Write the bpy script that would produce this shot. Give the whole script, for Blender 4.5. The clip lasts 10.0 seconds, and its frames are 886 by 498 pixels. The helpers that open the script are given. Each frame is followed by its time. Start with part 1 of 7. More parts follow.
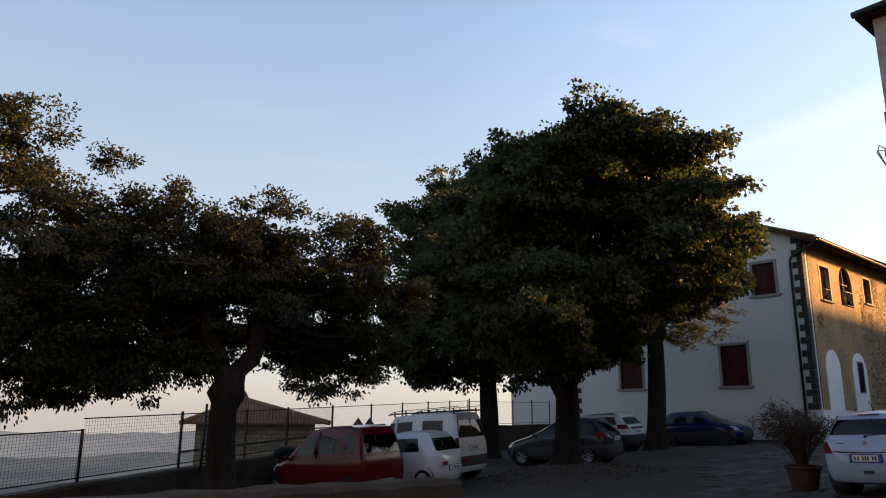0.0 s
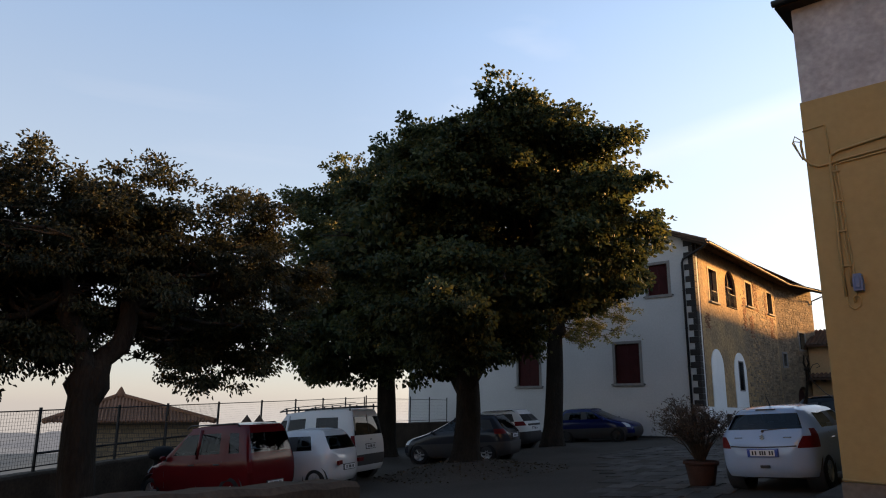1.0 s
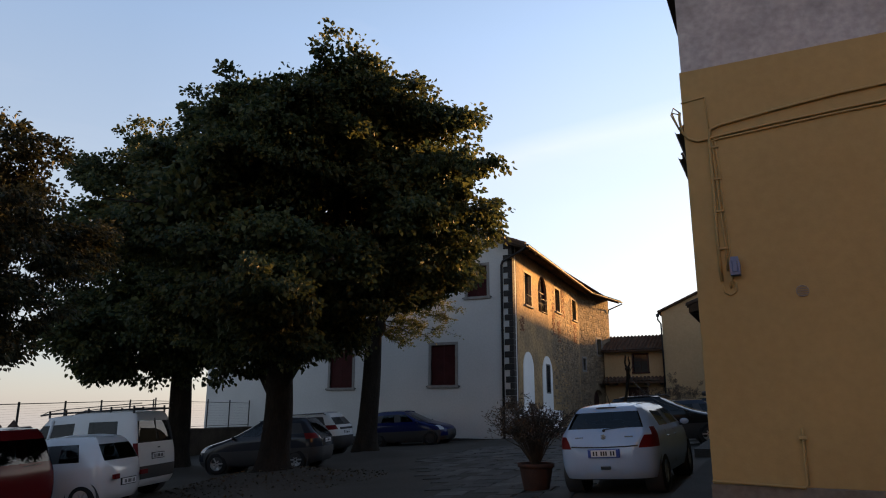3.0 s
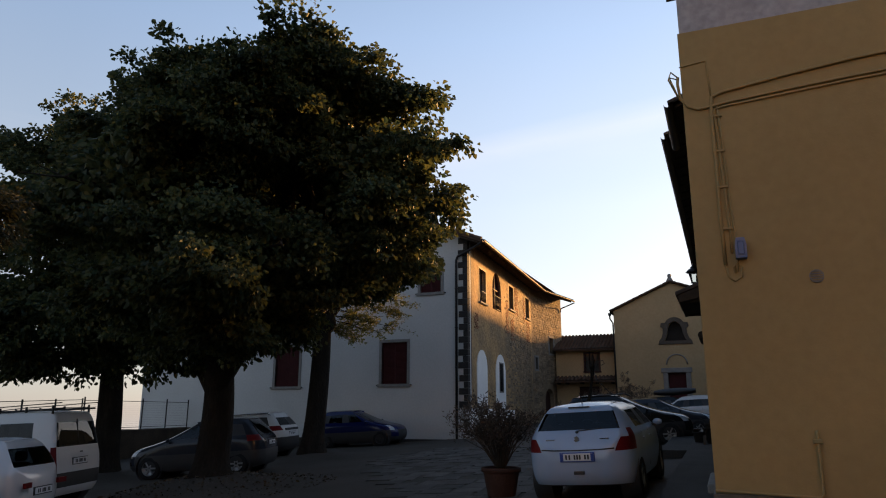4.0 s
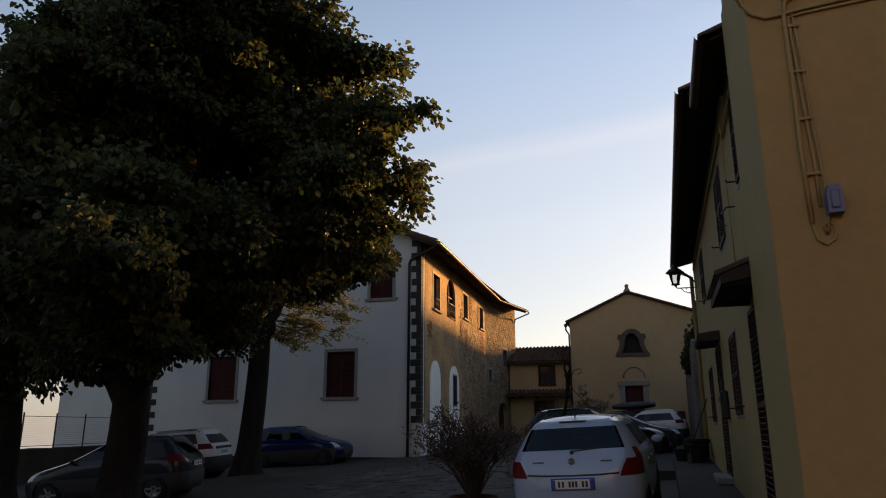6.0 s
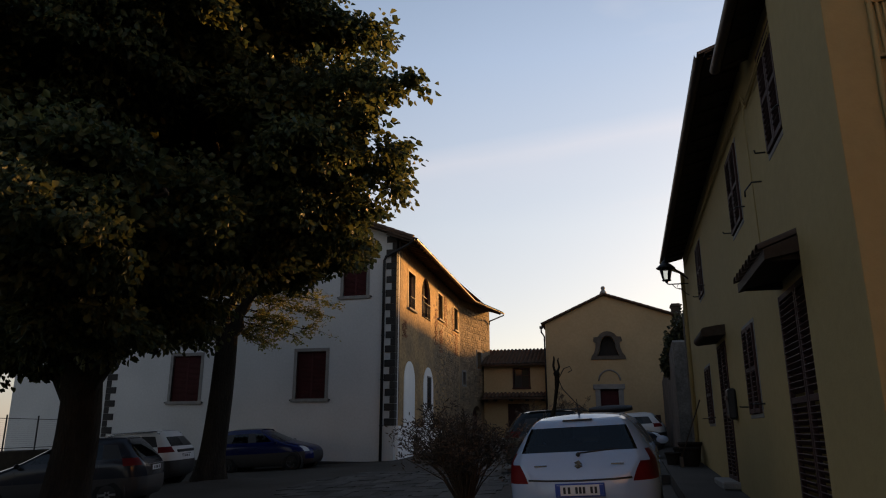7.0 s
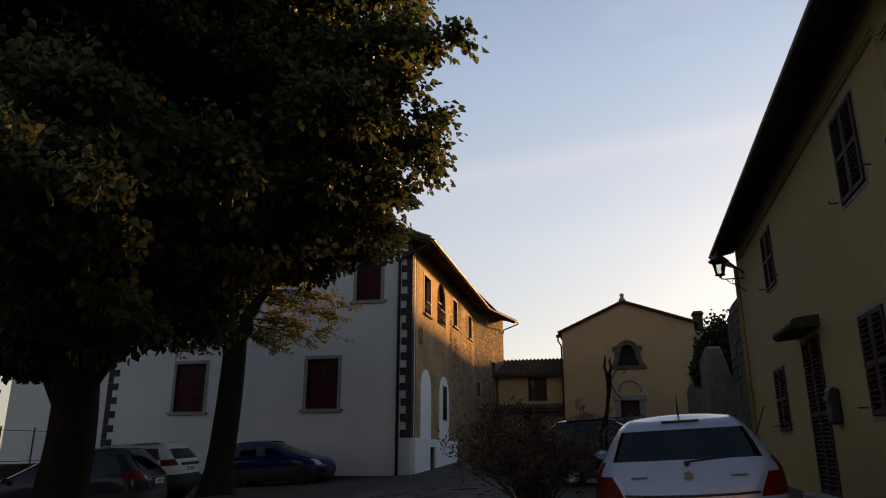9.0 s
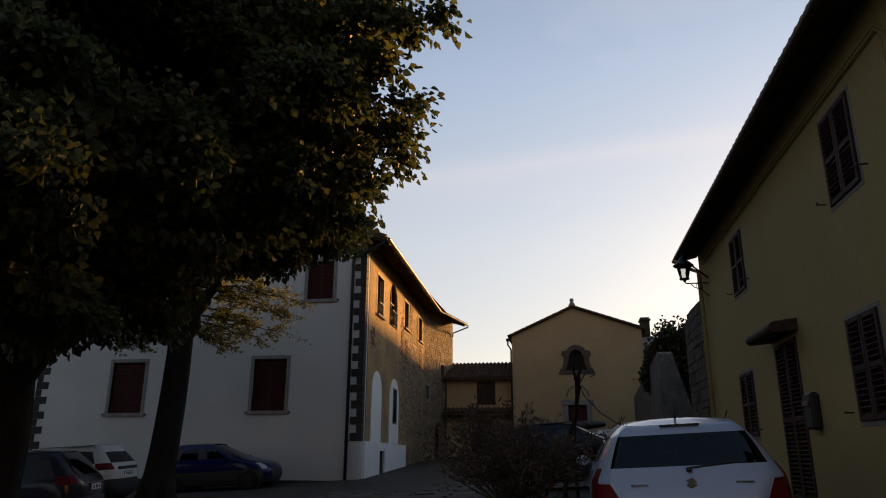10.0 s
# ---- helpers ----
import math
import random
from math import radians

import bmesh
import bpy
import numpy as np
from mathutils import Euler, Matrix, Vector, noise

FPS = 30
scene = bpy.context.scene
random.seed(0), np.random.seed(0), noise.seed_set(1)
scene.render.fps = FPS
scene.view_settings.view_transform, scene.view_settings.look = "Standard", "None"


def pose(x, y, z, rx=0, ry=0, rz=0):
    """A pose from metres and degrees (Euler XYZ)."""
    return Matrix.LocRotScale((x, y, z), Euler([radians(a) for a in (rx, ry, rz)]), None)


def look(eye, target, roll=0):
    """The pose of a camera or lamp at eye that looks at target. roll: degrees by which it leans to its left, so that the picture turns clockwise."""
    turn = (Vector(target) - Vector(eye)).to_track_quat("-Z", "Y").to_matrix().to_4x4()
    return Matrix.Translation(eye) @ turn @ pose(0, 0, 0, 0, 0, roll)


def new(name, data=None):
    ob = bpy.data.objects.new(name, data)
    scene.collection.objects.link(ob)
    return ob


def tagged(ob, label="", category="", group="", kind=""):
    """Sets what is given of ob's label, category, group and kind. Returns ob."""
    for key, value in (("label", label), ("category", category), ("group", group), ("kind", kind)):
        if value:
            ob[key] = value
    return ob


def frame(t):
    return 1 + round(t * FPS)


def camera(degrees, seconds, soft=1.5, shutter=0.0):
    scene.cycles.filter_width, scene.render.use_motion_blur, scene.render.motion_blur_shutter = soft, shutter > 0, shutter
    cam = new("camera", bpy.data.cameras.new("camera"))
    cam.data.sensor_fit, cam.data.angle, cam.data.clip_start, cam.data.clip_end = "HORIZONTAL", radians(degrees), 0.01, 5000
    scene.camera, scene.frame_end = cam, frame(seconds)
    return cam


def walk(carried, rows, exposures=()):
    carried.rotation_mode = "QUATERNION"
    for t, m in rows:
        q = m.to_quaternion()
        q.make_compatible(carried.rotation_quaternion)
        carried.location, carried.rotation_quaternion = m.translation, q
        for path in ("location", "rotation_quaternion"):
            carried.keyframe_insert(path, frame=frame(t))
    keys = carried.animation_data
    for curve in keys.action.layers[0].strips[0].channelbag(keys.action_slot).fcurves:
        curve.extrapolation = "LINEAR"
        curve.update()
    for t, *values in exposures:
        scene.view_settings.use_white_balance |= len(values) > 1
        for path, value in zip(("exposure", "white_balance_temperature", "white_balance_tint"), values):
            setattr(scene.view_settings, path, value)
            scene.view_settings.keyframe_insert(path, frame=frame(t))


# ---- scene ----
cam = camera(65.4, 10.0, 1.1)
PATH = [
    (0, (0.502, 0.017, 1.523), (1.74, 1.524, 1.968), 0.4),
    (0.5, (0.757, 0.377, 1.505), (2.069, 1.82, 1.946), 0.6),
    (1, (1.063, 0.735, 1.467), (2.509, 2.044, 1.909), 0.4),
    (1.5, (1.393, 1.122, 1.453), (2.847, 2.422, 1.895), 0.3),
    (2, (1.706, 1.502, 1.437), (3.236, 2.711, 1.882), 0.3),
    (2.5, (2.013, 1.809, 1.4), (3.692, 2.798, 1.852), 0.2),
    (3, (2.34, 2.154, 1.37), (4.087, 3.013, 1.827), 0.1),
    (3.2, (2.503, 2.304, 1.39), (4.278, 3.103, 1.848), 0.0),
    (4.5, (3.824, 3.096, 1.372), (5.637, 3.806, 1.828), -0.0),
    (5, (4.356, 3.31, 1.376), (6.18, 3.99, 1.836), -0.1),
    (5.5, (4.785, 3.57, 1.383), (6.619, 4.209, 1.861), -0.2),
    (5.7, (4.975, 3.695, 1.401), (6.819, 4.297, 1.889), -0.2),
    (6.8, (6.02, 4.31, 1.29), (7.876, 4.857, 1.797), -0.0),
    (7, (6.178, 4.425, 1.313), (8.049, 4.919, 1.822), 0.0),
    (7.5, (6.601, 4.707, 1.323), (8.469, 5.187, 1.851), -0.0),
    (8, (6.929, 4.954, 1.284), (8.79, 5.443, 1.827), 0.0),
    (8.5, (7.215, 5.209, 1.258), (9.076, 5.696, 1.806), 0.1),
    (9, (7.507, 5.451, 1.208), (9.365, 5.948, 1.756), 0.0),
    (9.5, (7.724, 5.678, 1.221), (9.58, 6.18, 1.77), 0.0),
    (10, (7.913, 5.981, 1.212), (9.803, 6.322, 1.77), 0.2),
]
walk(cam, [(t, look(eye, target, roll)) for t, eye, target, roll in PATH],
     [(0.0, 1.89, 6600, 10.0), (3.0, 1.75, 6550, 10.5), (5.0, 1.46, 6800, 11.5), (7.0, 1.26, 7200, 12.5), (10.0, 1.18, 7300, 13.0)])


# ---- light ----
SUN_TO = Vector((0.90, -0.42, 0.17)).normalized()      # towards the low evening sun
world = bpy.data.worlds.new("evening_sky")
scene.world = world
world.use_nodes = True
wn, wl = world.node_tree.nodes, world.node_tree.links
wn.clear()
sky = wn.new("ShaderNodeTexSky")
sky.sky_type, sky.sun_disc = "NISHITA", False
sky.sun_elevation = math.asin(SUN_TO.z)
sky.sun_rotation = math.atan2(SUN_TO.x, SUN_TO.y)
sky.air_density, sky.dust_density, sky.ozone_density, sky.altitude = 1.0, 0.6, 1.0, 300
bg = wn.new("ShaderNodeBackground")
bg.inputs["Strength"].default_value = 0.168
wout = wn.new("ShaderNodeOutputWorld")
# high evening haze: pale towards the horizon, thinning overhead, with a few faint streaks
tc = wn.new("ShaderNodeTexCoord")
sep = wn.new("ShaderNodeSeparateXYZ")
wl.new(tc.outputs["Generated"], sep.inputs[0])
grad = wn.new("ShaderNodeValToRGB")
stops = ((0.0, (1.04, 0.97, 1.06)), (0.12, (1.17, 1.16, 1.30)), (0.28, (1.13, 1.26, 1.50)), (0.5, (0.78, 1.04, 1.52)), (0.72, (0.4, 0.62, 1.0)), (1.0, (0.2, 0.34, 0.6)))
for k, (pos, col) in enumerate(stops):
    e = grad.color_ramp.elements[k] if k < 2 else grad.color_ramp.elements.new(pos)
    e.position, e.color = pos, (*col, 1)
wl.new(sep.outputs["Z"], grad.inputs[0])
veil = wn.new("ShaderNodeMix")
veil.data_type = "RGBA"
veil.inputs["Factor"].default_value = 0.85
wl.new(sky.outputs[0], veil.inputs["A"])
wl.new(grad.outputs[0], veil.inputs["B"])
mp = wn.new("ShaderNodeMapping")
mp.inputs["Scale"].default_value = (1.0, 2.2, 9.0)
mp.inputs["Rotation"].default_value = (0.0, 0.22, 0.3)
wl.new(tc.outputs["Generated"], mp.inputs["Vector"])
cn = wn.new("ShaderNodeTexNoise")
cn.inputs["Scale"].default_value, cn.inputs["Detail"].default_value, cn.inputs["Distortion"].default_value = 1.1, 5, 0.5
wl.new(mp.outputs[0], cn.inputs["Vector"])
cr = wn.new("ShaderNodeMapRange")
cr.inputs["From Min"].default_value, cr.inputs["From Max"].default_value = 0.55, 0.85
cr.inputs["To Min"].default_value, cr.inputs["To Max"].default_value = 0.0, 0.3
wl.new(cn.outputs["Fac"], cr.inputs["Value"])
streak = wn.new("ShaderNodeMix")
streak.data_type = "RGBA"
streak.inputs["B"].default_value = (1.85, 1.82, 1.95, 1)
wl.new(cr.outputs[0], streak.inputs["Factor"])
wl.new(veil.outputs["Result"], streak.inputs["A"])
# one long thin cloud along a slanting arc
arc = wn.new("ShaderNodeVectorMath")
arc.operation = "DOT_PRODUCT"
arc.inputs[1].default_value = (-0.401, 0.069, 0.913)
wl.new(tc.outputs["Generated"], arc.inputs[0])
band = wn.new("ShaderNodeMapRange")
band.inputs["From Min"].default_value, band.inputs["From Max"].default_value = -0.1, 0.1
wl.new(arc.outputs["Value"], band.inputs["Value"])
across = wn.new("ShaderNodeValToRGB")
for k, (pos, v) in enumerate(((0.1, 0.0), (0.36, 0.45), (0.46, 1.0), (0.6, 0.0))):
    e = across.color_ramp.elements[k] if k < 2 else across.color_ramp.elements.new(pos)
    e.position, e.color = pos, (v, v, v, 1)
wl.new(band.outputs[0], across.inputs[0])
along = wn.new("ShaderNodeMapRange")
along.inputs["From Min"].default_value, along.inputs["From Max"].default_value = 0.62, 0.9
along.inputs["To Max"].default_value = 0.6
wl.new(sep.outputs["X"], along.inputs["Value"])
wisp = wn.new("ShaderNodeMath")
wisp.operation = "MULTIPLY"
wl.new(across.outputs[0], wisp.inputs[0])
wl.new(along.outputs[0], wisp.inputs[1])
thin = wn.new("ShaderNodeMath")
thin.operation = "MULTIPLY"
wl.new(cn.outputs["Fac"], thin.inputs[0])
wl.new(wisp.outputs[0], thin.inputs[1])
cirrus = wn.new("ShaderNodeMix")
cirrus.data_type = "RGBA"
cirrus.inputs["B"].default_value = (2.0, 1.95, 2.1, 1)
wl.new(thin.outputs[0], cirrus.inputs["Factor"])
wl.new(streak.outputs["Result"], cirrus.inputs["A"])
# paler towards the sun's side, deeper away from it
side = wn.new("ShaderNodeVectorMath")
side.operation = "DOT_PRODUCT"
side.inputs[1].default_value = (0.67, -0.74, 0.0)
wl.new(tc.outputs["Generated"], side.inputs[0])
pale = wn.new("ShaderNodeValToRGB")
for k, (pos, v) in enumerate(((0.0, (0.72, 0.72, 0.72)), (0.42, (0.80, 0.82, 0.83)), (0.72, (1.13, 1.11, 1.10)), (1.0, (1.30, 1.25, 1.21)))):
    e = pale.color_ramp.elements[k] if k < 2 else pale.color_ramp.elements.new(pos)
    e.position, e.color = pos, (*v, 1)
half = wn.new("ShaderNodeMapRange")
half.inputs["From Min"].default_value, half.inputs["From Max"].default_value = -1.0, 1.0
wl.new(side.outputs["Value"], half.inputs["Value"])
wl.new(half.outputs[0], pale.inputs[0])
glow = wn.new("ShaderNodeMix")
glow.data_type, glow.blend_type = "RGBA", "MULTIPLY"
glow.inputs["Factor"].default_value = 1.0
wl.new(cirrus.outputs["Result"], glow.inputs["A"])
wl.new(pale.outputs[0], glow.inputs["B"])
wl.new(glow.outputs["Result"], bg.inputs["Color"])
wl.new(bg.outputs[0], wout.inputs["Surface"])

sun_data = bpy.data.lights.new("sun", "SUN")
sun_data.energy, sun_data.angle, sun_data.color = 5.0, radians(4.0), (1.0, 0.52, 0.17)
sun = new("sun", sun_data)
sun.matrix_world = look(SUN_TO * 60, (0, 0, 0))

# ---- building helpers ----
class Geo:
    """Collects corners and faces of one mesh."""

    def __init__(self):
        self.v, self.f, self.smooth = [], [], []

    def add(self, verts, faces, smooth=False):
        n = len(self.v)
        self.v += [tuple(p) for p in verts]
        self.f += [tuple(i + n for i in face) for face in faces]
        self.smooth += [smooth] * len(faces)
        return self

    def box(self, x0, x1, y0, y1, z0, z1, c=0.0, m=None):
        """A block; c chamfers its twelve edges."""
        x0, x1, y0, y1, z0, z1 = min(x0, x1), max(x0, x1), min(y0, y1), max(y0, y1), min(z0, z1), max(z0, z1)
        if c <= 0:
            v = [(x, y, z) for x in (x0, x1) for y in (y0, y1) for z in (z0, z1)]
            f = [(0, 1, 3, 2), (4, 6, 7, 5), (0, 4, 5, 1), (2, 3, 7, 6), (0, 2, 6, 4), (1, 5, 7, 3)]
        else:
            v, f, idx = [], [], {}
            for i, sx in enumerate((x0, x1)):
                for j, sy in enumerate((y0, y1)):
                    for k, sz in enumerate((z0, z1)):
                        ix, iy, iz = (c, -c)[i], (c, -c)[j], (c, -c)[k]
                        for a, p in enumerate(((sx, sy + iy, sz + iz), (sx + ix, sy, sz + iz), (sx + ix, sy + iy, sz))):
                            idx[i, j, k, a] = len(v)
                            v.append(p)
            for i in (0, 1):
                q = [idx[i, j, k, 0] for j, k in ((0, 0), (1, 0), (1, 1), (0, 1))]
                f.append(tuple(q if i else q[::-1]))
                q = [idx[j, i, k, 1] for j, k in ((0, 0), (1, 0), (1, 1), (0, 1))]
                f.append(tuple(q[::-1] if i else q))
                q = [idx[j, k, i, 2] for j, k in ((0, 0), (1, 0), (1, 1), (0, 1))]
                f.append(tuple(q if i else q[::-1]))
            for i in (0, 1):
                for j in (0, 1):
                    q = [idx[i, j, 0, 0], idx[i, j, 0, 1], idx[i, j, 1, 1], idx[i, j, 1, 0]]
                    f.append(tuple(q if i == j else q[::-1]))
                    q = [idx[i, 0, j, 0], idx[i, 0, j, 2], idx[i, 1, j, 2], idx[i, 1, j, 0]]
                    f.append(tuple(q[::-1] if i == j else q))
                    q = [idx[0, i, j, 1], idx[0, i, j, 2], idx[1, i, j, 2], idx[1, i, j, 1]]
                    f.append(tuple(q if i == j else q[::-1]))
                    for k in (0, 1):
                        q = [idx[i, j, k, 0], idx[i, j, k, 1], idx[i, j, k, 2]]
                        f.append(tuple(q if (i + j + k) % 2 else q[::-1]))
        if m is not None:
            v = [m @ Vector(p) for p in v]
        return self.add(v, f)

    def prism(self, outline, a0, a1, axis="y", smooth=False):
        """A flat outline drawn out along an axis. Outline: (x, z) for y, (y, z) for x, (x, y) for z."""
        def at(p, a):
            return {"x": (a, p[0], p[1]), "y": (p[0], a, p[1]), "z": (p[0], p[1], a)}[axis]
        n = len(outline)
        v = [at(p, a0) for p in outline] + [at(p, a1) for p in outline]
        f = [(i, (i + 1) % n, n + (i + 1) % n, n + i) for i in range(n)]
        self.add(v, f, smooth)
        return self.add(v, [tuple(range(n))[::-1], tuple(range(n, 2 * n))])

    def tube(self, points, radii, n=8, caps=True):
        """A round bar along points."""
        pts = [Vector(p) for p in points]
        if not isinstance(radii, (list, tuple)):
            radii = [radii] * len(pts)
        v, side = [], None
        for i, p in enumerate(pts):
            d = (pts[min(i + 1, len(pts) - 1)] - pts[max(i - 1, 0)]).normalized()
            if side is None:
                side = d.orthogonal().normalized()
            side = (side - d * side.dot(d)).normalized()
            up = d.cross(side)
            for k in range(n):
                a = 2 * math.pi * k / n
                v.append(p + radii[i] * (math.cos(a) * side + math.sin(a) * up))
        f = [(i * n + k, i * n + (k + 1) % n, (i + 1) * n + (k + 1) % n, (i + 1) * n + k)
             for i in range(len(pts) - 1) for k in range(n)]
        self.add(v, f, True)
        if caps:
            e = len(v) - n
            self.add(v[:n], [tuple(range(n))[::-1]])
            self.add(v[e:], [tuple(range(n))])
        return self

    def lathe(self, profile, n=24, centre=(0, 0, 0), axis="z"):
        """A turned form from (radius, height) pairs."""
        v, f = [], []
        for r, h in profile:
            for k in range(n):
                a = 2 * math.pi * k / n
                p = (r * math.cos(a), r * math.sin(a), h)
                if axis == "y":
                    p = (p[0], p[2], p[1])
                elif axis == "x":
                    p = (p[2], p[0], p[1])
                v.append((p[0] + centre[0], p[1] + centre[1], p[2] + centre[2]))
        for i in range(len(profile) - 1):
            for k in range(n):
                f.append((i * n + k, i * n + (k + 1) % n, (i + 1) * n + (k + 1) % n, (i + 1) * n + k))
        return self.add(v, f, True)

    def grid(self, rows, smooth=True, closed=False):
        """A sheet through rows of equally many points."""
        n = len(rows[0])
        v = [p for row in rows for p in row]
        m = n if closed else n - 1
        f = [(i * n + k, i * n + (k + 1) % n, (i + 1) * n + (k + 1) % n, (i + 1) * n + k)
             for i in range(len(rows) - 1) for k in range(m)]
        return self.add(v, f, smooth)

    def mesh(self, name):
        me = bpy.data.meshes.new(name)
        me.from_pydata(self.v, [], self.f)
        me.polygons.foreach_set("use_smooth", self.smooth)
        me.update()
        return me


def solid(me):
    """Turns all faces outwards and joins doubled corners."""
    bm = bmesh.new()
    bm.from_mesh(me)
    bmesh.ops.remove_doubles(bm, verts=bm.verts, dist=0.0004)
    bmesh.ops.recalc_face_normals(bm, faces=bm.faces)
    bm.to_mesh(me)
    bm.free()
    return me


def part(name, geo, material, parent=None, label="", tidy=True):
    """Links a Geo (or a ready mesh) as one object under a thing or part."""
    me = geo.mesh(name) if isinstance(geo, Geo) else geo
    if tidy and isinstance(geo, Geo):
        solid(me)
    if material is not None and not me.materials:
        me.materials.append(material)
    ob = new(name, me)
    if parent is not None:
        ob.parent = parent
    return tagged(ob, label)


def thing(name, m=None, label="", category="", group="", kind=""):
    ob = new(name)
    ob.empty_display_size = 0.2
    if m is not None:
        ob.matrix_world = m
    return tagged(ob, label, category, group, kind)


def ground_z(x, y):
    """The yard's ground: a plane that falls towards the valley, with low mounds round the big trees."""
    z = -0.2 + 0.0337 * x - 0.0545 * y
    # the street levels out towards the church
    a, b = min(1.0, max(0.0, (x - 24.0) / 11.0)), min(1.0, max(0.0, (11.5 - y) / 3.5))
    z -= 0.42 * a * a * (3 - 2 * a) * b * b * (3 - 2 * b)
    for mx, my, r, h in MOUNDS:
        d = math.hypot(x - mx, y - my) / r
        if d < 1:
            z += h * (1 - d * d) ** 2
    return z


MOUNDS = ((16.8, 14.0, 2.8, 0.36), (25.3, 16.65, 2.2, 0.2), (20.4, 21.2, 2.2, 0.2), (4.87, 10.6, 1.5, 0.1))


# ---- materials ----
def mat(name, colour, rough=0.8, metal=0.0, vary=0.25, scale=3.0, fine=40.0, bump=0.3, bump_scale=60.0, second=None, mix=0.5,
        coat=0.0, stretch=(1, 1, 1), per_object=0.0, spec=0.5, bump_dist=0.01, per_piece=0.0):
    """A surface with broad stains, fine grain and relief."""
    m = bpy.data.materials.new(name)
    m.use_nodes = True
    nt = m.node_tree
    n, l = nt.nodes, nt.links
    bsdf = n["Principled BSDF"]
    bsdf.inputs["Roughness"].default_value = rough
    bsdf.inputs["Metallic"].default_value = metal
    bsdf.inputs["Coat Weight"].default_value = coat
    bsdf.inputs["Specular IOR Level"].default_value = min(spec, 0.15) if rough > 0.74 else spec
    tc = n.new("ShaderNodeTexCoord")
    mp = n.new("ShaderNodeMapping")
    mp.inputs["Scale"].default_value = stretch
    geo = n.new("ShaderNodeNewGeometry")
    l.new(geo.outputs["Position"], mp.inputs["Vector"])
    big = n.new("ShaderNodeTexNoise")
    big.inputs["Scale"].default_value, big.inputs["Detail"].default_value = scale, 5
    l.new(mp.outputs[0], big.inputs["Vector"])
    small = n.new("ShaderNodeTexNoise")
    small.inputs["Scale"].default_value, small.inputs["Detail"].default_value = fine, 3
    l.new(mp.outputs[0], small.inputs["Vector"])
    ramp = n.new("ShaderNodeValToRGB")
    ramp.color_ramp.elements[0].position, ramp.color_ramp.elements[1].position = 0.5 - 0.28 * mix - 0.04, 0.5 + 0.28 * mix + 0.04
    c1 = colour
    c2 = second or tuple(c * (1 - vary) for c in colour)
    ramp.color_ramp.elements[0].color = (*c2, 1)
    ramp.color_ramp.elements[1].color = (*c1, 1)
    l.new(big.outputs["Fac"], ramp.inputs[0])
    mul = n.new("ShaderNodeMix")
    mul.data_type, mul.blend_type = "RGBA", "MULTIPLY"
    mul.inputs["Factor"].default_value = min(1.0, vary * 1.6)
    l.new(ramp.outputs[0], mul.inputs["A"])
    sr = n.new("ShaderNodeMapRange")
    sr.inputs["From Min"].default_value, sr.inputs["From Max"].default_value = 0.3, 0.7
    sr.inputs["To Min"].default_value, sr.inputs["To Max"].default_value = 0.55, 1.15
    l.new(small.outputs["Fac"], sr.inputs["Value"])
    l.new(sr.outputs[0], mul.inputs["B"])
    last = mul.outputs["Result"]
    if per_object > 0 or per_piece > 0:
        info = geo if per_piece > 0 else n.new("ShaderNodeObjectInfo")
        per_object = per_object or per_piece
        hr = n.new("ShaderNodeMapRange")
        hr.inputs["To Min"].default_value, hr.inputs["To Max"].default_value = 1 - per_object, 1 + per_object
        l.new(info.outputs["Random Per Island" if per_piece > 0 else "Random"], hr.inputs["Value"])
        mo = n.new("ShaderNodeMix")
        mo.data_type, mo.blend_type = "RGBA", "MULTIPLY"
        mo.inputs["Factor"].default_value = 1.0
        l.new(last, mo.inputs["A"])
        l.new(hr.outputs[0], mo.inputs["B"])
        last = mo.outputs["Result"]
    l.new(last, bsdf.inputs["Base Color"])
    if bump > 0:
        bn = n.new("ShaderNodeTexNoise")
        bn.inputs["Scale"].default_value, bn.inputs["Detail"].default_value = bump_scale, 4
        l.new(mp.outputs[0], bn.inputs["Vector"])
        b = n.new("ShaderNodeBump")
        b.inputs["Strength"].default_value, b.inputs["Distance"].default_value = bump, bump_dist
        l.new(bn.outputs["Fac"], b.inputs["Height"])
        l.new(b.outputs[0], bsdf.inputs["Normal"])
    return m


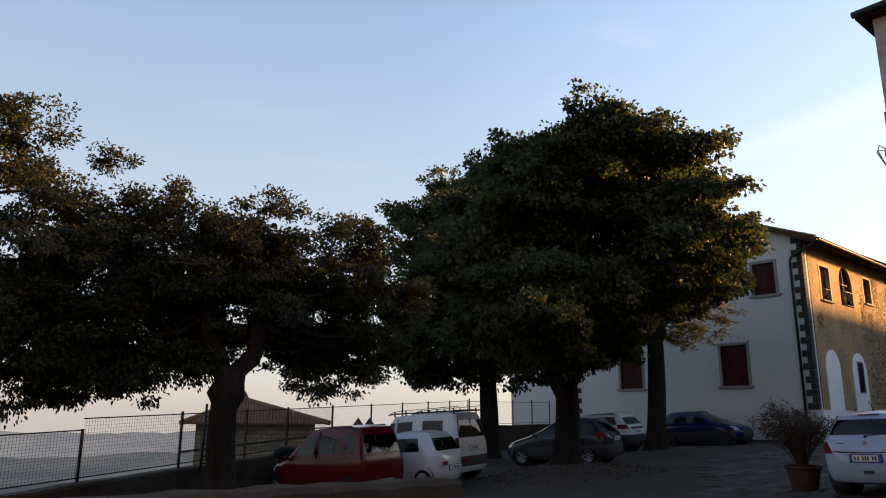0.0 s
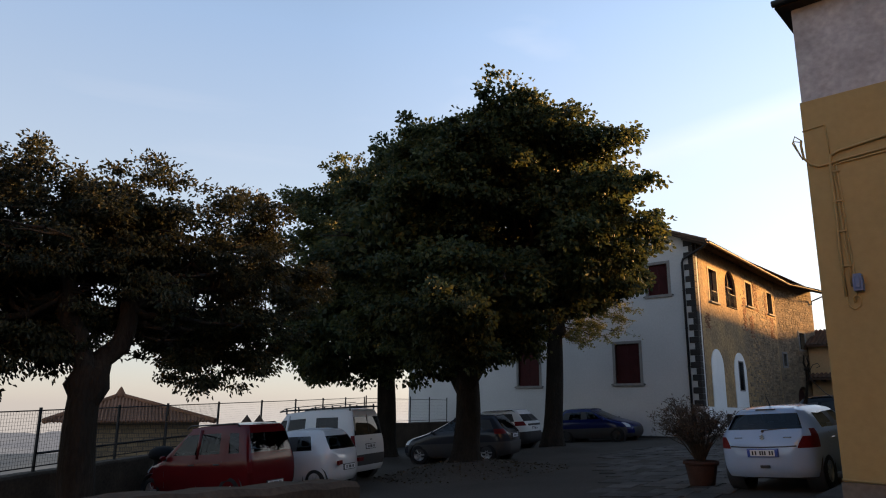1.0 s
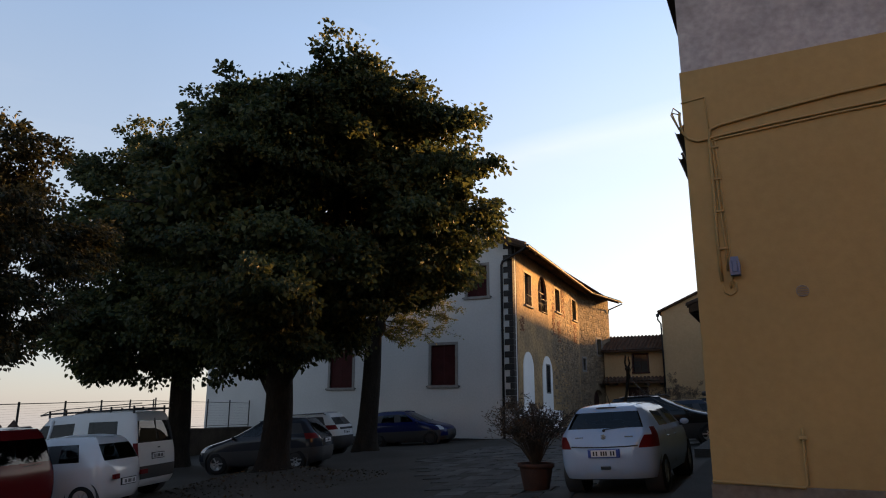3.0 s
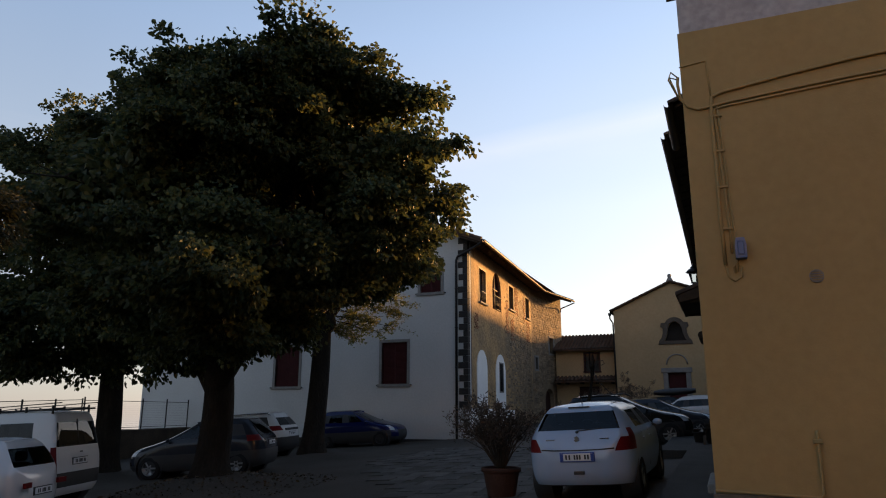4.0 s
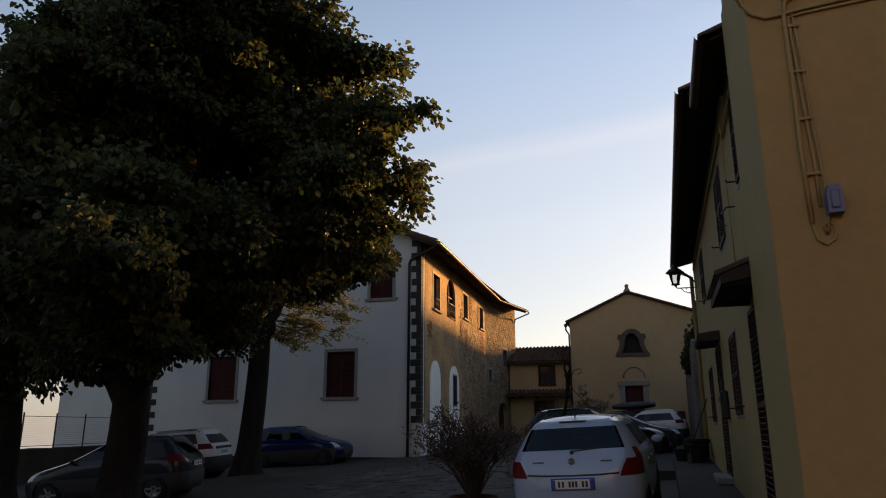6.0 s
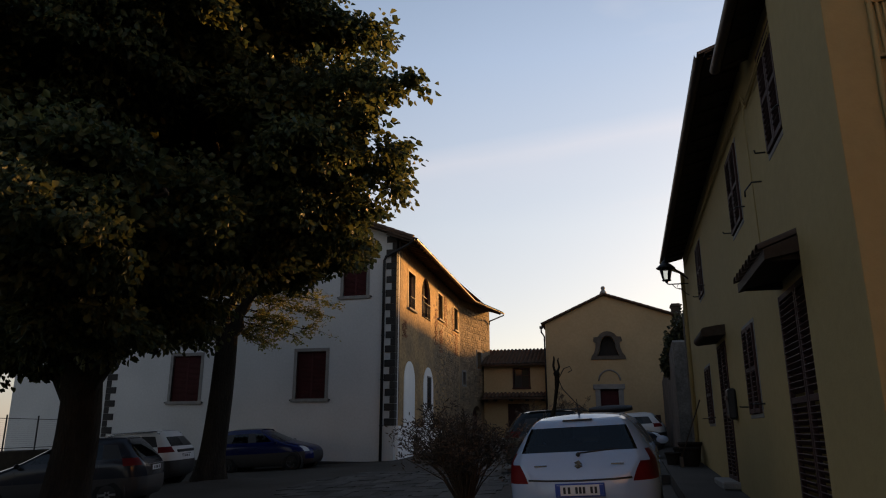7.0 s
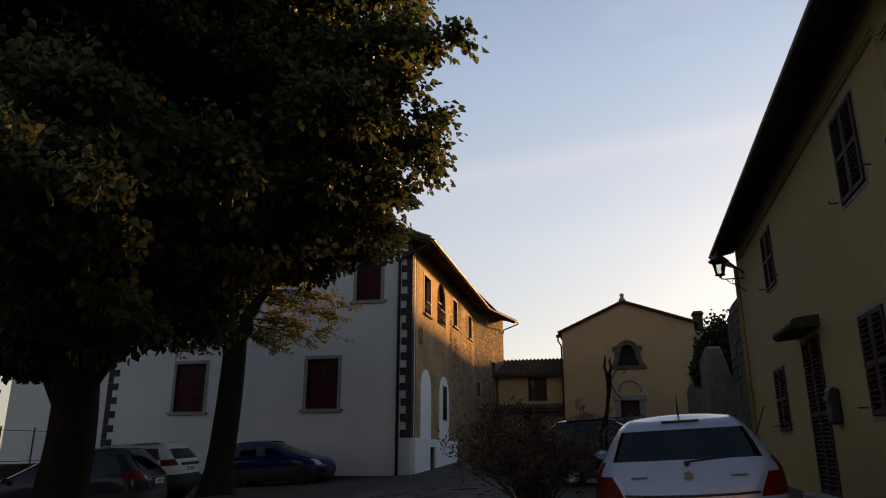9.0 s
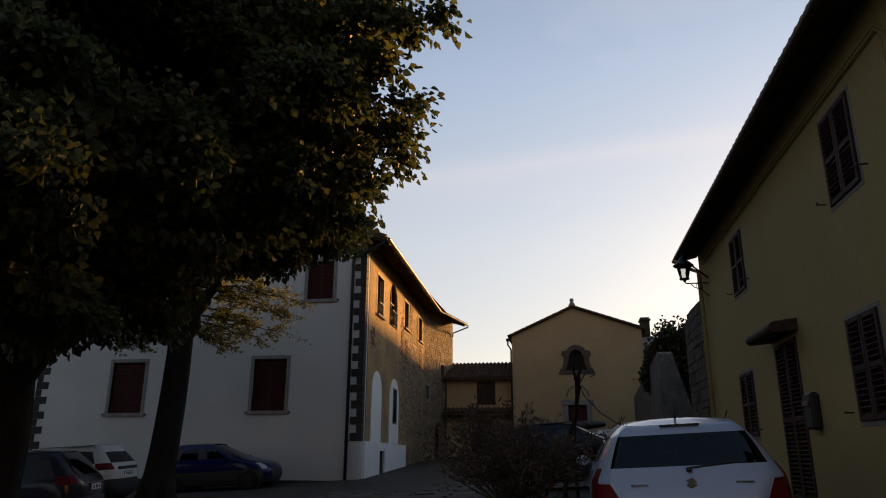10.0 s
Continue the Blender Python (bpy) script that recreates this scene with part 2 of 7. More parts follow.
def leaf_mat(name, colour, second, rough=0.5, through_amount=0.3):
    m = bpy.data.materials.new(name)
    m.use_nodes = True
    n, l = m.node_tree.nodes, m.node_tree.links
    bsdf = n["Principled BSDF"]
    bsdf.inputs["Roughness"].default_value = rough
    bsdf.inputs["Specular IOR Level"].default_value = 0.26
    geo = n.new("ShaderNodeNewGeometry")
    ramp = n.new("ShaderNodeValToRGB")
    ramp.color_ramp.elements[0].color = (*colour, 1)
    ramp.color_ramp.elements[1].color = (*second, 1)
    l.new(geo.outputs["Random Per Island"], ramp.inputs[0])
    noise_t = n.new("ShaderNodeTexNoise")
    noise_t.inputs["Scale"].default_value = 0.7
    l.new(geo.outputs["Position"], noise_t.inputs["Vector"])
    mr = n.new("ShaderNodeMapRange")
    mr.inputs["From Min"].default_value, mr.inputs["From Max"].default_value = 0.3, 0.7
    mr.inputs["To Min"].default_value, mr.inputs["To Max"].default_value = 0.65, 1.25
    l.new(noise_t.outputs["Fac"], mr.inputs["Value"])
    mul = n.new("ShaderNodeMix")
    mul.data_type, mul.blend_type = "RGBA", "MULTIPLY"
    mul.inputs["Factor"].default_value = 1.0
    l.new(ramp.outputs[0], mul.inputs["A"])
    l.new(mr.outputs[0], mul.inputs["B"])
    l.new(mul.outputs["Result"], bsdf.inputs["Base Color"])
    tr = n.new("ShaderNodeBsdfTranslucent")
    l.new(mul.outputs["Result"], tr.inputs["Color"])
    mx = n.new("ShaderNodeMixShader")
    mx.inputs[0].default_value = through_amount
    l.new(bsdf.outputs[0], mx.inputs[1])
    l.new(tr.outputs[0], mx.inputs[2])
    l.new(mx.outputs[0], n["Material Output"].inputs["Surface"])
    return m


def glass_mat(name, tint=(0.02, 0.025, 0.03), rough=0.03):
    """Dark window glass over an unlit inside."""
    m = bpy.data.materials.new(name)
    m.use_nodes = True
    b = m.node_tree.nodes["Principled BSDF"]
    b.inputs["Base Color"].default_value = (*tint, 1)
    b.inputs["Roughness"].default_value = rough
    b.inputs["IOR"].default_value = 1.5
    b.inputs["Coat Weight"].default_value = 0.3
    b.inputs["Coat Roughness"].default_value = 0.02
    return m


def pane_mat(name, tint, ior=1.42):
    """Clear tinted glass that one can look through, with the sky on its gloss."""
    m = bpy.data.materials.new(name)
    m.use_nodes = True
    n, l = m.node_tree.nodes, m.node_tree.links
    n.remove(n["Principled BSDF"])
    clear = n.new("ShaderNodeBsdfTransparent")
    clear.inputs["Color"].default_value = (*tint, 1)
    gloss = n.new("ShaderNodeBsdfGlossy")
    gloss.inputs["Roughness"].default_value = 0.02
    gloss.inputs["Color"].default_value = (0.9, 0.92, 0.95, 1)
    edge = n.new("ShaderNodeFresnel")
    edge.inputs["IOR"].default_value = ior
    mx = n.new("ShaderNodeMixShader")
    l.new(edge.outputs[0], mx.inputs[0])
    l.new(clear.outputs[0], mx.inputs[1])
    l.new(gloss.outputs[0], mx.inputs[2])
    l.new(mx.outputs[0], n["Material Output"].inputs["Surface"])
    return m


def light_mat(name, colour, strength):
    m = bpy.data.materials.new(name)
    m.use_nodes = True
    b = m.node_tree.nodes["Principled BSDF"]
    b.inputs["Base Color"].default_value = (0, 0, 0, 1)
    b.inputs["Roughness"].default_value = 1.0
    b.inputs["Specular IOR Level"].default_value = 0.0
    b.inputs["Emission Color"].default_value = (*colour, 1)
    b.inputs["Emission Strength"].default_value = strength
    return m


M_ASPHALT = mat("worn_paving", (0.060, 0.052, 0.044), 0.85, vary=0.35, scale=0.5, fine=14, bump=0.5, bump_scale=22, bump_dist=0.02)
M_EARTH = mat("earth_and_leaf_litter", (0.10, 0.075, 0.045), 0.95, vary=0.5, scale=2.5, fine=30, bump=0.8, bump_scale=30, bump_dist=0.03)
M_FIELD = mat("fields_below", (0.09, 0.085, 0.05), 0.95, vary=0.5, scale=0.03, fine=0.4, bump=0.0, second=(0.05, 0.07, 0.045))
M_WHITE = mat("white_render", (0.50, 0.495, 0.485), 0.85, vary=0.10, scale=0.45, fine=12, bump=0.25, bump_scale=35)
M_NICHE = mat("fresh_white_render", (0.78, 0.77, 0.75), 0.85, vary=0.08, scale=1.0, fine=16, bump=0.2, bump_scale=40)
M_OCHRE = mat("old_ochre_render", (0.43, 0.28, 0.135), 0.92, vary=0.45, scale=0.75, fine=7, bump=1.0, bump_scale=6, second=(0.21, 0.155, 0.10), mix=0.55, bump_dist=0.05)
M_STONE = mat("rubble_stone", (0.30, 0.215, 0.135), 0.92, vary=0.5, scale=1.8, fine=12, bump=0.9, bump_scale=16, second=(0.17, 0.135, 0.10), per_object=0.3, bump_dist=0.02)
M_STONE_REST = mat("rubble_stone_courses", (0.30, 0.215, 0.135), 0.92, vary=0.5, scale=1.8, fine=12, bump=0.9, bump_scale=16, second=(0.17, 0.135, 0.10), per_piece=0.3, bump_dist=0.02)
M_PALEPL = mat("pale_ochre_plaster", (0.52, 0.40, 0.26), 0.9, vary=0.3, scale=2.0, fine=16, bump=0.4, bump_scale=30)
M_MORTAR = mat("old_lime_mortar", (0.29, 0.215, 0.14), 0.95, vary=0.4, scale=1.2, fine=20, bump=0.8, bump_scale=22, second=(0.19, 0.145, 0.10), bump_dist=0.02)
M_REDBRICK = mat("weathered_red_brick", (0.31, 0.155, 0.09), 0.92, vary=0.4, scale=2.5, fine=25, bump=0.6, bump_scale=30, per_piece=0.3)
M_DARKSTONE = mat("dark_old_stone", (0.105, 0.088, 0.07), 0.95, vary=0.45, scale=1.4, fine=14, bump=0.9, bump_scale=14, second=(0.05, 0.046, 0.04), per_piece=0.35, bump_dist=0.03)
M_QUOIN = mat("grey_sandstone", (0.045, 0.042, 0.040), 0.85, vary=0.3, scale=3, fine=30, bump=0.5, bump_scale=50)
M_FRAME = mat("grey_stone_trim", (0.24, 0.225, 0.21), 0.85, vary=0.2, scale=4, fine=40, bump=0.3, bump_scale=60)
M_SHUT = mat("dark_red_shutter_paint", (0.060, 0.011, 0.012), 0.7, spec=0.2, vary=0.25, scale=3, fine=60, bump=0.15, bump_scale=90)
M_BROWN = mat("brown_shutter_paint", (0.052, 0.025, 0.023), 0.7, spec=0.15, vary=0.25, scale=3, fine=60, bump=0.15, bump_scale=90)
M_YELLOW = mat("yellow_house_render", (0.345, 0.255, 0.115), 0.85, vary=0.10, scale=0.7, fine=9, bump=0.2, bump_scale=45)
M_CHURCH = mat("church_yellow_render", (0.42, 0.30, 0.165), 0.88, vary=0.12, scale=0.5, fine=8, bump=0.2, bump_scale=40)
M_GREYPL = mat("grey_plaster_patch", (0.40, 0.405, 0.42), 0.9, vary=0.28, scale=2.2, fine=12, bump=0.4, bump_scale=25)
M_TILE = mat("weathered_roof_tile", (0.12, 0.078, 0.056), 0.9, vary=0.4, scale=1.2, fine=18, bump=0.5, bump_scale=40, per_object=0.3)
M_TILE_RED = mat("terracotta_roof_tile", (0.31, 0.15, 0.085), 0.9, vary=0.35, scale=1.2, fine=18, bump=0.4, bump_scale=40, per_object=0.25)
M_WOOD = mat("dark_eave_wood", (0.06, 0.042, 0.03), 0.75, vary=0.35, scale=3, fine=40, bump=0.3, bump_scale=60, stretch=(1, 4, 4))
M_METAL = mat("dark_iron", (0.03, 0.03, 0.032), 0.55, metal=0.6, vary=0.2, scale=6, fine=60, bump=0.1)
M_COPPER = mat("brown_gutter_metal", (0.09, 0.06, 0.045), 0.5, metal=0.5, vary=0.25, scale=3, fine=40, bump=0.1)
M_CONC = mat("old_concrete", (0.050, 0.047, 0.044), 0.9, vary=0.3, scale=1.4, fine=24, bump=0.5, bump_scale=40)
# paler than the wall stone: faint light on the slope put into the colour
M_BUTTRESS = mat("lit_grey_stone", (0.15, 0.135, 0.12), 0.92, vary=0.45, scale=1.2, fine=14, bump=0.7, bump_scale=16)
M_WALL = mat("parapet_stone", (0.082, 0.063, 0.046), 0.92, vary=0.4, scale=1.6, fine=18, bump=0.7, bump_scale=24)
M_BARK = mat("grey_brown_bark", (0.028, 0.023, 0.018), 0.95, vary=0.5, scale=4, fine=26, bump=1.0, bump_scale=22, stretch=(1, 1, 0.3), bump_dist=0.04)
M_LEAF = leaf_mat("broad_leaf", (0.026, 0.046, 0.027), (0.10, 0.102, 0.032), through_amount=0.45)
M_OAK = leaf_mat("holm_oak_leaf", (0.014, 0.021, 0.014), (0.072, 0.068, 0.029), through_amount=0.4)
M_DRYLEAF = leaf_mat("yellowing_leaf", (0.11, 0.125, 0.04), (0.24, 0.22, 0.08), through_amount=0.5)
M_GLASS = glass_mat("dark_window_glass")


def brick_mat(name, a, b, mortar):
    """Brickwork for a far wall, laid out in the wall's own axes."""
    m = mat(name, a, 0.9, vary=0.3, scale=3, fine=30, bump=0.0)
    n, l = m.node_tree.nodes, m.node_tree.links
    tc = n.new("ShaderNodeTexCoord")
    sep = n.new("ShaderNodeSeparateXYZ")
    l.new(tc.outputs["Object"], sep.inputs[0])
    add = n.new("ShaderNodeMath")
    l.new(sep.outputs["X"], add.inputs[0])
    l.new(sep.outputs["Y"], add.inputs[1])
    com = n.new("ShaderNodeCombineXYZ")
    l.new(add.outputs[0], com.inputs["X"])
    l.new(sep.outputs["Z"], com.inputs["Y"])
    br = n.new("ShaderNodeTexBrick")
    br.inputs["Scale"].default_value = 1.0
    br.inputs["Brick Width"].default_value, br.inputs["Row Height"].default_value, br.inputs["Mortar Size"].default_value = 0.36, 0.15, 0.012
    br.inputs["Color1"].default_value, br.inputs["Color2"].default_value, br.inputs["Mortar"].default_value = (*a, 1), (*b, 1), (*mortar, 1)
    l.new(com.outputs[0], br.inputs["Vector"])
    l.new(br.outputs["Color"], n["Principled BSDF"].inputs["Base Color"])
    return m


M_BRICK = brick_mat("hut_block_work", (0.30, 0.215, 0.125), (0.19, 0.14, 0.085), (0.10, 0.085, 0.07))


# ---- ground ----
def ground_rows():
    """The yard and the slopes round it, one sheet out to the horizon."""
    xs = [-2500, -900, -300, -120, -60, -30] + [-16 + 0.8 * i for i in range(93)] + [64, 75, 95, 130, 220, 500, 1200, 2600]
    ys = [-2500, -900, -300, -120, -60, -30, -16] + [-10 + 0.8 * i for i in range(50)] + [31, 33, 36, 40, 48, 60, 90, 150, 300, 700, 1500, 2600]
    rows = []
    for y in ys:
        row = []
        for x in xs:
            z = ground_z(min(max(x, -16), 60), min(max(y, -10), 34))
            past = y - (14.2 + 0.6 * (x - 1.2)) - 0.9          # beyond the valley-side parapet
            if past > 0 and x < 33.5:
                z -= 1.9 * min(1, past / 1.5) + 0.5 * min(past, 760)
            elif past > 0:
                z -= 0.5 * min(past, 760) if past > 8 else 0.1 * past
            z += 0.015 * noise.noise(Vector((x * 0.7, y * 0.7, 0)))
            row.append((x, y, z))
        rows.append(row)
    return rows


ground = part("ground", Geo().grid(ground_rows()), M_ASPHALT, tidy=False)
ground.data.materials.append(M_FIELD)
for p in ground.data.polygons:
    if p.center.y > 14.2 + 0.6 * (p.center.x - 1.2) + 2.5:
        p.material_index = 1
tagged(bpy.data.objects["ground"], "worn grey stone and asphalt yard falling gently towards the valley", "ground", kind="structure")


# ---- far hills, haze put into their glow ----
def hills(radius, base, height, seed, a0=20, a1=170):
    g, top, low = Geo(), [], []
    for i in range(181):
        a = radians(a0 + (a1 - a0) * i / 180)
        h = height * (0.35 + 0.65 * abs(noise.noise(Vector((math.cos(a) * 5 + seed, math.sin(a) * 5, seed))))) + height * 0.12 * noise.noise(Vector((a * 40, seed, 0)))
        top.append((radius * math.cos(a), radius * math.sin(a), base + h))
        low.append((radius * math.cos(a), radius * math.sin(a), -620))
    return g.grid([low, top])


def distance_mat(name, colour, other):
    """Glowing far land, evening haze painted in; woods and fields as soft level streaks."""
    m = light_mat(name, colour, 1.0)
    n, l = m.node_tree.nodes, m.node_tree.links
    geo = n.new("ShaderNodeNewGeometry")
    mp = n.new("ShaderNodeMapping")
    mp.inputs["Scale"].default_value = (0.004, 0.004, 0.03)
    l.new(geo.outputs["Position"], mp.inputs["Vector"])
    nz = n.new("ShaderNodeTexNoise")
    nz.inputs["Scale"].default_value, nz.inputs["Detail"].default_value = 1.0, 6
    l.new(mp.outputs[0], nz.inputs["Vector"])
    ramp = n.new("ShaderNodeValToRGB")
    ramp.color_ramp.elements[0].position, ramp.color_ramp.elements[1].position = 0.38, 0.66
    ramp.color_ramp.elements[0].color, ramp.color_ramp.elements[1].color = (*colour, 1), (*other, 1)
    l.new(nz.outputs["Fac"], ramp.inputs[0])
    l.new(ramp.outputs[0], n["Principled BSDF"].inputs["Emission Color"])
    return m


# emission dims from far to near band, standing in for haze
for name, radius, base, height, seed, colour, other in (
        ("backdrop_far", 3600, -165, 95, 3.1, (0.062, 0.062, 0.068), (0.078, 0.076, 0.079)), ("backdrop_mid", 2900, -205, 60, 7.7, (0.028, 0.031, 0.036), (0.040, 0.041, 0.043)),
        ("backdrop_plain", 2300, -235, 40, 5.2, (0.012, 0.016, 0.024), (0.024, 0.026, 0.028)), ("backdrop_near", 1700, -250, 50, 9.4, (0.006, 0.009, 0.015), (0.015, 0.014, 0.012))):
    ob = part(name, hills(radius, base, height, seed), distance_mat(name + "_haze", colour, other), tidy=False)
    tagged(ob, "far hills across the valley, blue evening haze painted as glow", "hills", kind="structure")


# ---- openings in walls ----
def wall_with_openings(name, material, axis, at0, at1, outline, holes, parent=None, label=""):
    """A wall slab between two planes (axis x or y), with rectangular or arched openings cut through. Outline and holes in (along, z)."""
    bm = bmesh.new()
    flip = (lambda p, d: (d, p[0], p[1])) if axis == "x" else (lambda p, d: (p[0], d, p[1]))
    edges = []
    for loop in [outline, *holes]:
        vs = [bm.verts.new(flip(p, at0)) for p in loop]
        edges += [bm.edges.new((vs[i], vs[(i + 1) % len(vs)])) for i in range(len(vs))]
    bmesh.ops.triangle_fill(bm, edges=edges, use_beauty=True)
    res = bmesh.ops.extrude_face_region(bm, geom=list(bm.faces))
    d = Vector(flip((0, 0), at1 - at0))
    bmesh.ops.translate(bm, verts=[v for v in res["geom"] if isinstance(v, bmesh.types.BMVert)], vec=d)
    bmesh.ops.recalc_face_normals(bm, faces=bm.faces)
    me = bpy.data.meshes.new(name)
    bm.to_mesh(me)
    bm.free()
    return part(name, me, material, parent, label)


def rect(a0, a1, z0, z1):
    return [(a0, z0), (a1, z0), (a1, z1), (a0, z1)]


def arch(a0, a1, z0, z1, n=10):
    """An opening with a round head; z1 is the crown."""
    r = (a1 - a0) / 2
    c = (a0 + a1) / 2
    return [(a0, z0), (a1, z0)] + [(c + r * math.cos(math.pi * i / n), z1 - r + r * math.sin(math.pi * i / n)) for i in range(n + 1)]


# ---- the white villa with its sunlit stone side ----
def shutter_leaf(w, h, material, slats=True, thick=0.045, s=0.04, rail=False, back=False):
    """A closed shutter leaf, frame and slanting slats, standing in x-z with its outside towards -y."""
    g = Geo()
    g.box(0, s, 0, thick, 0, h, 0.006)
    g.box(w - s, w, 0, thick, 0, h, 0.006)
    for z0, z1 in ((0, s), (h - s, h)) + (((h * 0.5 - s / 2, h * 0.5 + s / 2),) if rail else ()):
        g.box(s, w - s, 0.002, thick - 0.002, z0, z1, 0.004)
    if back:
        g.box(s * 0.5, w - s * 0.5, thick * 0.35, thick * 0.8, s * 0.5, h - s * 0.5)
    if slats:
        n = max(4, int(h / 0.055))
        for i in range(n):
            z = s + (h - 2 * s) * (i + 0.5) / n
            if rail and abs(z - h / 2) < s * 0.8:
                continue
            m = Matrix.Translation((w / 2, thick / 2, z)) @ Matrix.Rotation(radians(-32), 4, "X")
            g.box(-w / 2 + s, w / 2 - s, -0.028, 0.028, -0.004, 0.004, 0, m)
    return g


def ring(g, a0, a1, z0, z1, w, d0, d1, sill=0.0):
    """Four stone pieces round an opening, in x-z, from depth d0 to d1."""
    g.box(a0 - w, a0, d0, d1, z0, z1, 0.008)
    g.box(a1, a1 + w, d0, d1, z0, z1, 0.008)
    g.box(a0 - w, a1 + w, d0, d1, z1, z1 + w, 0.008)
    g.box(a0 - w - sill, a1 + w + sill, d0 - (0.03 if sill else 0), d1, z0 - w, z0, 0.008)
    return g


FX = 33.0
villa = thing("villa", pose(FX, 13.54, 0), "white rendered villa with dark quoins and a sunlit stone side", "house")
FACE = pose(0, 0, 0, 0, 0, -90)        # local x runs towards -y, local -y looks out towards -x


def on_facade(y, z=0.0, off=0.0):
    """Frame of a piece on the facade: its local x runs along -y, its local -y looks towards the yard."""
    return Matrix.Translation((-off, y - 13.54, z)) @ Matrix.Rotation(radians(-90), 4, "Z")


FACADE_WINDOWS = ((16.42, 18.0, 2.47, 4.65), (22.35, 24.0, 2.42, 4.62), (14.72, 16.02, 6.70, 8.45))
outline = [(13.54, -1.5), (27.2, -1.8), (27.2, 9.5), (20.2, 12.0), (13.54, 9.35)]
holes = [rect(a + 0.13, b - 0.13, c + 0.12, d - 0.12) for a, b, c, d in FACADE_WINDOWS]
w = wall_with_openings("facade_wall", M_WHITE, "x", FX, FX + 0.5, outline, holes, villa)
w.matrix_basis = Matrix.Translation((-FX, -13.54, 0))
for a, b, c, d in FACADE_WINDOWS:
    wd, ht = b - a, d - c
    win = thing("window")
    win.parent, win.matrix_basis = villa, on_facade(b, c)
    part("window_frame", ring(Geo(), 0.13, wd - 0.13, 0.12, ht - 0.12, 0.14, -0.03, 0.10, 0.05), M_FRAME, win, "grey stone surround")
    for k in (0, 1):
        lw = (wd - 0.26) / 2
        s = part("shutter", shutter_leaf(lw - 0.002, ht - 0.24, M_SHUT, back=True), M_SHUT, win, "closed dark red slatted shutter")
        s.matrix_basis = pose(0.13 + k * lw + 0.001, 0.07, 0.12)
    for sx in (-0.12, wd + 0.08):
        part("shutter_hook", Geo().box(sx, sx + 0.05, -0.08, 0.0, 0.04, 0.09, 0.01), M_METAL, win)
g = Geo().box(0, 13.2, 0.5, 0.51, 0.2, 9)
back = part("inner_wall", g, M_BROWN, villa)
back.matrix_basis = on_facade(26.75, 0, -0.1)

# corner quoins, longer and shorter by turns
rq = random.Random(4)
for i in range(27):
    z = 1.5 + i * 0.29
    long = (0.42 if i % 2 == 0 else 0.20) + rq.uniform(-0.03, 0.03)
    g = Geo().box(-0.035, 0.3, -0.03, long, 0, 0.282, 0.012)
    q = part("quoin", g, M_QUOIN, villa, "dark sandstone corner block")
    q.matrix_basis = Matrix.Translation((0, 0, z))
for i in range(20):
    z = 0.6 + i * 0.29
    long = 0.5 if i % 2 == 0 else 0.22
    q = part("quoin", Geo().box(-0.035, 0.2, -long, 0.03, 0, 0.282, 0.012), M_QUOIN, villa, "dark sandstone corner block")
    q.matrix_basis = Matrix.Translation((0, 27.2 - 13.54, z))

# the side towards the low sun, in two stretches that meet at a slight bend
ANG1 = math.degrees(math.atan2(0.51, 11.5))
SIDE1 = pose(0, 0, 0, 0, 0, ANG1)
L1 = 14.0
bend = SIDE1 @ Vector((L1, 0, 0))
end = Vector((52.0 - FX, 13.27 - 13.54, 0))
ANG2 = math.degrees(math.atan2(end.y - bend.y, end.x - bend.x))
L2 = (end - bend).length
SIDE2 = Matrix.Translation(bend) @ pose(0, 0, 0, 0, 0, ANG2)

SIDE_WINDOWS = ((2.0, 3.2, 6.60, 8.25), (8.05, 9.15, 7.05, 8.40), (12.3, 13.4, 7.05, 8.35))
ARCHED = (4.5, 6.25, 6.58, 8.60)
holes = [rect(*r) for r in SIDE_WINDOWS] + [arch(*ARCHED)]
side = wall_with_openings("side_wall", M_OCHRE, "y", 0.0, 0.5, [(0.2, -1.0), (L1, -1.0), (L1, 9.3), (0.2, 9.3)], holes, villa)
side.matrix_basis = SIDE1
STONE_WINDOWS = ((2.8, 3.5, 5.15, 6.2), (0.45, 0.85, 4.0, 4.75))
holes = [rect(*r) for r in STONE_WINDOWS] + [arch(1.9, 3.4, 0.3, 2.8)]
side2 = wall_with_openings("side_wall", M_MORTAR, "y", 0.0, 0.5, [(0.0, -1.0), (L2, -1.0), (L2, 9.3), (0.0, 9.3)], holes, villa, "bare rubble masonry")
side2.matrix_basis = SIDE2
far_end = part("end_wall", Geo().box(0, 0.5, 0.5, 9, -1, 9.3), M_STONE, villa)
far_end.matrix_basis = Matrix.Translation(end) @ Matrix.Translation((-0.5, 0, 0))

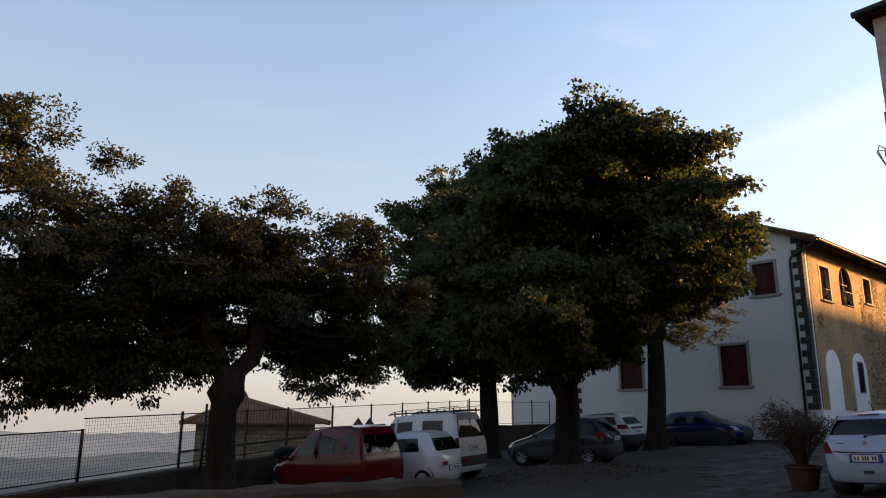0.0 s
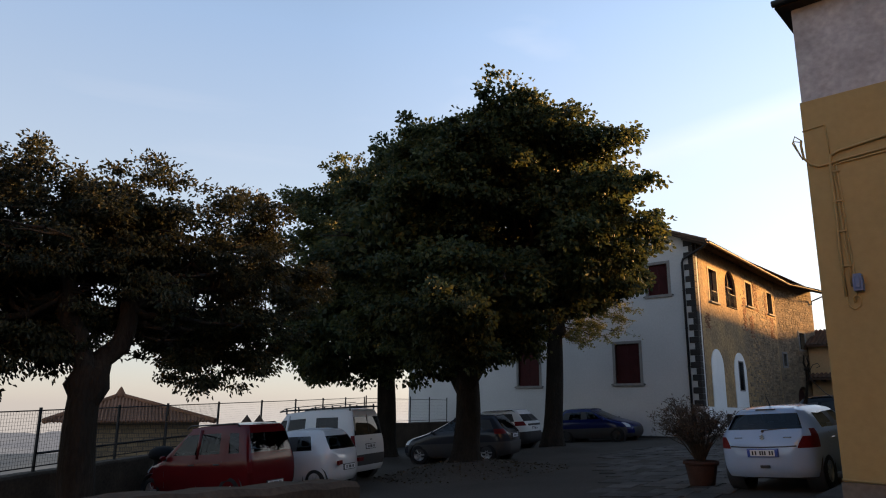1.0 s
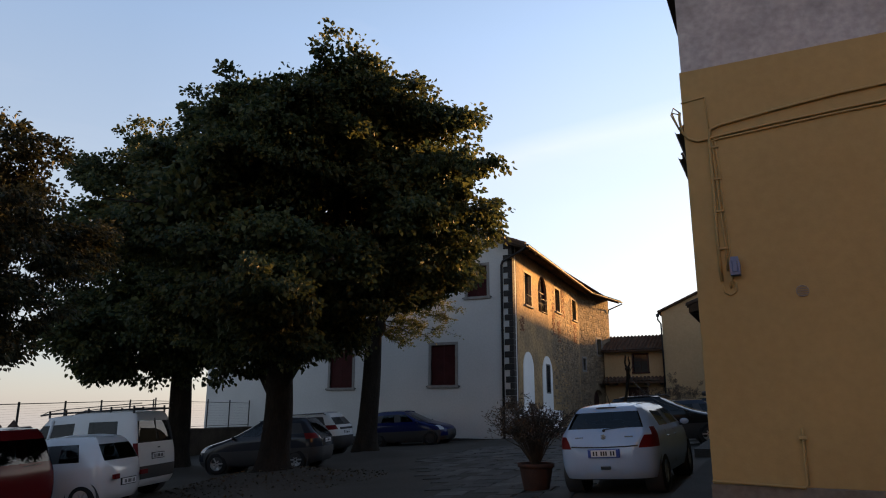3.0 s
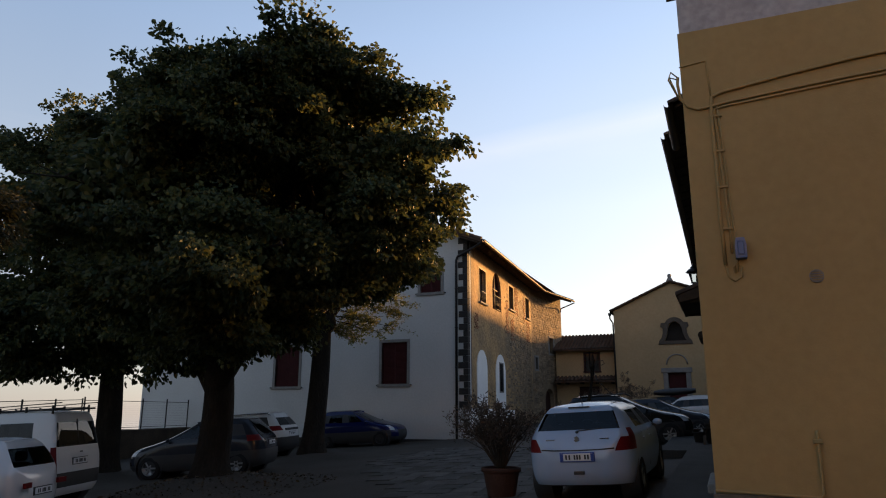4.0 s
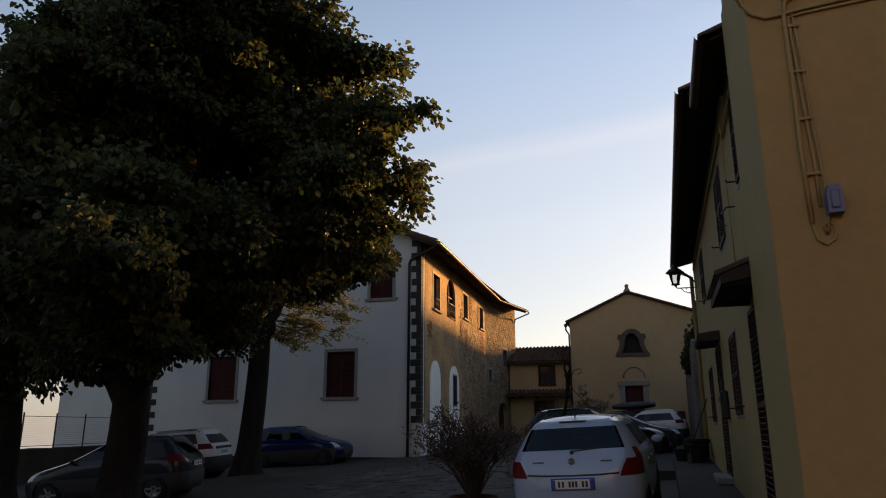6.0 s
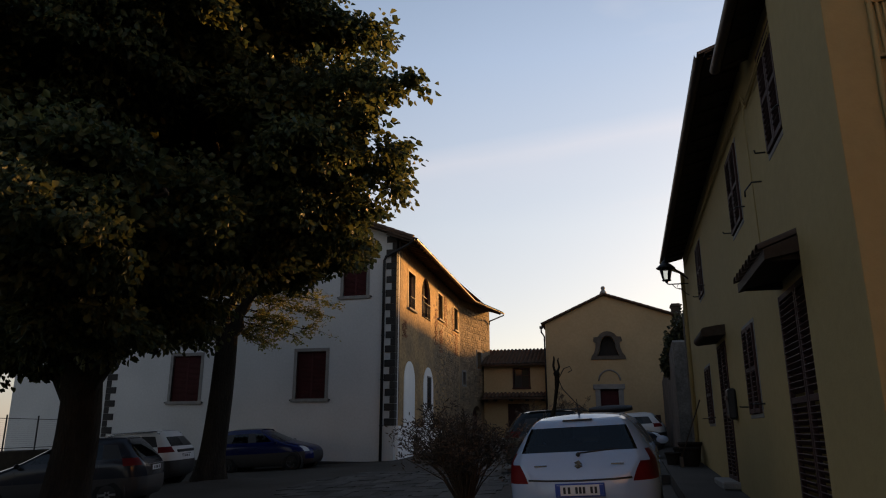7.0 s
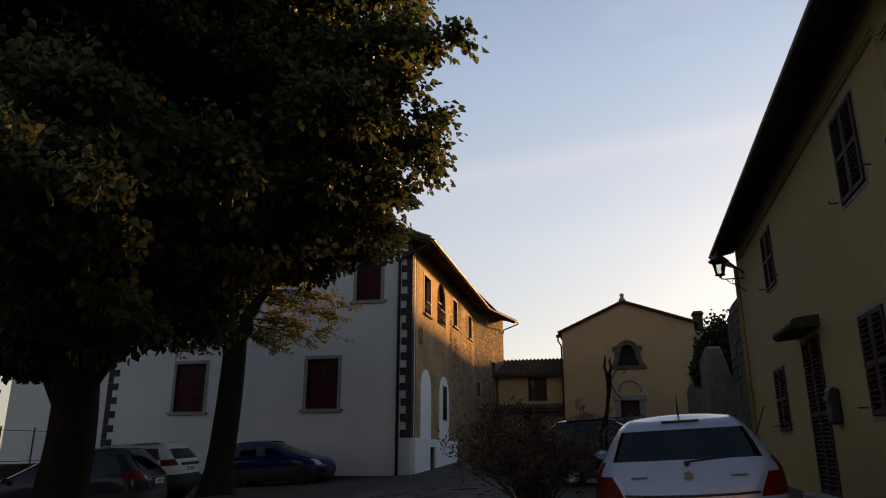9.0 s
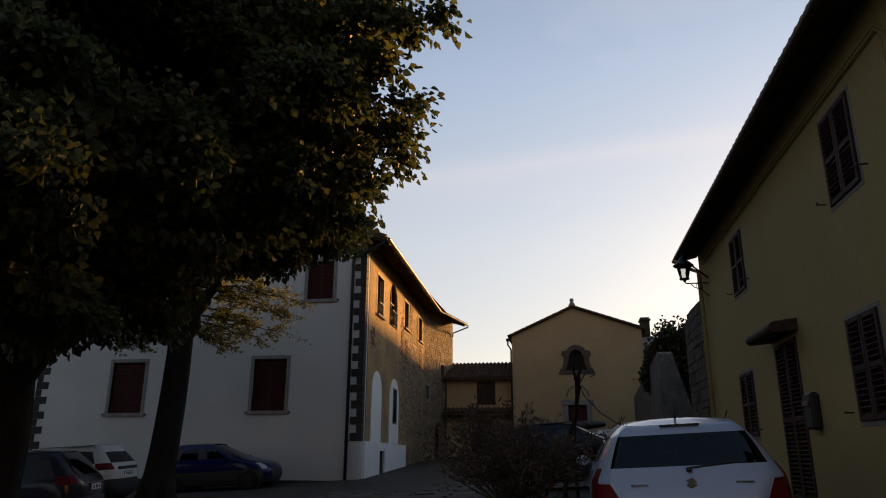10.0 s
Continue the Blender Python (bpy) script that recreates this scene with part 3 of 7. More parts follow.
for i, (a, b, c, d) in enumerate(SIDE_WINDOWS):
    win = thing("window")
    win.parent, win.matrix_basis = villa, SIDE1 @ Matrix.Translation((a, 0, c))
    part("window_frame", Geo().box(0, b - a, 0.18, 0.24, 0, 0.06).box(0, b - a, 0.18, 0.24, d - c - 0.06, d - c).box(0, 0.06, 0.18, 0.24, 0, d - c)
         .box(b - a - 0.06, b - a, 0.18, 0.24, 0, d - c).box((b - a) / 2 - 0.03, (b - a) / 2 + 0.03, 0.18, 0.24, 0, d - c), M_SHUT, win)
    part("pane", Geo().box(0.02, b - a - 0.02, 0.20, 0.21, 0.02, d - c - 0.02), M_GLASS, win)
    part("sill", Geo().box(-0.1, b - a + 0.1, -0.12, 0.3, -0.09, 0.0, 0.015), M_FRAME, win, "thin stone sill")
    part("surround", Geo().box(-0.13, 0.0, -0.014, 0.17, 0.0, d - c + 0.11).box(b - a, b - a + 0.11, -0.014, 0.17, 0.0, d - c + 0.11).box(0.0, b - a, -0.014, 0.17, d - c, d - c + 0.11), M_PALEPL, win, "pale plaster surround")
win = thing("arched_window")
win.parent, win.matrix_basis = villa, SIDE1
a, b, c, d = ARCHED
g = Geo()
hoop = arch(a, b, c, d, 14)
g.tube([(p, 0.16, z) for p, z in hoop[1:]] + [(a, 0.16, c)], 0.06, 6)
g.tube([((a + b) / 2, 0.16, c), ((a + b) / 2, 0.16, d)], 0.04, 6)
g.tube([(a, 0.16, d - (b - a) / 2), (b, 0.16, d - (b - a) / 2)], 0.04, 6)
part("window_frame", g, M_SHUT, win)
part("pane", Geo().prism(arch(a, b, c, d, 14), 0.2, 0.21), M_GLASS, win)
g = Geo()
for k in range(11):
    x = a + 0.08 + (b - a - 0.16) * k / 10
    g.tube([(x, -0.02, c), (x, -0.02, c + 0.75)], 0.011, 5)
g.tube([(a, -0.02, c + 0.75), (b, -0.02, c + 0.75)], 0.016, 6)
g.tube([(a, -0.02, c + 0.06), (b, -0.02, c + 0.06)], 0.014, 6)
part("railing", g, M_METAL, win, "thin iron window guard")
g = Geo()
for k in range(8):
    x = 2.06 + 1.08 * k / 7
    g.tube([(x, -0.02, 6.6), (x, -0.02, 7.15)], 0.011, 5)
g.tube([(2.0, -0.02, 7.15), (3.2, -0.02, 7.15)], 0.016, 6)
gd = part("railing", g, M_METAL, villa, "thin iron window guard")
gd.matrix_basis = SIDE1
for (a, b, c, d), m in [(r, SIDE2) for r in STONE_WINDOWS]:
    win = thing("window")
    win.parent, win.matrix_basis = villa, m
    part("window_frame", ring(Geo(), a, b, c, d, 0.12, -0.03, 0.2), M_FRAME, win)
    part("pane", Geo().box(a, b, 0.22, 0.24, c, d), M_GLASS, win)
dr = part("door", Geo().prism(arch(1.9, 3.4, 0.3, 2.8), 0.3, 0.36), M_BROWN, villa, "old arched plank door")
dr.matrix_basis = SIDE2

# two blind arches filled with fresh white render, and a white base with a small grated opening
niche = part("blind_arch", Geo().prism(arch(1.44, 3.2, 1.45, 4.25, 16), -0.035, 0.1), M_NICHE, villa, "walled-up arch in fresh white render")
niche.matrix_basis = SIDE1
outline = arch(4.85, 6.85, 1.45, 4.28, 16)
niche = wall_with_openings("blind_arch", M_NICHE, "y", -0.035, 0.1, outline, [rect(5.5, 6.35, 2.3, 3.85)], villa, "walled-up arch in fresh white render with a small window")
niche.matrix_basis = SIDE1
win = thing("window")
win.parent, win.matrix_basis = villa, SIDE1
part("window_frame", ring(Geo(), 5.56, 6.29, 2.36, 3.79, 0.07, -0.055, 0.05), M_FRAME, win)
part("pane", Geo().box(5.55, 6.3, -0.01, 0.0, 2.35, 3.8), M_GLASS, win)
g = Geo()
for k in range(5):
    g.tube([(5.62 + 0.15 * k, -0.045, 2.36), (5.62 + 0.15 * k, -0.045, 3.79)], 0.012, 5)
part("window_bars", g, M_METAL, win)
base = wall_with_openings("plinth", M_NICHE, "y", -0.12, 0.05, [(0.25, -0.6), (8.4, -0.3), (8.4, 1.40), (0.25, 1.50)], [rect(2.75, 3.75, 0.22, 1.15)], villa, "white rendered base")
base.matrix_basis = SIDE1
grate = part("cellar_grate", Geo().box(2.75, 3.75, -0.06, -0.04, 0.22, 1.15), M_GLASS, villa, "dark cellar opening")
grate.matrix_basis = SIDE1
kerb = part("footing", Geo().box(-0.35, 0.0, -0.3, 13.3, -0.9, 0.12, 0.02), M_CONC, villa, "narrow concrete footing")

# roof: slab, open wooden eave with rafters, tiles along the edge, gutter
EO, EZ = 0.9, 8.94


def eave_run(m, length, lead=0.0):
    slope = 0.36
    up = Matrix.Rotation(math.atan(slope), 4, "X")
    base_m = m @ Matrix.Translation((-lead, -EO, EZ))
    part("eave_board", Geo().box(0, length + lead, 0, 1.3, 0.02, 0.06), M_WOOD, villa).matrix_basis = base_m @ up
    n = int((length + lead) / 0.55)
    for k in range(n + 1):
        r = part("rafter", Geo().box(-0.05, 0.05, 0.03, 1.25, -0.11, 0.02, 0.01), M_WOOD, villa)
        r.matrix_basis = base_m @ Matrix.Translation((0.1 + (length + lead - 0.2) * k / n, 0, 0)) @ up
    g = Geo()
    n = int((length + lead) / 0.21)
    for k in range(n):
        x = (k + 0.5) * (length + lead) / n
        prof = [(math.cos(t) * 0.085, math.sin(t) * 0.07) for t in [math.pi * j / 6 for j in range(7)]]
        rows = [[(x + p[0], yy, 0.07 + p[1] + 0.02 * (j % 2)) for p in prof] for j, yy in enumerate((-0.10, 0.35, 0.351, 0.8, 0.801, 1.3))]
        g.grid(rows)
    tagged(part("eave_tiles", g, M_TILE, villa, "weathered barrel tiles", tidy=False), kind="stuff").matrix_basis = base_m @ up
    g = Geo()
    prof = [(-0.07 * math.sin(t), -0.07 * math.cos(t)) for t in [math.pi * (j / 8 - 0.5) for j in range(9)]]
    for s in (1.0, 0.9):
        g.grid([[(xx, p[0] * s - 0.1, p[1] * s + 0.02) for p in prof] for xx in (-0.1, length + lead + 0.1)])
    part("gutter", g, M_COPPER, villa, "half-round metal gutter", tidy=False).matrix_basis = base_m


eave_run(SIDE1, L1, 0.55)
eave_run(SIDE2, L2, 0.0)
g = Geo()
rise = 0.36
rows = [[(x, y, z) for x, y, z in ((-0.55, y0, z0), (19.6, y0, z0))] for y0, z0 in ((-0.35, 9.32), (6.66, 12.0), (13.7, 9.5))]
g.grid(rows, False)
g.grid([[(x, y, z - 0.16) for x, y, z in row] for row in rows], False)
part("roof", g, M_TILE, villa, "tiled roof", tidy=False)
g = Geo()
for y0, z0, y1, z1 in ((-0.9, 9.07, 6.66, 12.1), (6.66, 12.1, 13.9, 9.45)):
    d = Vector((0, y1 - y0, z1 - z0)).normalized()
    n = int((y1 - y0) / 0.4)
    for k in range(n):
        p0 = Vector((-0.5, y0, z0)) + d * (k * (y1 - y0) / d.y / n)
        g.tube([p0, p0 + d * 0.46], [0.10, 0.085], 8)
    g.box(-0.55, -0.2, 0, (y1 - y0) / d.y, -0.14, -0.02, 0, Matrix.Translation((0, y0, z0)) @ Matrix.Rotation(math.atan2(d.z, d.y), 4, "X"))
tagged(part("verge_tiles", g, M_TILE, villa, "row of verge tiles", tidy=False), kind="stuff")

# rainwater pipe down the facade, bending back to the gutter, and the free end of the gutter with its bracket
g = Geo().tube([(-0.45, -0.95, 9.0), (-0.4, -0.7, 8.82), (-0.18, 0.05, 8.55), (-0.1, 0.42, 8.42), (-0.09, 0.5, 8.25), (-0.09, 0.5, 0.12)], 0.06, 10)
for z in (1.5, 3.3, 5.1, 6.9):
    g.lathe([(0.06, -0.03), (0.075, -0.02), (0.075, 0.02), (0.06, 0.03)], 10, (-0.09, 0.5, z))
part("downpipe", g, M_METAL, villa, "dark metal rainwater pipe")
g = Geo().tube([SIDE2 @ Vector((L2 - 0.1, -1.0, 9.02)), SIDE2 @ Vector((L2 + 0.15, -1.0, 8.85)), SIDE2 @ Vector((L2 - 0.2, -0.1, 8.45)), SIDE2 @ Vector((L2 - 0.2, -0.06, 8.2))], 0.045, 8)
part("gutter_outlet", g, M_COPPER, villa, "bent gutter outlet")

# lower wing, set back on the valley side
wing = thing("villa_wing", pose(34.5, 27.2, 0), "white rendered lower wing behind the fence", "house")
part("wall", Geo().box(0, 9, 0, 6.8, -2.5, 7.5), M_WHITE, wing)
part("roof", Geo().prism([(-0.3, 7.5), (7.1, 7.5), (3.4, 8.7)], -0.3, 9.3, "x"), M_TILE, wing)


# ---- church ----
M_DARK = mat("dark_interior", (0.03, 0.026, 0.024), 0.9, vary=0.2, bump=0)
M_BROWNSTONE = mat("brown_stone_trim", (0.105, 0.085, 0.068), 0.85, vary=0.25, scale=4, fine=30, bump=0.4)
CX = 49.7
church = thing("church", pose(CX, 0, 0), "small yellow rendered church with a low gable", "church")
outline = [(1.63, -0.5), (9.27, -0.5), (9.27, 7.86), (5.58, 9.5), (1.63, 8.12)]
def mirrored(half, c):
    """An outline from its half: (distance from the middle line c, height), from the foot upwards."""
    return [(c + d, z) for d, z in half] + [(c - d, z) for d, z in reversed(half) if d > 0]


NICHE = mirrored([(1.04, 5.5), (1.0, 5.7), (0.84, 5.9), (0.74, 6.2), (0.72, 6.5), (0.86, 6.62), (0.82, 6.86), (0.56, 6.88), (0.44, 7.06), (0.22, 7.18), (0.0, 7.22)], 5.49)
HOLE = mirrored([(0.68, 5.72), (0.56, 5.95), (0.46, 6.25), (0.42, 6.55), (0.3, 6.8), (0.12, 6.92), (0.0, 6.94)], 5.49)
w = wall_with_openings("front_wall", M_CHURCH, "x", 0.0, 0.6, outline, [HOLE, rect(5.02, 6.08, 1.1, 3.72)], church)
w = wall_with_openings("niche_surround", M_BROWNSTONE, "x", -0.08, 0.0, NICHE, [HOLE], church, "scrolled grey stone window surround")
part("niche_pane", Geo().prism(HOLE, 0.35, 0.37, "x"), M_DARK, church)
part("door", Geo().box(0.2, 0.26, 5.02, 6.08, 1.1, 3.72), M_SHUT, church, "dark red church door")
g = Geo().box(-0.06, 0.2, 4.72, 5.02, 1.1, 3.72, 0.01).box(-0.06, 0.2, 6.08, 6.38, 1.1, 3.72, 0.01).box(-0.1, 0.2, 4.62, 6.48, 3.72, 4.02, 0.015)
part("door_surround", g, M_FRAME, church, "grey stone door surround")
g = Geo()
hoop = arch(4.87, 6.13, 4.04, 4.86, 14)[2:]
g.tube([(-0.03, a, z) for a, z in hoop], 0.045, 6)
part("lunette", g, M_FRAME, church, "blind arched lunette over the door")
part("side_wall", Geo().box(0.6, 14, 1.63, 2.1, -0.5, 8.1), M_CHURCH, church)
part("side_wall", Geo().box(0.6, 14, 8.8, 9.27, -0.5, 7.86), M_CHURCH, church)
g = Geo()
for (y0, z0), (y1, z1) in (((9.5, 7.8), (5.58, 9.55)), ((1.4, 8.08), (5.58, 9.55))):
    d = Vector((0, y1 - y0, z1 - z0)).normalized()
    length = math.hypot(y1 - y0, z1 - z0)
    n = int(length / 0.4)
    for k in range(n):
        p0 = Vector((-0.12, y0, z0)) + d * (k * length / n)
        g.tube([p0, p0 + d * 0.45], [0.085, 0.07], 7)
    g.add([(-0.2, y0, z0), (14, y0, z0), (14, y1, z1), (-0.2, y1, z1)], [(0, 1, 2, 3)])
    g.add([(-0.2, y0, z0 - 0.1), (14, y0, z0 - 0.1), (14, y1, z1 - 0.1), (-0.2, y1, z1 - 0.1)], [(0, 3, 2, 1)])
part("roof", g, M_TILE, church, "low tiled gable roof", tidy=False)
part("finial", Geo().lathe([(0.0, 0.52), (0.09, 0.5), (0.14, 0.4), (0.1, 0.28), (0.2, 0.12), (0.24, 0.0), (0.0, 0.0)], 12, (0.1, 5.58, 9.55)), M_FRAME, church, "small stone finial")
g = Geo().tube([(-0.08, 9.5, 7.55), (-0.1, 9.5, 7.3), (-0.08, 9.32, 7.0), (-0.08, 9.32, 0.9)], 0.05, 8)
g.lathe([(0.1, 0.0), (0.12, 0.16), (0.05, 0.18)], 8, (-0.08, 9.5, 7.5))
part("downpipe", g, M_METAL, church)
part("pilaster", Geo().box(-0.10, 0.1, 1.95, 2.35, 5.15, 5.27, 0.02).box(-0.06, 0.0, 2.05, 2.25, 1.0, 5.15, 0.01), M_CHURCH, church, "low rendered strip with a small capping")
part("plaque", Geo().box(-0.03, 0.0, 2.7, 3.6, 1.4, 2.2, 0.01), M_BROWN, church, "dark wall panel")

# ---- low house between villa and church ----
low = thing("low_house", pose(50.3, 0, 0), "low yellow house with a tiled porch roof", "house")
w = wall_with_openings("front_wall", M_CHURCH, "x", 0.2, 0.7, rect(9.3, 13.4, 0.2, 5.5), [rect(10.5, 11.42, 3.95, 5.1), rect(10.55, 11.9, 0.8, 2.95)], low)
g = ring(Geo(), 0, 0.92, 0, 1.15, 0.1, -0.04, 0.2, 0.04)
win = thing("window")
win.parent, win.matrix_basis = low, Matrix.Translation((0.2, 11.42, 3.95)) @ Matrix.Rotation(radians(-90), 4, "Z")
part("window_frame", g, M_BROWN, win)
part("pane", Geo().box(0, 0.92, 0.15, 0.17, 0, 1.15), M_GLASS, win)
part("glazing_bar", Geo().box(0.44, 0.48, 0.12, 0.17, 0, 1.15).box(0, 0.92, 0.12, 0.17, 0.74, 0.78), M_BROWN, win)
part("door", Geo().box(0.4, 0.45, 10.55, 11.9, 0.8, 2.95), M_BROWN, low, "dark plank door")


def tile_slope(g, x0, z0, x1, z1, y0, y1, pitch=0.24, r=0.09):
    """Rows of barrel tiles down a slope along x."""
    n = max(2, int((y1 - y0) / pitch))
    d = Vector((x1 - x0, 0, z1 - z0))
    up = Vector((-d.z, 0, d.x)).normalized()
    if up.z < 0:
        up = -up
    steps = max(2, int(d.length / 0.42))
    for k in range(n):
        y = y0 + (k + 0.5) * (y1 - y0) / n
        rows = []
        for s in range(steps):
            for e, lift in ((0.0, 0.03), (0.999, 0.0)):
                p = Vector((x0, y, z0)) + d * ((s + e) / steps) + up * lift
                rows.append([p + Vector((0, math.cos(t) * r, 0)) + up * (math.sin(t) * r * 0.9) for t in [math.pi * j / 5 for j in range(6)]])
        g.grid(rows)
    a, b = Vector((x0, y0, z0)), Vector((x1, y0, z1))
    w = Vector((0, y1 - y0, 0))
    g.add([a, b, b + w, a + w], [(0, 1, 2, 3)])
    g.add([a - up * 0.1, b - up * 0.1, b + w - up * 0.1, a + w - up * 0.1, a, a + w], [(0, 3, 2, 1), (0, 4, 5, 3)])
    return g


tagged(part("roof_tiles", tile_slope(Geo(), -0.35, 5.38, 2.6, 6.6, 9.3, 13.5), M_TILE, low, "weathered tiled roof", tidy=False), kind="stuff")
tagged(part("porch_tiles", tile_slope(Geo(), -0.75, 3.28, 0.25, 3.62, 9.35, 13.4), M_TILE, low, "narrow tiled porch roof", tidy=False), kind="stuff")
for y in (9.6, 10.6, 11.6, 12.6, 13.2):
    part("porch_bracket", Geo().box(-0.65, 0.2, y - 0.05, y + 0.05, 3.1, 3.22, 0.01), M_WOOD, low)
part("downpipe", Geo().tube([(0.12, 9.38, 5.3), (0.12, 9.38, 0.8)], 0.045, 8), M_METAL, low)

# ---- old stone wall and buttress beside the church ----
old = thing("old_stone_wall", pose(0, 0, 0), "dark old stone wall with a sloping buttress and ivy", "wall")
g = Geo()
g.prism([(24.45, 0.2), (28.0, 0.3), (28.0, 4.6), (27.2, 4.68), (26.1, 4.62), (25.2, 4.72), (24.45, 4.66)], 2.0, 2.72, "y")
g.prism([(28.0, 0.2), (50.4, 0.6), (50.4, 5.6), (44.0, 5.2), (36, 4.9), (28.0, 4.6)], -0.2, 0.5, "y")
part("masonry", g, M_WALL, old)
part("cross_wall", Geo().prism([(0.5, 0.3), (2.1, 0.3), (2.1, 5.3), (2.0, 5.9), (1.5, 6.1), (0.5, 6.05)], 39.0, 39.6, "x"), M_WALL, old)
g = Geo().prism([(35.0, 0.2), (46.5, 0.4), (46.5, 3.9), (44.0, 4.1), (40.0, 4.42), (35.25, 4.8), (35.05, 4.7)], 2.12, 2.62, "y")
g.prism([(2.12, 4.76), (1.68, 3.12), (1.25, 1.5), (1.1, 0.2), (2.12, 0.2)], 35.06, 36.2, "x")
part("buttress", g, M_BUTTRESS, old, "sloping grey stone buttress")
stack = thing("chimney", pose(51.0, 1.28, 0), "stubby stone chimney on a pale rendered base", "chimney")
part("base", Geo().box(-0.5, 0.9, -1.0, 0.32, 0.4, 7.7, 0.03), M_GREYPL, stack, "pale rendered base")
part("shaft", Geo().box(-0.3, 0.35, -0.27, 0.27, 7.7, 8.72, 0.03), M_WALL, stack)
part("cap", Geo().box(-0.38, 0.43, -0.33, 0.33, 8.72, 8.86, 0.03).box(-0.3, 0.3, -0.26, 0.26, 8.86, 8.95, 0.02), M_WALL, stack)

# ---- yellow house on the street ----
YX, HY = 10.79, 2.87
M_PLINTH = mat("stained_base_render", (0.17, 0.155, 0.135), 0.9, vary=0.3, scale=1.5, fine=14, bump=0.4, bump_scale=30)
tall = thing("yellow_end_house", pose(0, 0, 0), "yellow rendered house end with grey plaster at the top", "house")
part("plinth", Geo().box(YX - 0.02, 12.22, -2.2, 3.02, -1, 0.60, 0.01), M_PLINTH, tall, "grey rendered base")
part("wall", Geo().box(YX, 12.22, -2.2, 3.0, 0.60, 5.52, 0.004), M_YELLOW, tall)
part("upper_wall", Geo().box(YX + 0.02, 12.22, -2.2, 2.98, 5.52, 6.95), M_GREYPL, tall, "bare grey plaster band")
g = Geo()
g.prism([(10.62, 6.92), (12.4, 6.92), (12.4, 7.02), (11.7, 7.12), (10.62, 7.0)], -2.3, 3.14, "y")
part("roof", g, M_WOOD, tall, "dark overhanging eave")
g = Geo().tube([(10.58, 3.16, 6.98), (10.58, -2.3, 6.98)], 0.05, 8)
part("gutter", g, M_METAL, tall)

# cables, junction box, wall vent and gas pipe on the end wall
cab = thing("wall_cables", pose(YX, 0, 0), "bundles of painted cables clipped along the wall", "cables")


def cable(pts, r=0.012):
    part("cable", Geo().tube([(-r * 0.9 - (p[2] if len(p) > 2 else 0), p[0], p[1]) for p in pts], r, 6), M_YELLOW, cab)


cable([(3.01, 5.10), (2.86, 5.12), (2.73, 5.13), (2.72, 4.9), (2.71, 4.7)], 0.008)
cable([(-5.0, 5.15), (-2, 5.05), (1.33, 4.88), (2.0, 4.81), (2.6, 4.73), (2.7, 4.69), (2.72, 4.55), (2.72, 3.9), (2.73, 3.4), (2.72, 2.83)], 0.018)
cable([(-5.0, 4.95), (-2, 4.86), (1.36, 4.69), (2.0, 4.65), (2.6, 4.6), (2.73, 4.58), (2.85, 4.57), (2.95, 4.62), (3.02, 4.72), (3.04, 4.9), (3.03, 4.98)], 0.016)
cable([(-5.0, 4.91), (1.36, 4.65), (2.6, 4.565), (2.69, 4.54), (2.68, 4.2), (2.67, 3.8), (2.65, 3.3), (2.65, 2.95)], 0.013)
cable([(2.66, 4.6), (2.64, 4.2), (2.63, 3.7), (2.61, 3.3), (2.60, 2.9), (2.62, 2.75)], 0.010)
cable([(2.72, 2.83), (2.70, 2.7), (2.64, 2.66), (2.58, 2.70), (2.57, 2.8), (2.61, 2.84), (2.65, 2.8), (2.63, 2.74)], 0.010)
cable([(3.03, 4.98, 0.0), (3.10, 5.05, 0.02), (3.13, 4.95, 0.05), (3.05, 4.75, 0.03)], 0.009)
cable([(3.02, 4.95, 0.0), (3.12, 4.98, 0.04), (3.08, 4.85, 0.06), (3.03, 4.7, 0.02)], 0.009)
for z in (4.45, 4.05, 3.65, 3.2):
    part("clip", Geo().box(-0.03, 0, 2.62, 2.74, z, z + 0.025, 0.005), M_YELLOW, cab)
box = thing("junction_box", pose(YX, 2.565, 2.98), "blue-grey plastic alarm box", "box")
M_BLUEBOX = mat("blue_grey_plastic", (0.10, 0.145, 0.27), 0.5, vary=0.1, scale=5, fine=80, bump=0.05)
part("casing", Geo().prism([(-0.052, -0.10), (0.052, -0.10), (0.055, 0.03), (0.04, 0.11), (-0.04, 0.11), (-0.055, 0.03)], -0.10, 0.0, "x"), M_BLUEBOX, box)
part("face", Geo().box(-0.112, -0.1, -0.03, 0.03, -0.07, 0.07, 0.008), M_BLUEBOX, box)
M_VENT = mat("grey_vent_plastic", (0.20, 0.19, 0.165), 0.6, vary=0.15, scale=12, fine=80, bump=0.1)
vent = thing("wall_vent", pose(YX, 1.91, 2.66), "round grey ventilation grille", "vent")
part("rim", Geo().lathe([(0.062, 0.0), (0.066, -0.008), (0.06, -0.012), (0.056, -0.008), (0.056, 0.0)], 24, axis="x"), M_VENT, vent)
for k in range(5):
    z = -0.048 + 0.024 * k
    hw = math.sqrt(0.066 ** 2 - z * z)
    part("slat", Geo().box(-0.012, -0.002, -hw, hw, z - 0.006, z + 0.006), M_VENT, vent)
gas = thing("gas_pipe", pose(YX, 2.07, 0), "thin painted pipe rising from the ground", "pipe")
part("pipe", Geo().tube([(-0.035, 0.93, 0.63), (-0.035, 0.03, 0.60), (-0.035, 0.0, 0.63), (-0.03, 0.0, 1.15), (-0.02, 0, 1.2)], 0.014, 6), M_YELLOW, gas)
part("clamp", Geo().box(-0.05, 0.0, -0.04, 0.04, 1.08, 1.12, 0.006), M_YELLOW, gas)

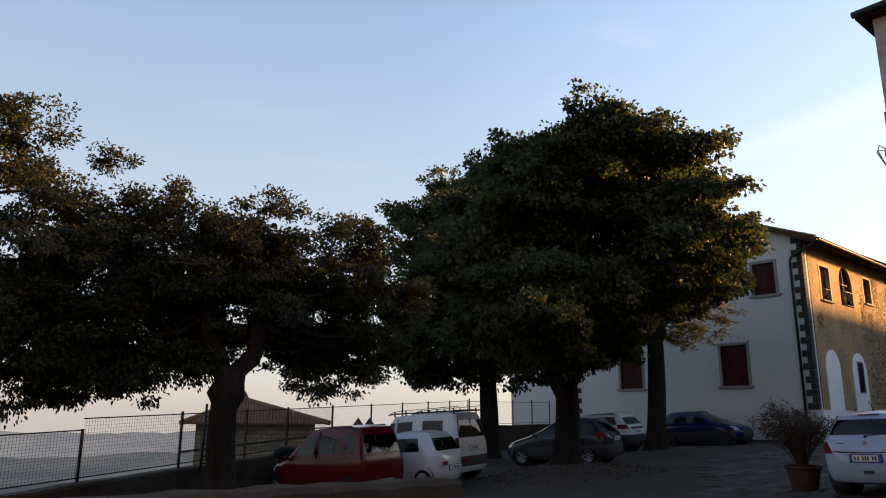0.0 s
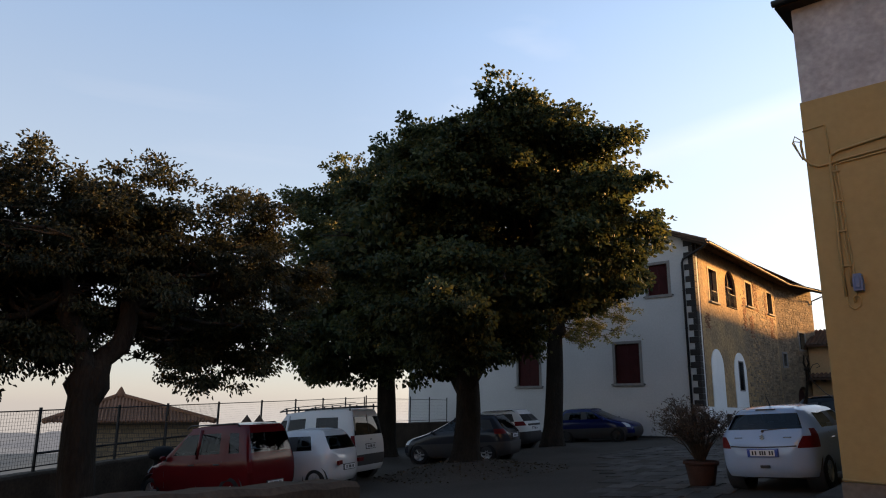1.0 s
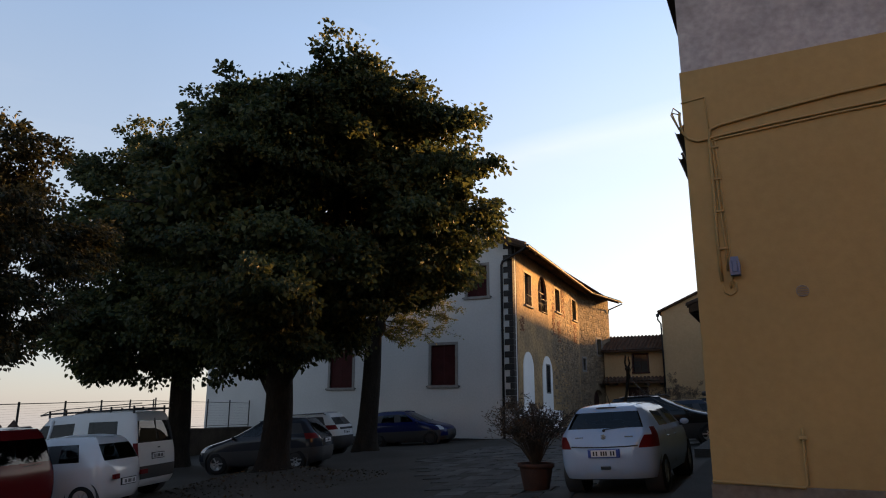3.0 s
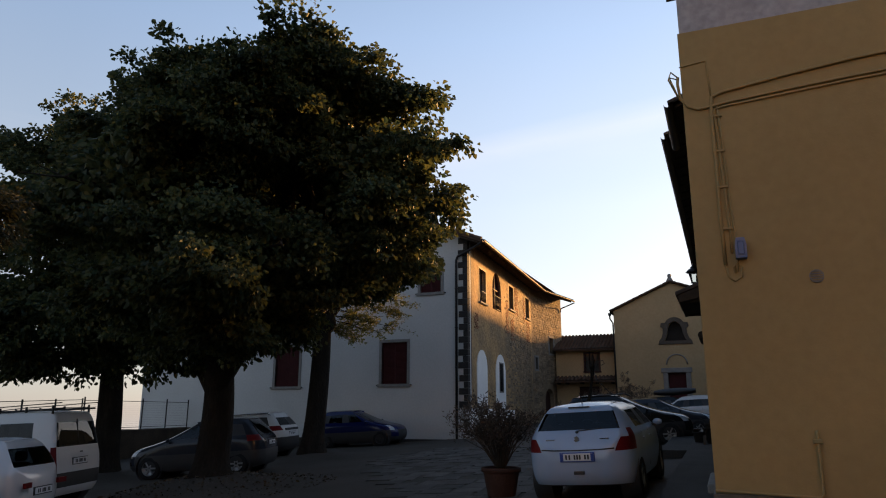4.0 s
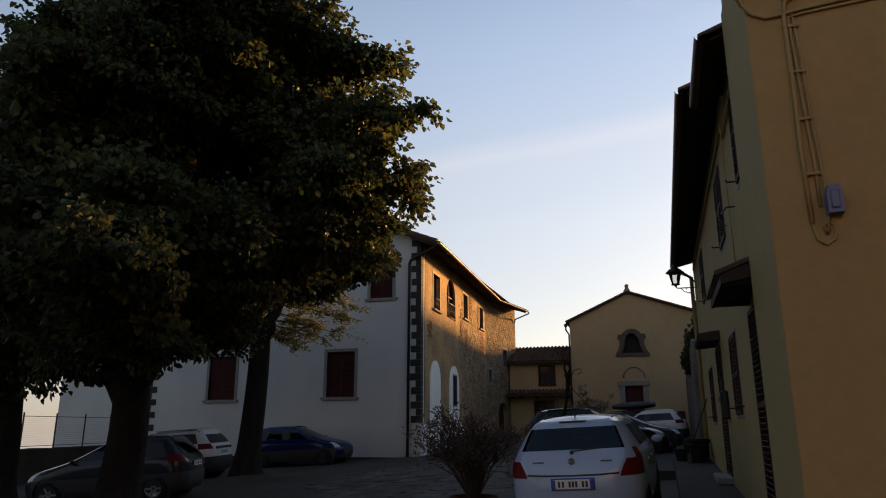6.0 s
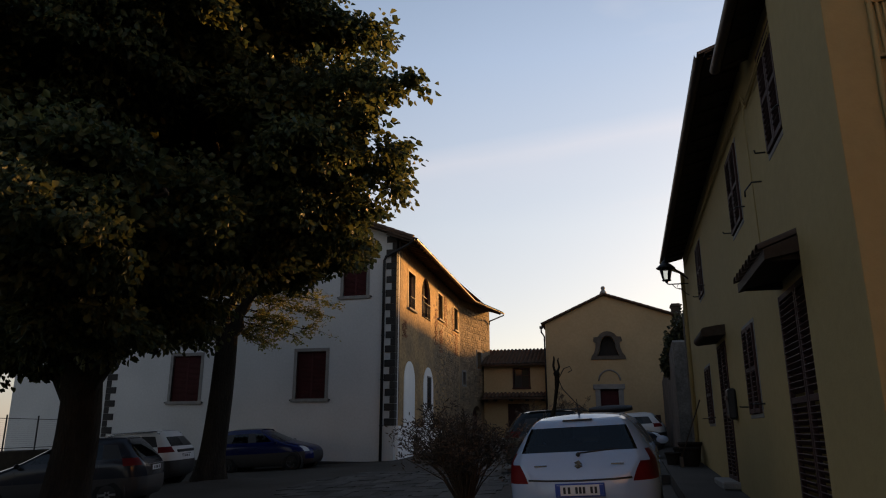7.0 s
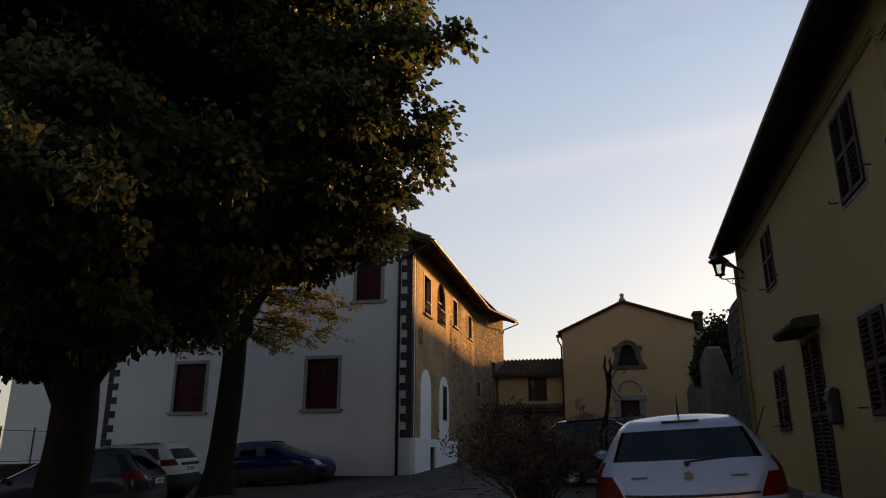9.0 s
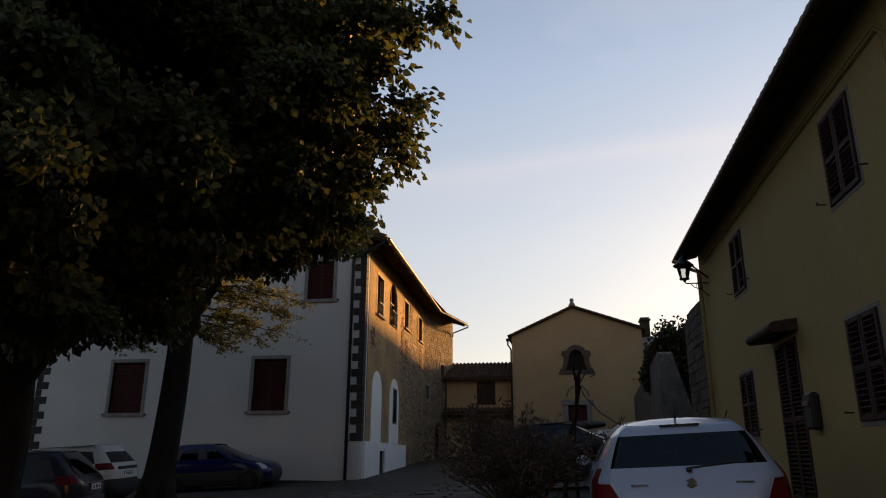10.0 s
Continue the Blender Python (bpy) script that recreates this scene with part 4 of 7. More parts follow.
house = thing("street_house", pose(0, 0, 0), "long yellow rendered house with brown slatted shutters", "house")
UP = ((12.65, 13.4, 4.05, 5.15), (15.3, 16.15, 3.93, 4.98), (20.3, 21.15, 3.93, 4.98))
LOW = ((15.45, 16.28, 1.52, 2.62), (20.6, 21.5, 1.45, 2.53))
DOORS = ((12.35, 13.8, 0.55, 2.63), (18.1, 19.15, 0.55, 2.72))
holes = [rect(*r) for r in (*UP, *LOW, *DOORS)]
w = wall_with_openings("front_wall", M_YELLOW, "y", HY, HY - 0.5, [(12.2, -1), (24.3, -1), (24.3, 5.6), (12.2, 5.6)],
                       [rect(*r) for r in (*UP, *LOW, *DOORS)], house)
part("end_wall", Geo().box(23.8, 24.3, -5, HY - 0.5, -1, 5.6), M_YELLOW, house)
part("inner_wall", Geo().box(12.6, 23.8, HY - 0.7, HY - 0.6, 0, 5.5), M_BROWN, house)


def street_frame(x, z, off=0.0):
    """Frame of a piece on the street front: local x runs towards -x, local -y looks to the street."""
    return Matrix.Translation((x, HY + off, z)) @ Matrix.Rotation(radians(180), 4, "Z")


def slatted_leaf(w, h, parent, m, label):
    """A shutter leaf whose slats are pieces of their own."""
    leaf = part("shutter", shutter_leaf(w, h, M_BROWN, False, 0.045, 0.06, True), M_BROWN, parent, label)
    leaf.matrix_basis = m
    n = max(6, int((h - 0.18) / 0.058))
    me = solid(Geo().box(-w / 2 + 0.055, w / 2 - 0.055, -0.034, 0.034, -0.006, 0.006, 0.003).mesh("slat"))
    me.materials.append(M_BROWN)
    for i in range(n):
        z = 0.09 + (h - 0.18) * (i + 0.5) / n
        if abs(z - h / 2) < 0.06:
            continue
        ob = new("slat", me)
        ob.parent = leaf
        ob.matrix_basis = Matrix.Translation((w / 2, 0.02, z)) @ Matrix.Rotation(radians(-35), 4, "X")
    return leaf


for k, (a, b, c, d) in enumerate((*UP, *LOW)):
    win = thing("window_%d" % (k + 1), street_frame(b, c), "window with closed brown slatted shutters in a yellow wall", "window", kind="structure")
    wd, ht = b - a, d - c
    part("surround", ring(Geo(), 0, wd, 0, ht, 0.06, -0.006, 0.05), M_FRAME, win, "grey plaster surround")
    for j in (0, 1):
        slatted_leaf(wd / 2 - 0.006, ht, win, pose(j * wd / 2 + 0.003, -0.03, 0), "closed brown slatted shutter")
    part("shutter_stay", Geo().tube([(-0.2, -0.0, 0.1), (-0.2, -0.1, 0.1), (-0.12, -0.12, 0.1)], 0.01, 5), M_METAL, win)
    part("shutter_stay", Geo().tube([(wd + 0.2, -0.0, 0.1), (wd + 0.2, -0.1, 0.1), (wd + 0.12, -0.12, 0.1)], 0.01, 5), M_METAL, win)
for k, (a, b, c, d) in enumerate(DOORS):
    door = thing("door_%d" % (k + 1), street_frame(b, c), "doorway with tall closed brown slatted shutters", "door", kind="structure")
    wd, ht = b - a, d - c
    for j in (0, 1):
        slatted_leaf(wd / 2 - 0.006, ht, door, pose(j * wd / 2 + 0.003, -0.02, 0), "tall brown slatted door shutter")
    part("threshold", Geo().box(-0.1, wd + 0.1, -0.25, 0.1, -0.12, 0.0, 0.02), M_FRAME, door)

# small canopies over the doors: one tiled, one a plain rounded slab
can = thing("door_canopy", pose(0, HY, 2.74), "small dark tiled canopy over the door", "canopy")
ca, cb, out = 12.2, 13.7, 0.40
g = Geo()
n = int((cb - ca) / 0.17)
for k in range(n):
    x = ca + (k + 0.5) * (cb - ca) / n
    g.grid([[(x + math.cos(t) * 0.075, yy, zz + math.sin(t) * 0.06) for t in [math.pi * j / 5 for j in range(6)]] for yy, zz in ((out + 0.04, 0.03), (0.0, 0.20))])
tagged(part("tiles", g, M_TILE, can, tidy=False), kind="stuff")
part("board", Geo().prism([(0.0, 0.18), (out, 0.03), (out, -0.06), (0.0, 0.02)], ca, cb, "x"), M_WOOD, can)
for x in (ca + 0.1, cb - 0.1):
    part("bracket", Geo().box(x - 0.03, x + 0.03, 0.0, out - 0.05, -0.06, 0.02, 0.008), M_WOOD, can)
can = thing("door_canopy", pose(0, HY, 2.80), "dark brown rounded slab canopy over the door", "canopy")
edge = [(0.30 + 0.075 * math.sin(t), 0.045 + 0.075 * math.cos(t)) for t in [math.pi * j / 8 for j in range(9)]]
part("slab", Geo().prism([(0.0, 0.16), (0.15, 0.145), *edge, (0.0, 0.0)], 17.95, 19.3, "x"), M_WOOD, can)

# eaves and roof of the street house
for a, b, y1, z in ((12.3, 13.9, 3.16, 5.32), (13.9, 24.45, 3.32, 5.5)):
    g = Geo().prism([(y1, z), (y1, z + 0.07), (HY - 0.3, z + 0.3), (HY - 0.3, z + 0.2)], a, b, "x")
    part("eave_board", g, M_WOOD, house)
    g = Geo()
    n = int((b - a) / 0.2)
    for k in range(n):
        x = a + (k + 0.5) * (b - a) / n
        rows = [[(x + math.cos(t) * 0.085, yy, zz + math.sin(t) * 0.07) for t in [math.pi * j / 5 for j in range(6)]] for yy, zz in ((y1 + 0.07, z + 0.06), (HY - 3.5, z + 1.5))]
        g.grid(rows)
    tagged(part("roof_tiles", g, M_TILE, house, tidy=False), kind="stuff")
    part("roof", Geo().prism([(y1, z + 0.05), (HY - 3.5, z + 1.49), (HY - 8.0, z - 0.2), (HY - 8.0, z - 0.3), (HY - 3.5, z + 1.4), (y1, z)], a, b, "x"), M_TILE, house)
    n = int((b - a) / 0.5)
    for k in range(n + 1):
        x = a + 0.06 + (b - a - 0.12) * k / n
        part("rafter", Geo().prism([(y1 - 0.03, z - 0.02), (y1 - 0.03, z + 0.02), (HY, z + 0.18), (HY, z + 0.08)], x - 0.04, x + 0.04, "x"), M_WOOD, house)
    prof = [(-0.06 * math.sin(t), -0.06 * math.cos(t)) for t in [math.pi * (j / 8 - 0.5) for j in range(9)]]
    g = Geo().grid([[(xx, y1 + 0.06 + p[0], z + 0.03 + p[1]) for p in prof] for xx in (a - 0.05, b + 0.05)])
    part("gutter", g, M_COPPER, house, tidy=False)
part("downpipe", Geo().tube([(24.2, 3.4, 5.5), (24.1, 3.15, 5.25), (23.95, 2.95, 5.1), (23.9, 2.95, 0.6)], 0.05, 8), M_YELLOW, house, "painted rainwater pipe")
part("conduit", Geo().tube([(12.28, 2.93, 2.95), (12.28, 2.93, 0.3)], 0.03, 8), M_GREYPL, house, "pale wall conduit beside the door")
g = Geo()
for k in (0, 1):
    g.tube([(12.6, 2.9, 5.02 + 0.06 * k), (14.2, 2.9, 4.95 + 0.06 * k), (14.4, 2.9, 5.15 + 0.05 * k), (18, 2.9, 5.22 + 0.05 * k), (23.8, 2.9, 5.25 + 0.04 * k)], 0.014, 5)
g.tube([(14.35, 2.9, 5.1), (14.3, 2.9, 4.0), (14.25, 2.9, 3.0)], 0.008, 5)
part("cable", g, M_YELLOW, house, "painted cable runs under the eave")
part("hook", Geo().tube([(13.95, 2.87, 3.95), (13.95, 2.97, 3.95), (14.25, 3.0, 3.95), (14.25, 3.0, 3.88)], 0.01, 5), M_METAL, house)
mail = thing("mailbox", pose(17.65, HY, 1.7), "dark metal letterbox on the yellow wall", "mailbox")
part("casing", Geo().box(-0.15, 0.15, 0.0, 0.12, -0.23, 0.23, 0.03), M_METAL, mail)
part("flap", Geo().box(-0.13, 0.13, 0.13, 0.142, 0.06, 0.12, 0.004), M_COPPER, mail)

# wall lantern on its bracket
lamp = thing("wall_lantern", pose(23.43, 3.36, 5.0), "old iron street lantern with glass panes on a curled bracket", "street lamp")
M_LANTERN = pane_mat("lantern_glass", (0.75, 0.77, 0.75))
g = Geo()
for k in range(4):
    a = radians(45 + 90 * k)
    g.tube([(0.10 * math.cos(a), 0.10 * math.sin(a), -0.16), (0.17 * math.cos(a), 0.17 * math.sin(a), 0.14)], 0.012, 5)
g.lathe([(0.0, -0.24), (0.03, -0.22), (0.04, -0.18), (0.11, -0.17), (0.11, -0.15), (0.0, -0.15)], 8)
part("cage", g, M_METAL, lamp)
part("pane", Geo().lathe([(0.09, -0.155), (0.158, 0.135)], 4), M_LANTERN, lamp)
part("roof", Geo().lathe([(0.22, 0.13), (0.23, 0.15), (0.13, 0.24), (0.09, 0.25), (0.09, 0.29), (0.05, 0.33), (0.02, 0.36), (0.03, 0.40), (0.0, 0.43)], 8), M_METAL, lamp)
g = Geo().tube([(0, 0, -0.24), (0, -0.05, -0.26), (0, -0.5, -0.26)], 0.014, 6)
g.tube([(0, -0.12, -0.27), (0, -0.2, -0.36), (0, -0.32, -0.38), (0, -0.42, -0.5), (0, -0.5, -0.55)], 0.010, 5)
g.tube([(0, -0.3 + 0.07 * math.cos(t), -0.33 + 0.07 * math.sin(t)) for t in [j * 0.6 for j in range(11)]], 0.007, 5)
g.tube([(0, 0.0, 0.2), (0, -0.2, 0.12), (0, -0.5, -0.15)], 0.02, 6)
part("bracket", g, M_METAL, lamp)

# raised pavement along the street house
pave = thing("raised_pavement", pose(0, 0, 0), "raised concrete pavement along the house", "pavement", kind="structure")
part("slab", Geo().prism([(11.2, -0.4), (24.6, 0.0), (24.6, 0.60), (17.5, 0.42), (12.5, 0.24), (11.2, 0.02)], 2.88, 3.75, "y"), M_CONC, pave)
part("step", Geo().prism([(21.0, 0.0), (26.2, 0.2), (26.2, 0.64), (21.0, 0.47)], 3.76, 4.4, "y"), M_CONC, pave, "worn stone step")


# ---- unseen blocks behind street and starting point, added to shade villa, trees, yard ----
for name, x0, x1, y0, y1, z1, ridge in (("closing_house_corner", 10.9, 15.8, -9.4, -2.5, 5.9, 6.6), ("closing_house_south", 36.0, 56, -11, -2.6, 7.8, 11.3), ("closing_house_east", 56.6, 70, -11, -2.6, 8.4, 13.7), ("closing_house_yard", 20.4, 35.9, -9, -2.8, 3.6, 4.8), ("closing_house_street", 16.0, 20.2, -9, -1.2, 5.4, 7.3),
                                         ("closing_house_west", -16, -5, -22, 4.5, 8.6, 10.8), ("closing_house_back", -4, 13.2, -24, -9.6, 6.4, 9.6)):
    h = thing(name, pose(0, 0, 0), "unseen plain block added to hold back low sun and skylight", "house", kind="structure")
    part("wall", Geo().box(x0, x1, y0, y1, -2, z1), M_CHURCH, h)
    part("roof", Geo().prism([(y0 - 0.4, z1), (y1 + 0.4, z1), ((y0 + y1) / 2, ridge)], x0 - 0.3, x1 + 0.3, "x"), M_TILE, h)


# ---- parapet, fence and hut on the valley side ----
P0, FU = Vector((12.7, 20.6, 0)), Vector((0.857, 0.515, 0)).normalized()
FN = Vector((-FU.y, FU.x, 0))
PARAPET = Matrix.Translation(P0) @ Matrix.Rotation(math.atan2(FU.y, FU.x), 4, "Z")


def wall_top(k):
    return 0.05 + 0.023 * (k + 9.0)


par = thing("parapet_wall", PARAPET, "low rough stone parapet under the fence", "wall", kind="structure")
ks = [-15 + 0.75 * i for i in range(41)]
g = Geo()
rows = []
rp = random.Random(9)
for k in ks:
    t = wall_top(k) + rp.uniform(-0.02, 0.02)
    rows.append([(k, -0.22, -2.2), (k, -0.2 + rp.uniform(-0.02, 0.02), -0.6), (k, -0.2, t - 0.05), (k, -0.16, t), (k, 0.16, t), (k, 0.2, t - 0.05), (k, 0.22, -3.2)])
g.grid(rows, False)
part("masonry", g, M_WALL, par, tidy=False)

M_WIRE = mat("fence_wire", (0.05, 0.05, 0.052), 0.6, metal=0.5, vary=0.1, bump=0)
fence = thing("fence", PARAPET, "iron fence with wire mesh on the parapet", "fence")
posts = [-13.2, -10.2, -7.35, -5.6, -4.8, -2.75] + [3.0 * i for i in range(0, 6)]
for i, k in enumerate(posts):
    top = wall_top(k) + (1.28 if k > -10 else 1.02)
    post = part("post", Geo().box(-0.025, 0.025, -0.025, 0.025, wall_top(k) - 0.1, top, 0.004), M_METAL, fence)
    post.matrix_basis = Matrix.Translation((k, 0, 0))
    if i + 1 < len(posts):
        k2 = posts[i + 1]
        t0, t1 = wall_top(k), wall_top(k2)
        hi = 1.0 if k < -10.5 else 1.22
        for hh in (0.1, hi):
            part("rail", Geo().tube([(k, 0, t0 + hh), (k2, 0, t1 + hh)], 0.014, 5), M_METAL, fence)
        if -8 < k < -2:
            part("rail", Geo().tube([(k, -0.02, t0 + 0.36), (k2, -0.02, t1 + 0.36)], 0.026, 6), M_METAL, fence)
        if k > -3:
            part("strut", Geo().tube([(k, 0.0, t0 + 1.1), (k - 0.1, -0.02, t0 + 0.5), (k - 0.24, -0.1, t0 - 0.02)], 0.012, 5), M_METAL, fence, "slanting iron strut")
        g = Geo()
        n = max(3, int((k2 - k) / 0.07))
        if k < -2:
            for j in range(1, n):
                kk = k + (k2 - k) * j / n
                g.box(kk - 0.0022, kk + 0.0022, -0.0022, 0.0022, wall_top(kk) + 0.1, wall_top(kk) + hi)
        for j in range(1, 16):
            h = 0.1 + (hi - 0.1) * j / 16
            g.tube([(k, 0, t0 + h), (k2, 0, t1 + h)], 0.0028, 4, False)
        part("mesh_panel", g, M_WIRE, fence, "wire mesh", tidy=False)

# small gate frame that stands a little forward of the fence
gate = thing("fence_gate", PARAPET @ Matrix.Translation((-7.0, -0.35, wall_top(-7.0) - 0.1)), "narrow dark iron gate frame beside the fence", "gate")
for k, lean_k in ((0.0, 0.06), (0.85, 0.10)):
    part("gate_post", Geo().tube([(k, 0, 0), (k + lean_k, 0, 1.55)], 0.03, 7), M_METAL, gate)
for z in (0.18, 0.34, 0.62, 1.25):
    part("gate_rail", Geo().tube([(0.03 * z, 0, z), (0.87 + 0.05 * z, 0, z)], 0.02, 6), M_METAL, gate)
for j in range(1, 6):
    part("gate_bar", Geo().tube([(0.15 * j, 0, 0.34), (0.15 * j + 0.05, 0, 1.25)], 0.009, 5), M_METAL, gate)

# the last stretch of parapet and fence, up to the white wing
QA, QB = Vector((25.55, 28.32, 0)), Vector((34.4, 30.4, 0))
LAST = Matrix.Translation(QA) @ Matrix.Rotation(math.atan2(QB.y - QA.y, QB.x - QA.x), 4, "Z")
LEN = (QB - QA).length
par2 = thing("parapet_wall_end", LAST, "low rough stone parapet next to the white wing", "wall", kind="structure")
g = Geo()
g.grid([[(k, -0.22, -2.2), (k, -0.2 + rp.uniform(-0.02, 0.02), 0.0), (k, -0.2, t - 0.05), (k, -0.16, t), (k, 0.16, t), (k, 0.2, t - 0.05), (k, 0.22, -3.2)]
        for k, t in [(LEN * j / 14, 0.50 + rp.uniform(-0.02, 0.02)) for j in range(15)]], False)
part("masonry", g, M_WALL, par2, tidy=False)
fence2 = thing("fence", LAST, "iron fence with wire mesh next to the white wing", "fence")
for j in range(5):
    k = 0.15 + (LEN - 0.3) * j / 4
    part("post", Geo().box(k - 0.025, k + 0.025, -0.025, 0.025, 0.4, 1.95, 0.004), M_METAL, fence2)
for hh in (0.6, 1.8):
    part("rail", Geo().tube([(0.15, 0, hh), (LEN - 0.15, 0, hh)], 0.014, 5), M_METAL, fence2)
g = Geo()
for j in range(1, 14):
    g.tube([(0.15, 0, 0.6 + 1.2 * j / 14), (LEN - 0.15, 0, 0.6 + 1.2 * j / 14)], 0.003, 4, False)
part("mesh_panel", g, M_WIRE, fence2, "wire mesh", tidy=False)

hut = thing("hut", pose(12.9, 27.0, 0, 0, 0, -24.5), "small brick hut with a hipped terracotta roof", "hut")
part("wall", Geo().box(-2.1, 2.25, -1.9, 1.9, -3.0, 0.82), M_BRICK, hut)
g = Geo()
A, B, C, D, R0, R1 = (-2.6, -2.4, 0.84), (2.75, -2.4, 0.84), (2.75, 2.4, 0.84), (-2.6, 2.4, 0.84), (-0.5, 0, 1.70), (-0.4, 0, 1.70)
g.add([A, B, C, D, R0, R1], [(0, 1, 5, 4), (1, 2, 5), (2, 3, 4, 5), (3, 0, 4), (0, 3, 2, 1)])
part("roof", g, M_TILE_RED, hut, "hipped terracotta tile roof")
g = Geo()
for P, Q, R in ((A, B, (R0, R1)), (B, C, (R1, R1)), (D, A, (R0, R0))):
    P, Q = Vector(P), Vector(Q)
    n = 46
    for k in range(n):
        f = (k + 0.5) / n
        p = P.lerp(Q, f)
        apex0, apex1 = Vector(R[0]), Vector(R[1])
        # run straight up the slope until a hip is met
        inw = (apex0 + apex1) / 2 - (P + Q) / 2
        along = (Q - P).normalized()
        inw = inw - along * inw.dot(along)
        s = min(1.0, f / max(0.02, (apex0 - P).dot(along) / (Q - P).length), (1 - f) / max(0.02, (Q - apex1).dot(along) / (Q - P).length))
        g.tube([p + Vector((0, 0, 0.02)), p + inw * s + Vector((0, 0, 0.02))], 0.045, 6)
for P, Q in ((A, R0), (B, R1), (C, R1), (D, R0), (R0, R1)):
    g.tube([Vector(P) + Vector((0, 0, 0.04)), Vector(Q) + Vector((0, 0, 0.04))], 0.1, 7)
tagged(part("tiles", g, M_TILE_RED, hut, tidy=False), kind="stuff")
part("chimney_cap", Geo().lathe([(0.0, 0.36), (0.05, 0.3), (0.10, 0.2), (0.17, 0.08), (0.24, -0.06), (0.0, -0.06)], 12, (-0.45, 0, 1.72)), M_TILE_RED, hut)

# low stone wall in the foreground, beside the path
fw = thing("low_wall", pose(0, 0, 0), "low rough stone wall beside the yard", "wall")
g = Geo()
rows = []
rp = random.Random(21)
FWA, FWB = Vector((6.55, 7.25, 0)), Vector((0.5, 5.75, 0))
fd = (FWB - FWA).normalized()
fn = Vector((-fd.y, fd.x, 0))
for i in range(22):
    p = FWA.lerp(FWB, i / 21)
    t = 0.62 + 0.012 * i + rp.uniform(-0.015, 0.015)
    w = 0.24 + rp.uniform(-0.015, 0.015)
    rows.append([(*(p + fn * s).xy, z) for s, z in ((w, -0.9), (w, t - 0.06), (w - 0.06, t), (-w + 0.06, t), (-w, t - 0.06), (-w, -0.9))])
g.grid(rows, False)
g.add(rows[0], [tuple(range(6))])
g.add(rows[-1], [tuple(range(5, -1, -1))])
part("masonry", g, M_WALL, fw, tidy=False)

# pointed twin chimney of a house below the parapet, and a dark covered barbecue on its wall
ch = thing("chimney", pose(14.6, 21.6, -0.3), "dark twin chimney with pointed caps", "chimney")
for dx, dy in ((-0.17, 0.11), (0.17, -0.11)):
    part("shaft", Geo().box(dx - 0.13, dx + 0.13, dy - 0.13, dy + 0.13, -3.0, 1.12, 0.01), M_BROWN, ch)
    part("cap", Geo().lathe([(0.0, 1.42), (0.22, 1.16), (0.24, 1.12), (0.0, 1.10)], 4, (dx, dy, 0)), M_TILE, ch)


# ---- trees ----
def leaf_mesh(name, centres, directions, sizes, fold, seed, narrow=0.7):
    """Many small folded leaves as one mesh: each is two quads hinged on its midrib."""
    rng = np.random.default_rng(seed)
    n = len(centres)
    d = directions / np.linalg.norm(directions, axis=1, keepdims=True)
    r = rng.normal(size=(n, 3))
    side = np.cross(d, r)
    side /= np.linalg.norm(side, axis=1, keepdims=True)
    nor = np.cross(side, d)
    s = sizes[:, None]
    tip = centres + d * s
    m1, m2 = centres + d * s * 0.38, centres + d * s * 0.75
    lift = nor * s * fold
    w = narrow * 0.5
    a1, a2 = m1 + side * s * w + lift, m2 + side * s * w * 0.62 + lift * 0.7
    b1, b2 = m1 - side * s * w + lift, m2 - side * s * w * 0.62 + lift * 0.7
    v = np.stack([centres, a1, a2, tip, b2, b1], 1).reshape(-1, 3)
    base = (np.arange(n) * 6)[:, None]
    q1 = base + np.array([0, 1, 2, 3])
    q2 = base + np.array([0, 3, 4, 5])
    loops = np.stack([q1, q2], 1).reshape(-1)
    me = bpy.data.meshes.new(name)
    me.vertices.add(len(v))
    me.vertices.foreach_set("co", v.astype(np.float32).ravel())
    me.loops.add(len(loops))
    me.loops.foreach_set("vertex_index", loops.astype(np.int32))
    me.polygons.add(2 * n)
    me.polygons.foreach_set("loop_start", np.arange(0, 8 * n, 4, dtype=np.int32))
    me.polygons.foreach_set("loop_total", np.full(2 * n, 4, dtype=np.int32))
    me.update(calc_edges=True)
    return me


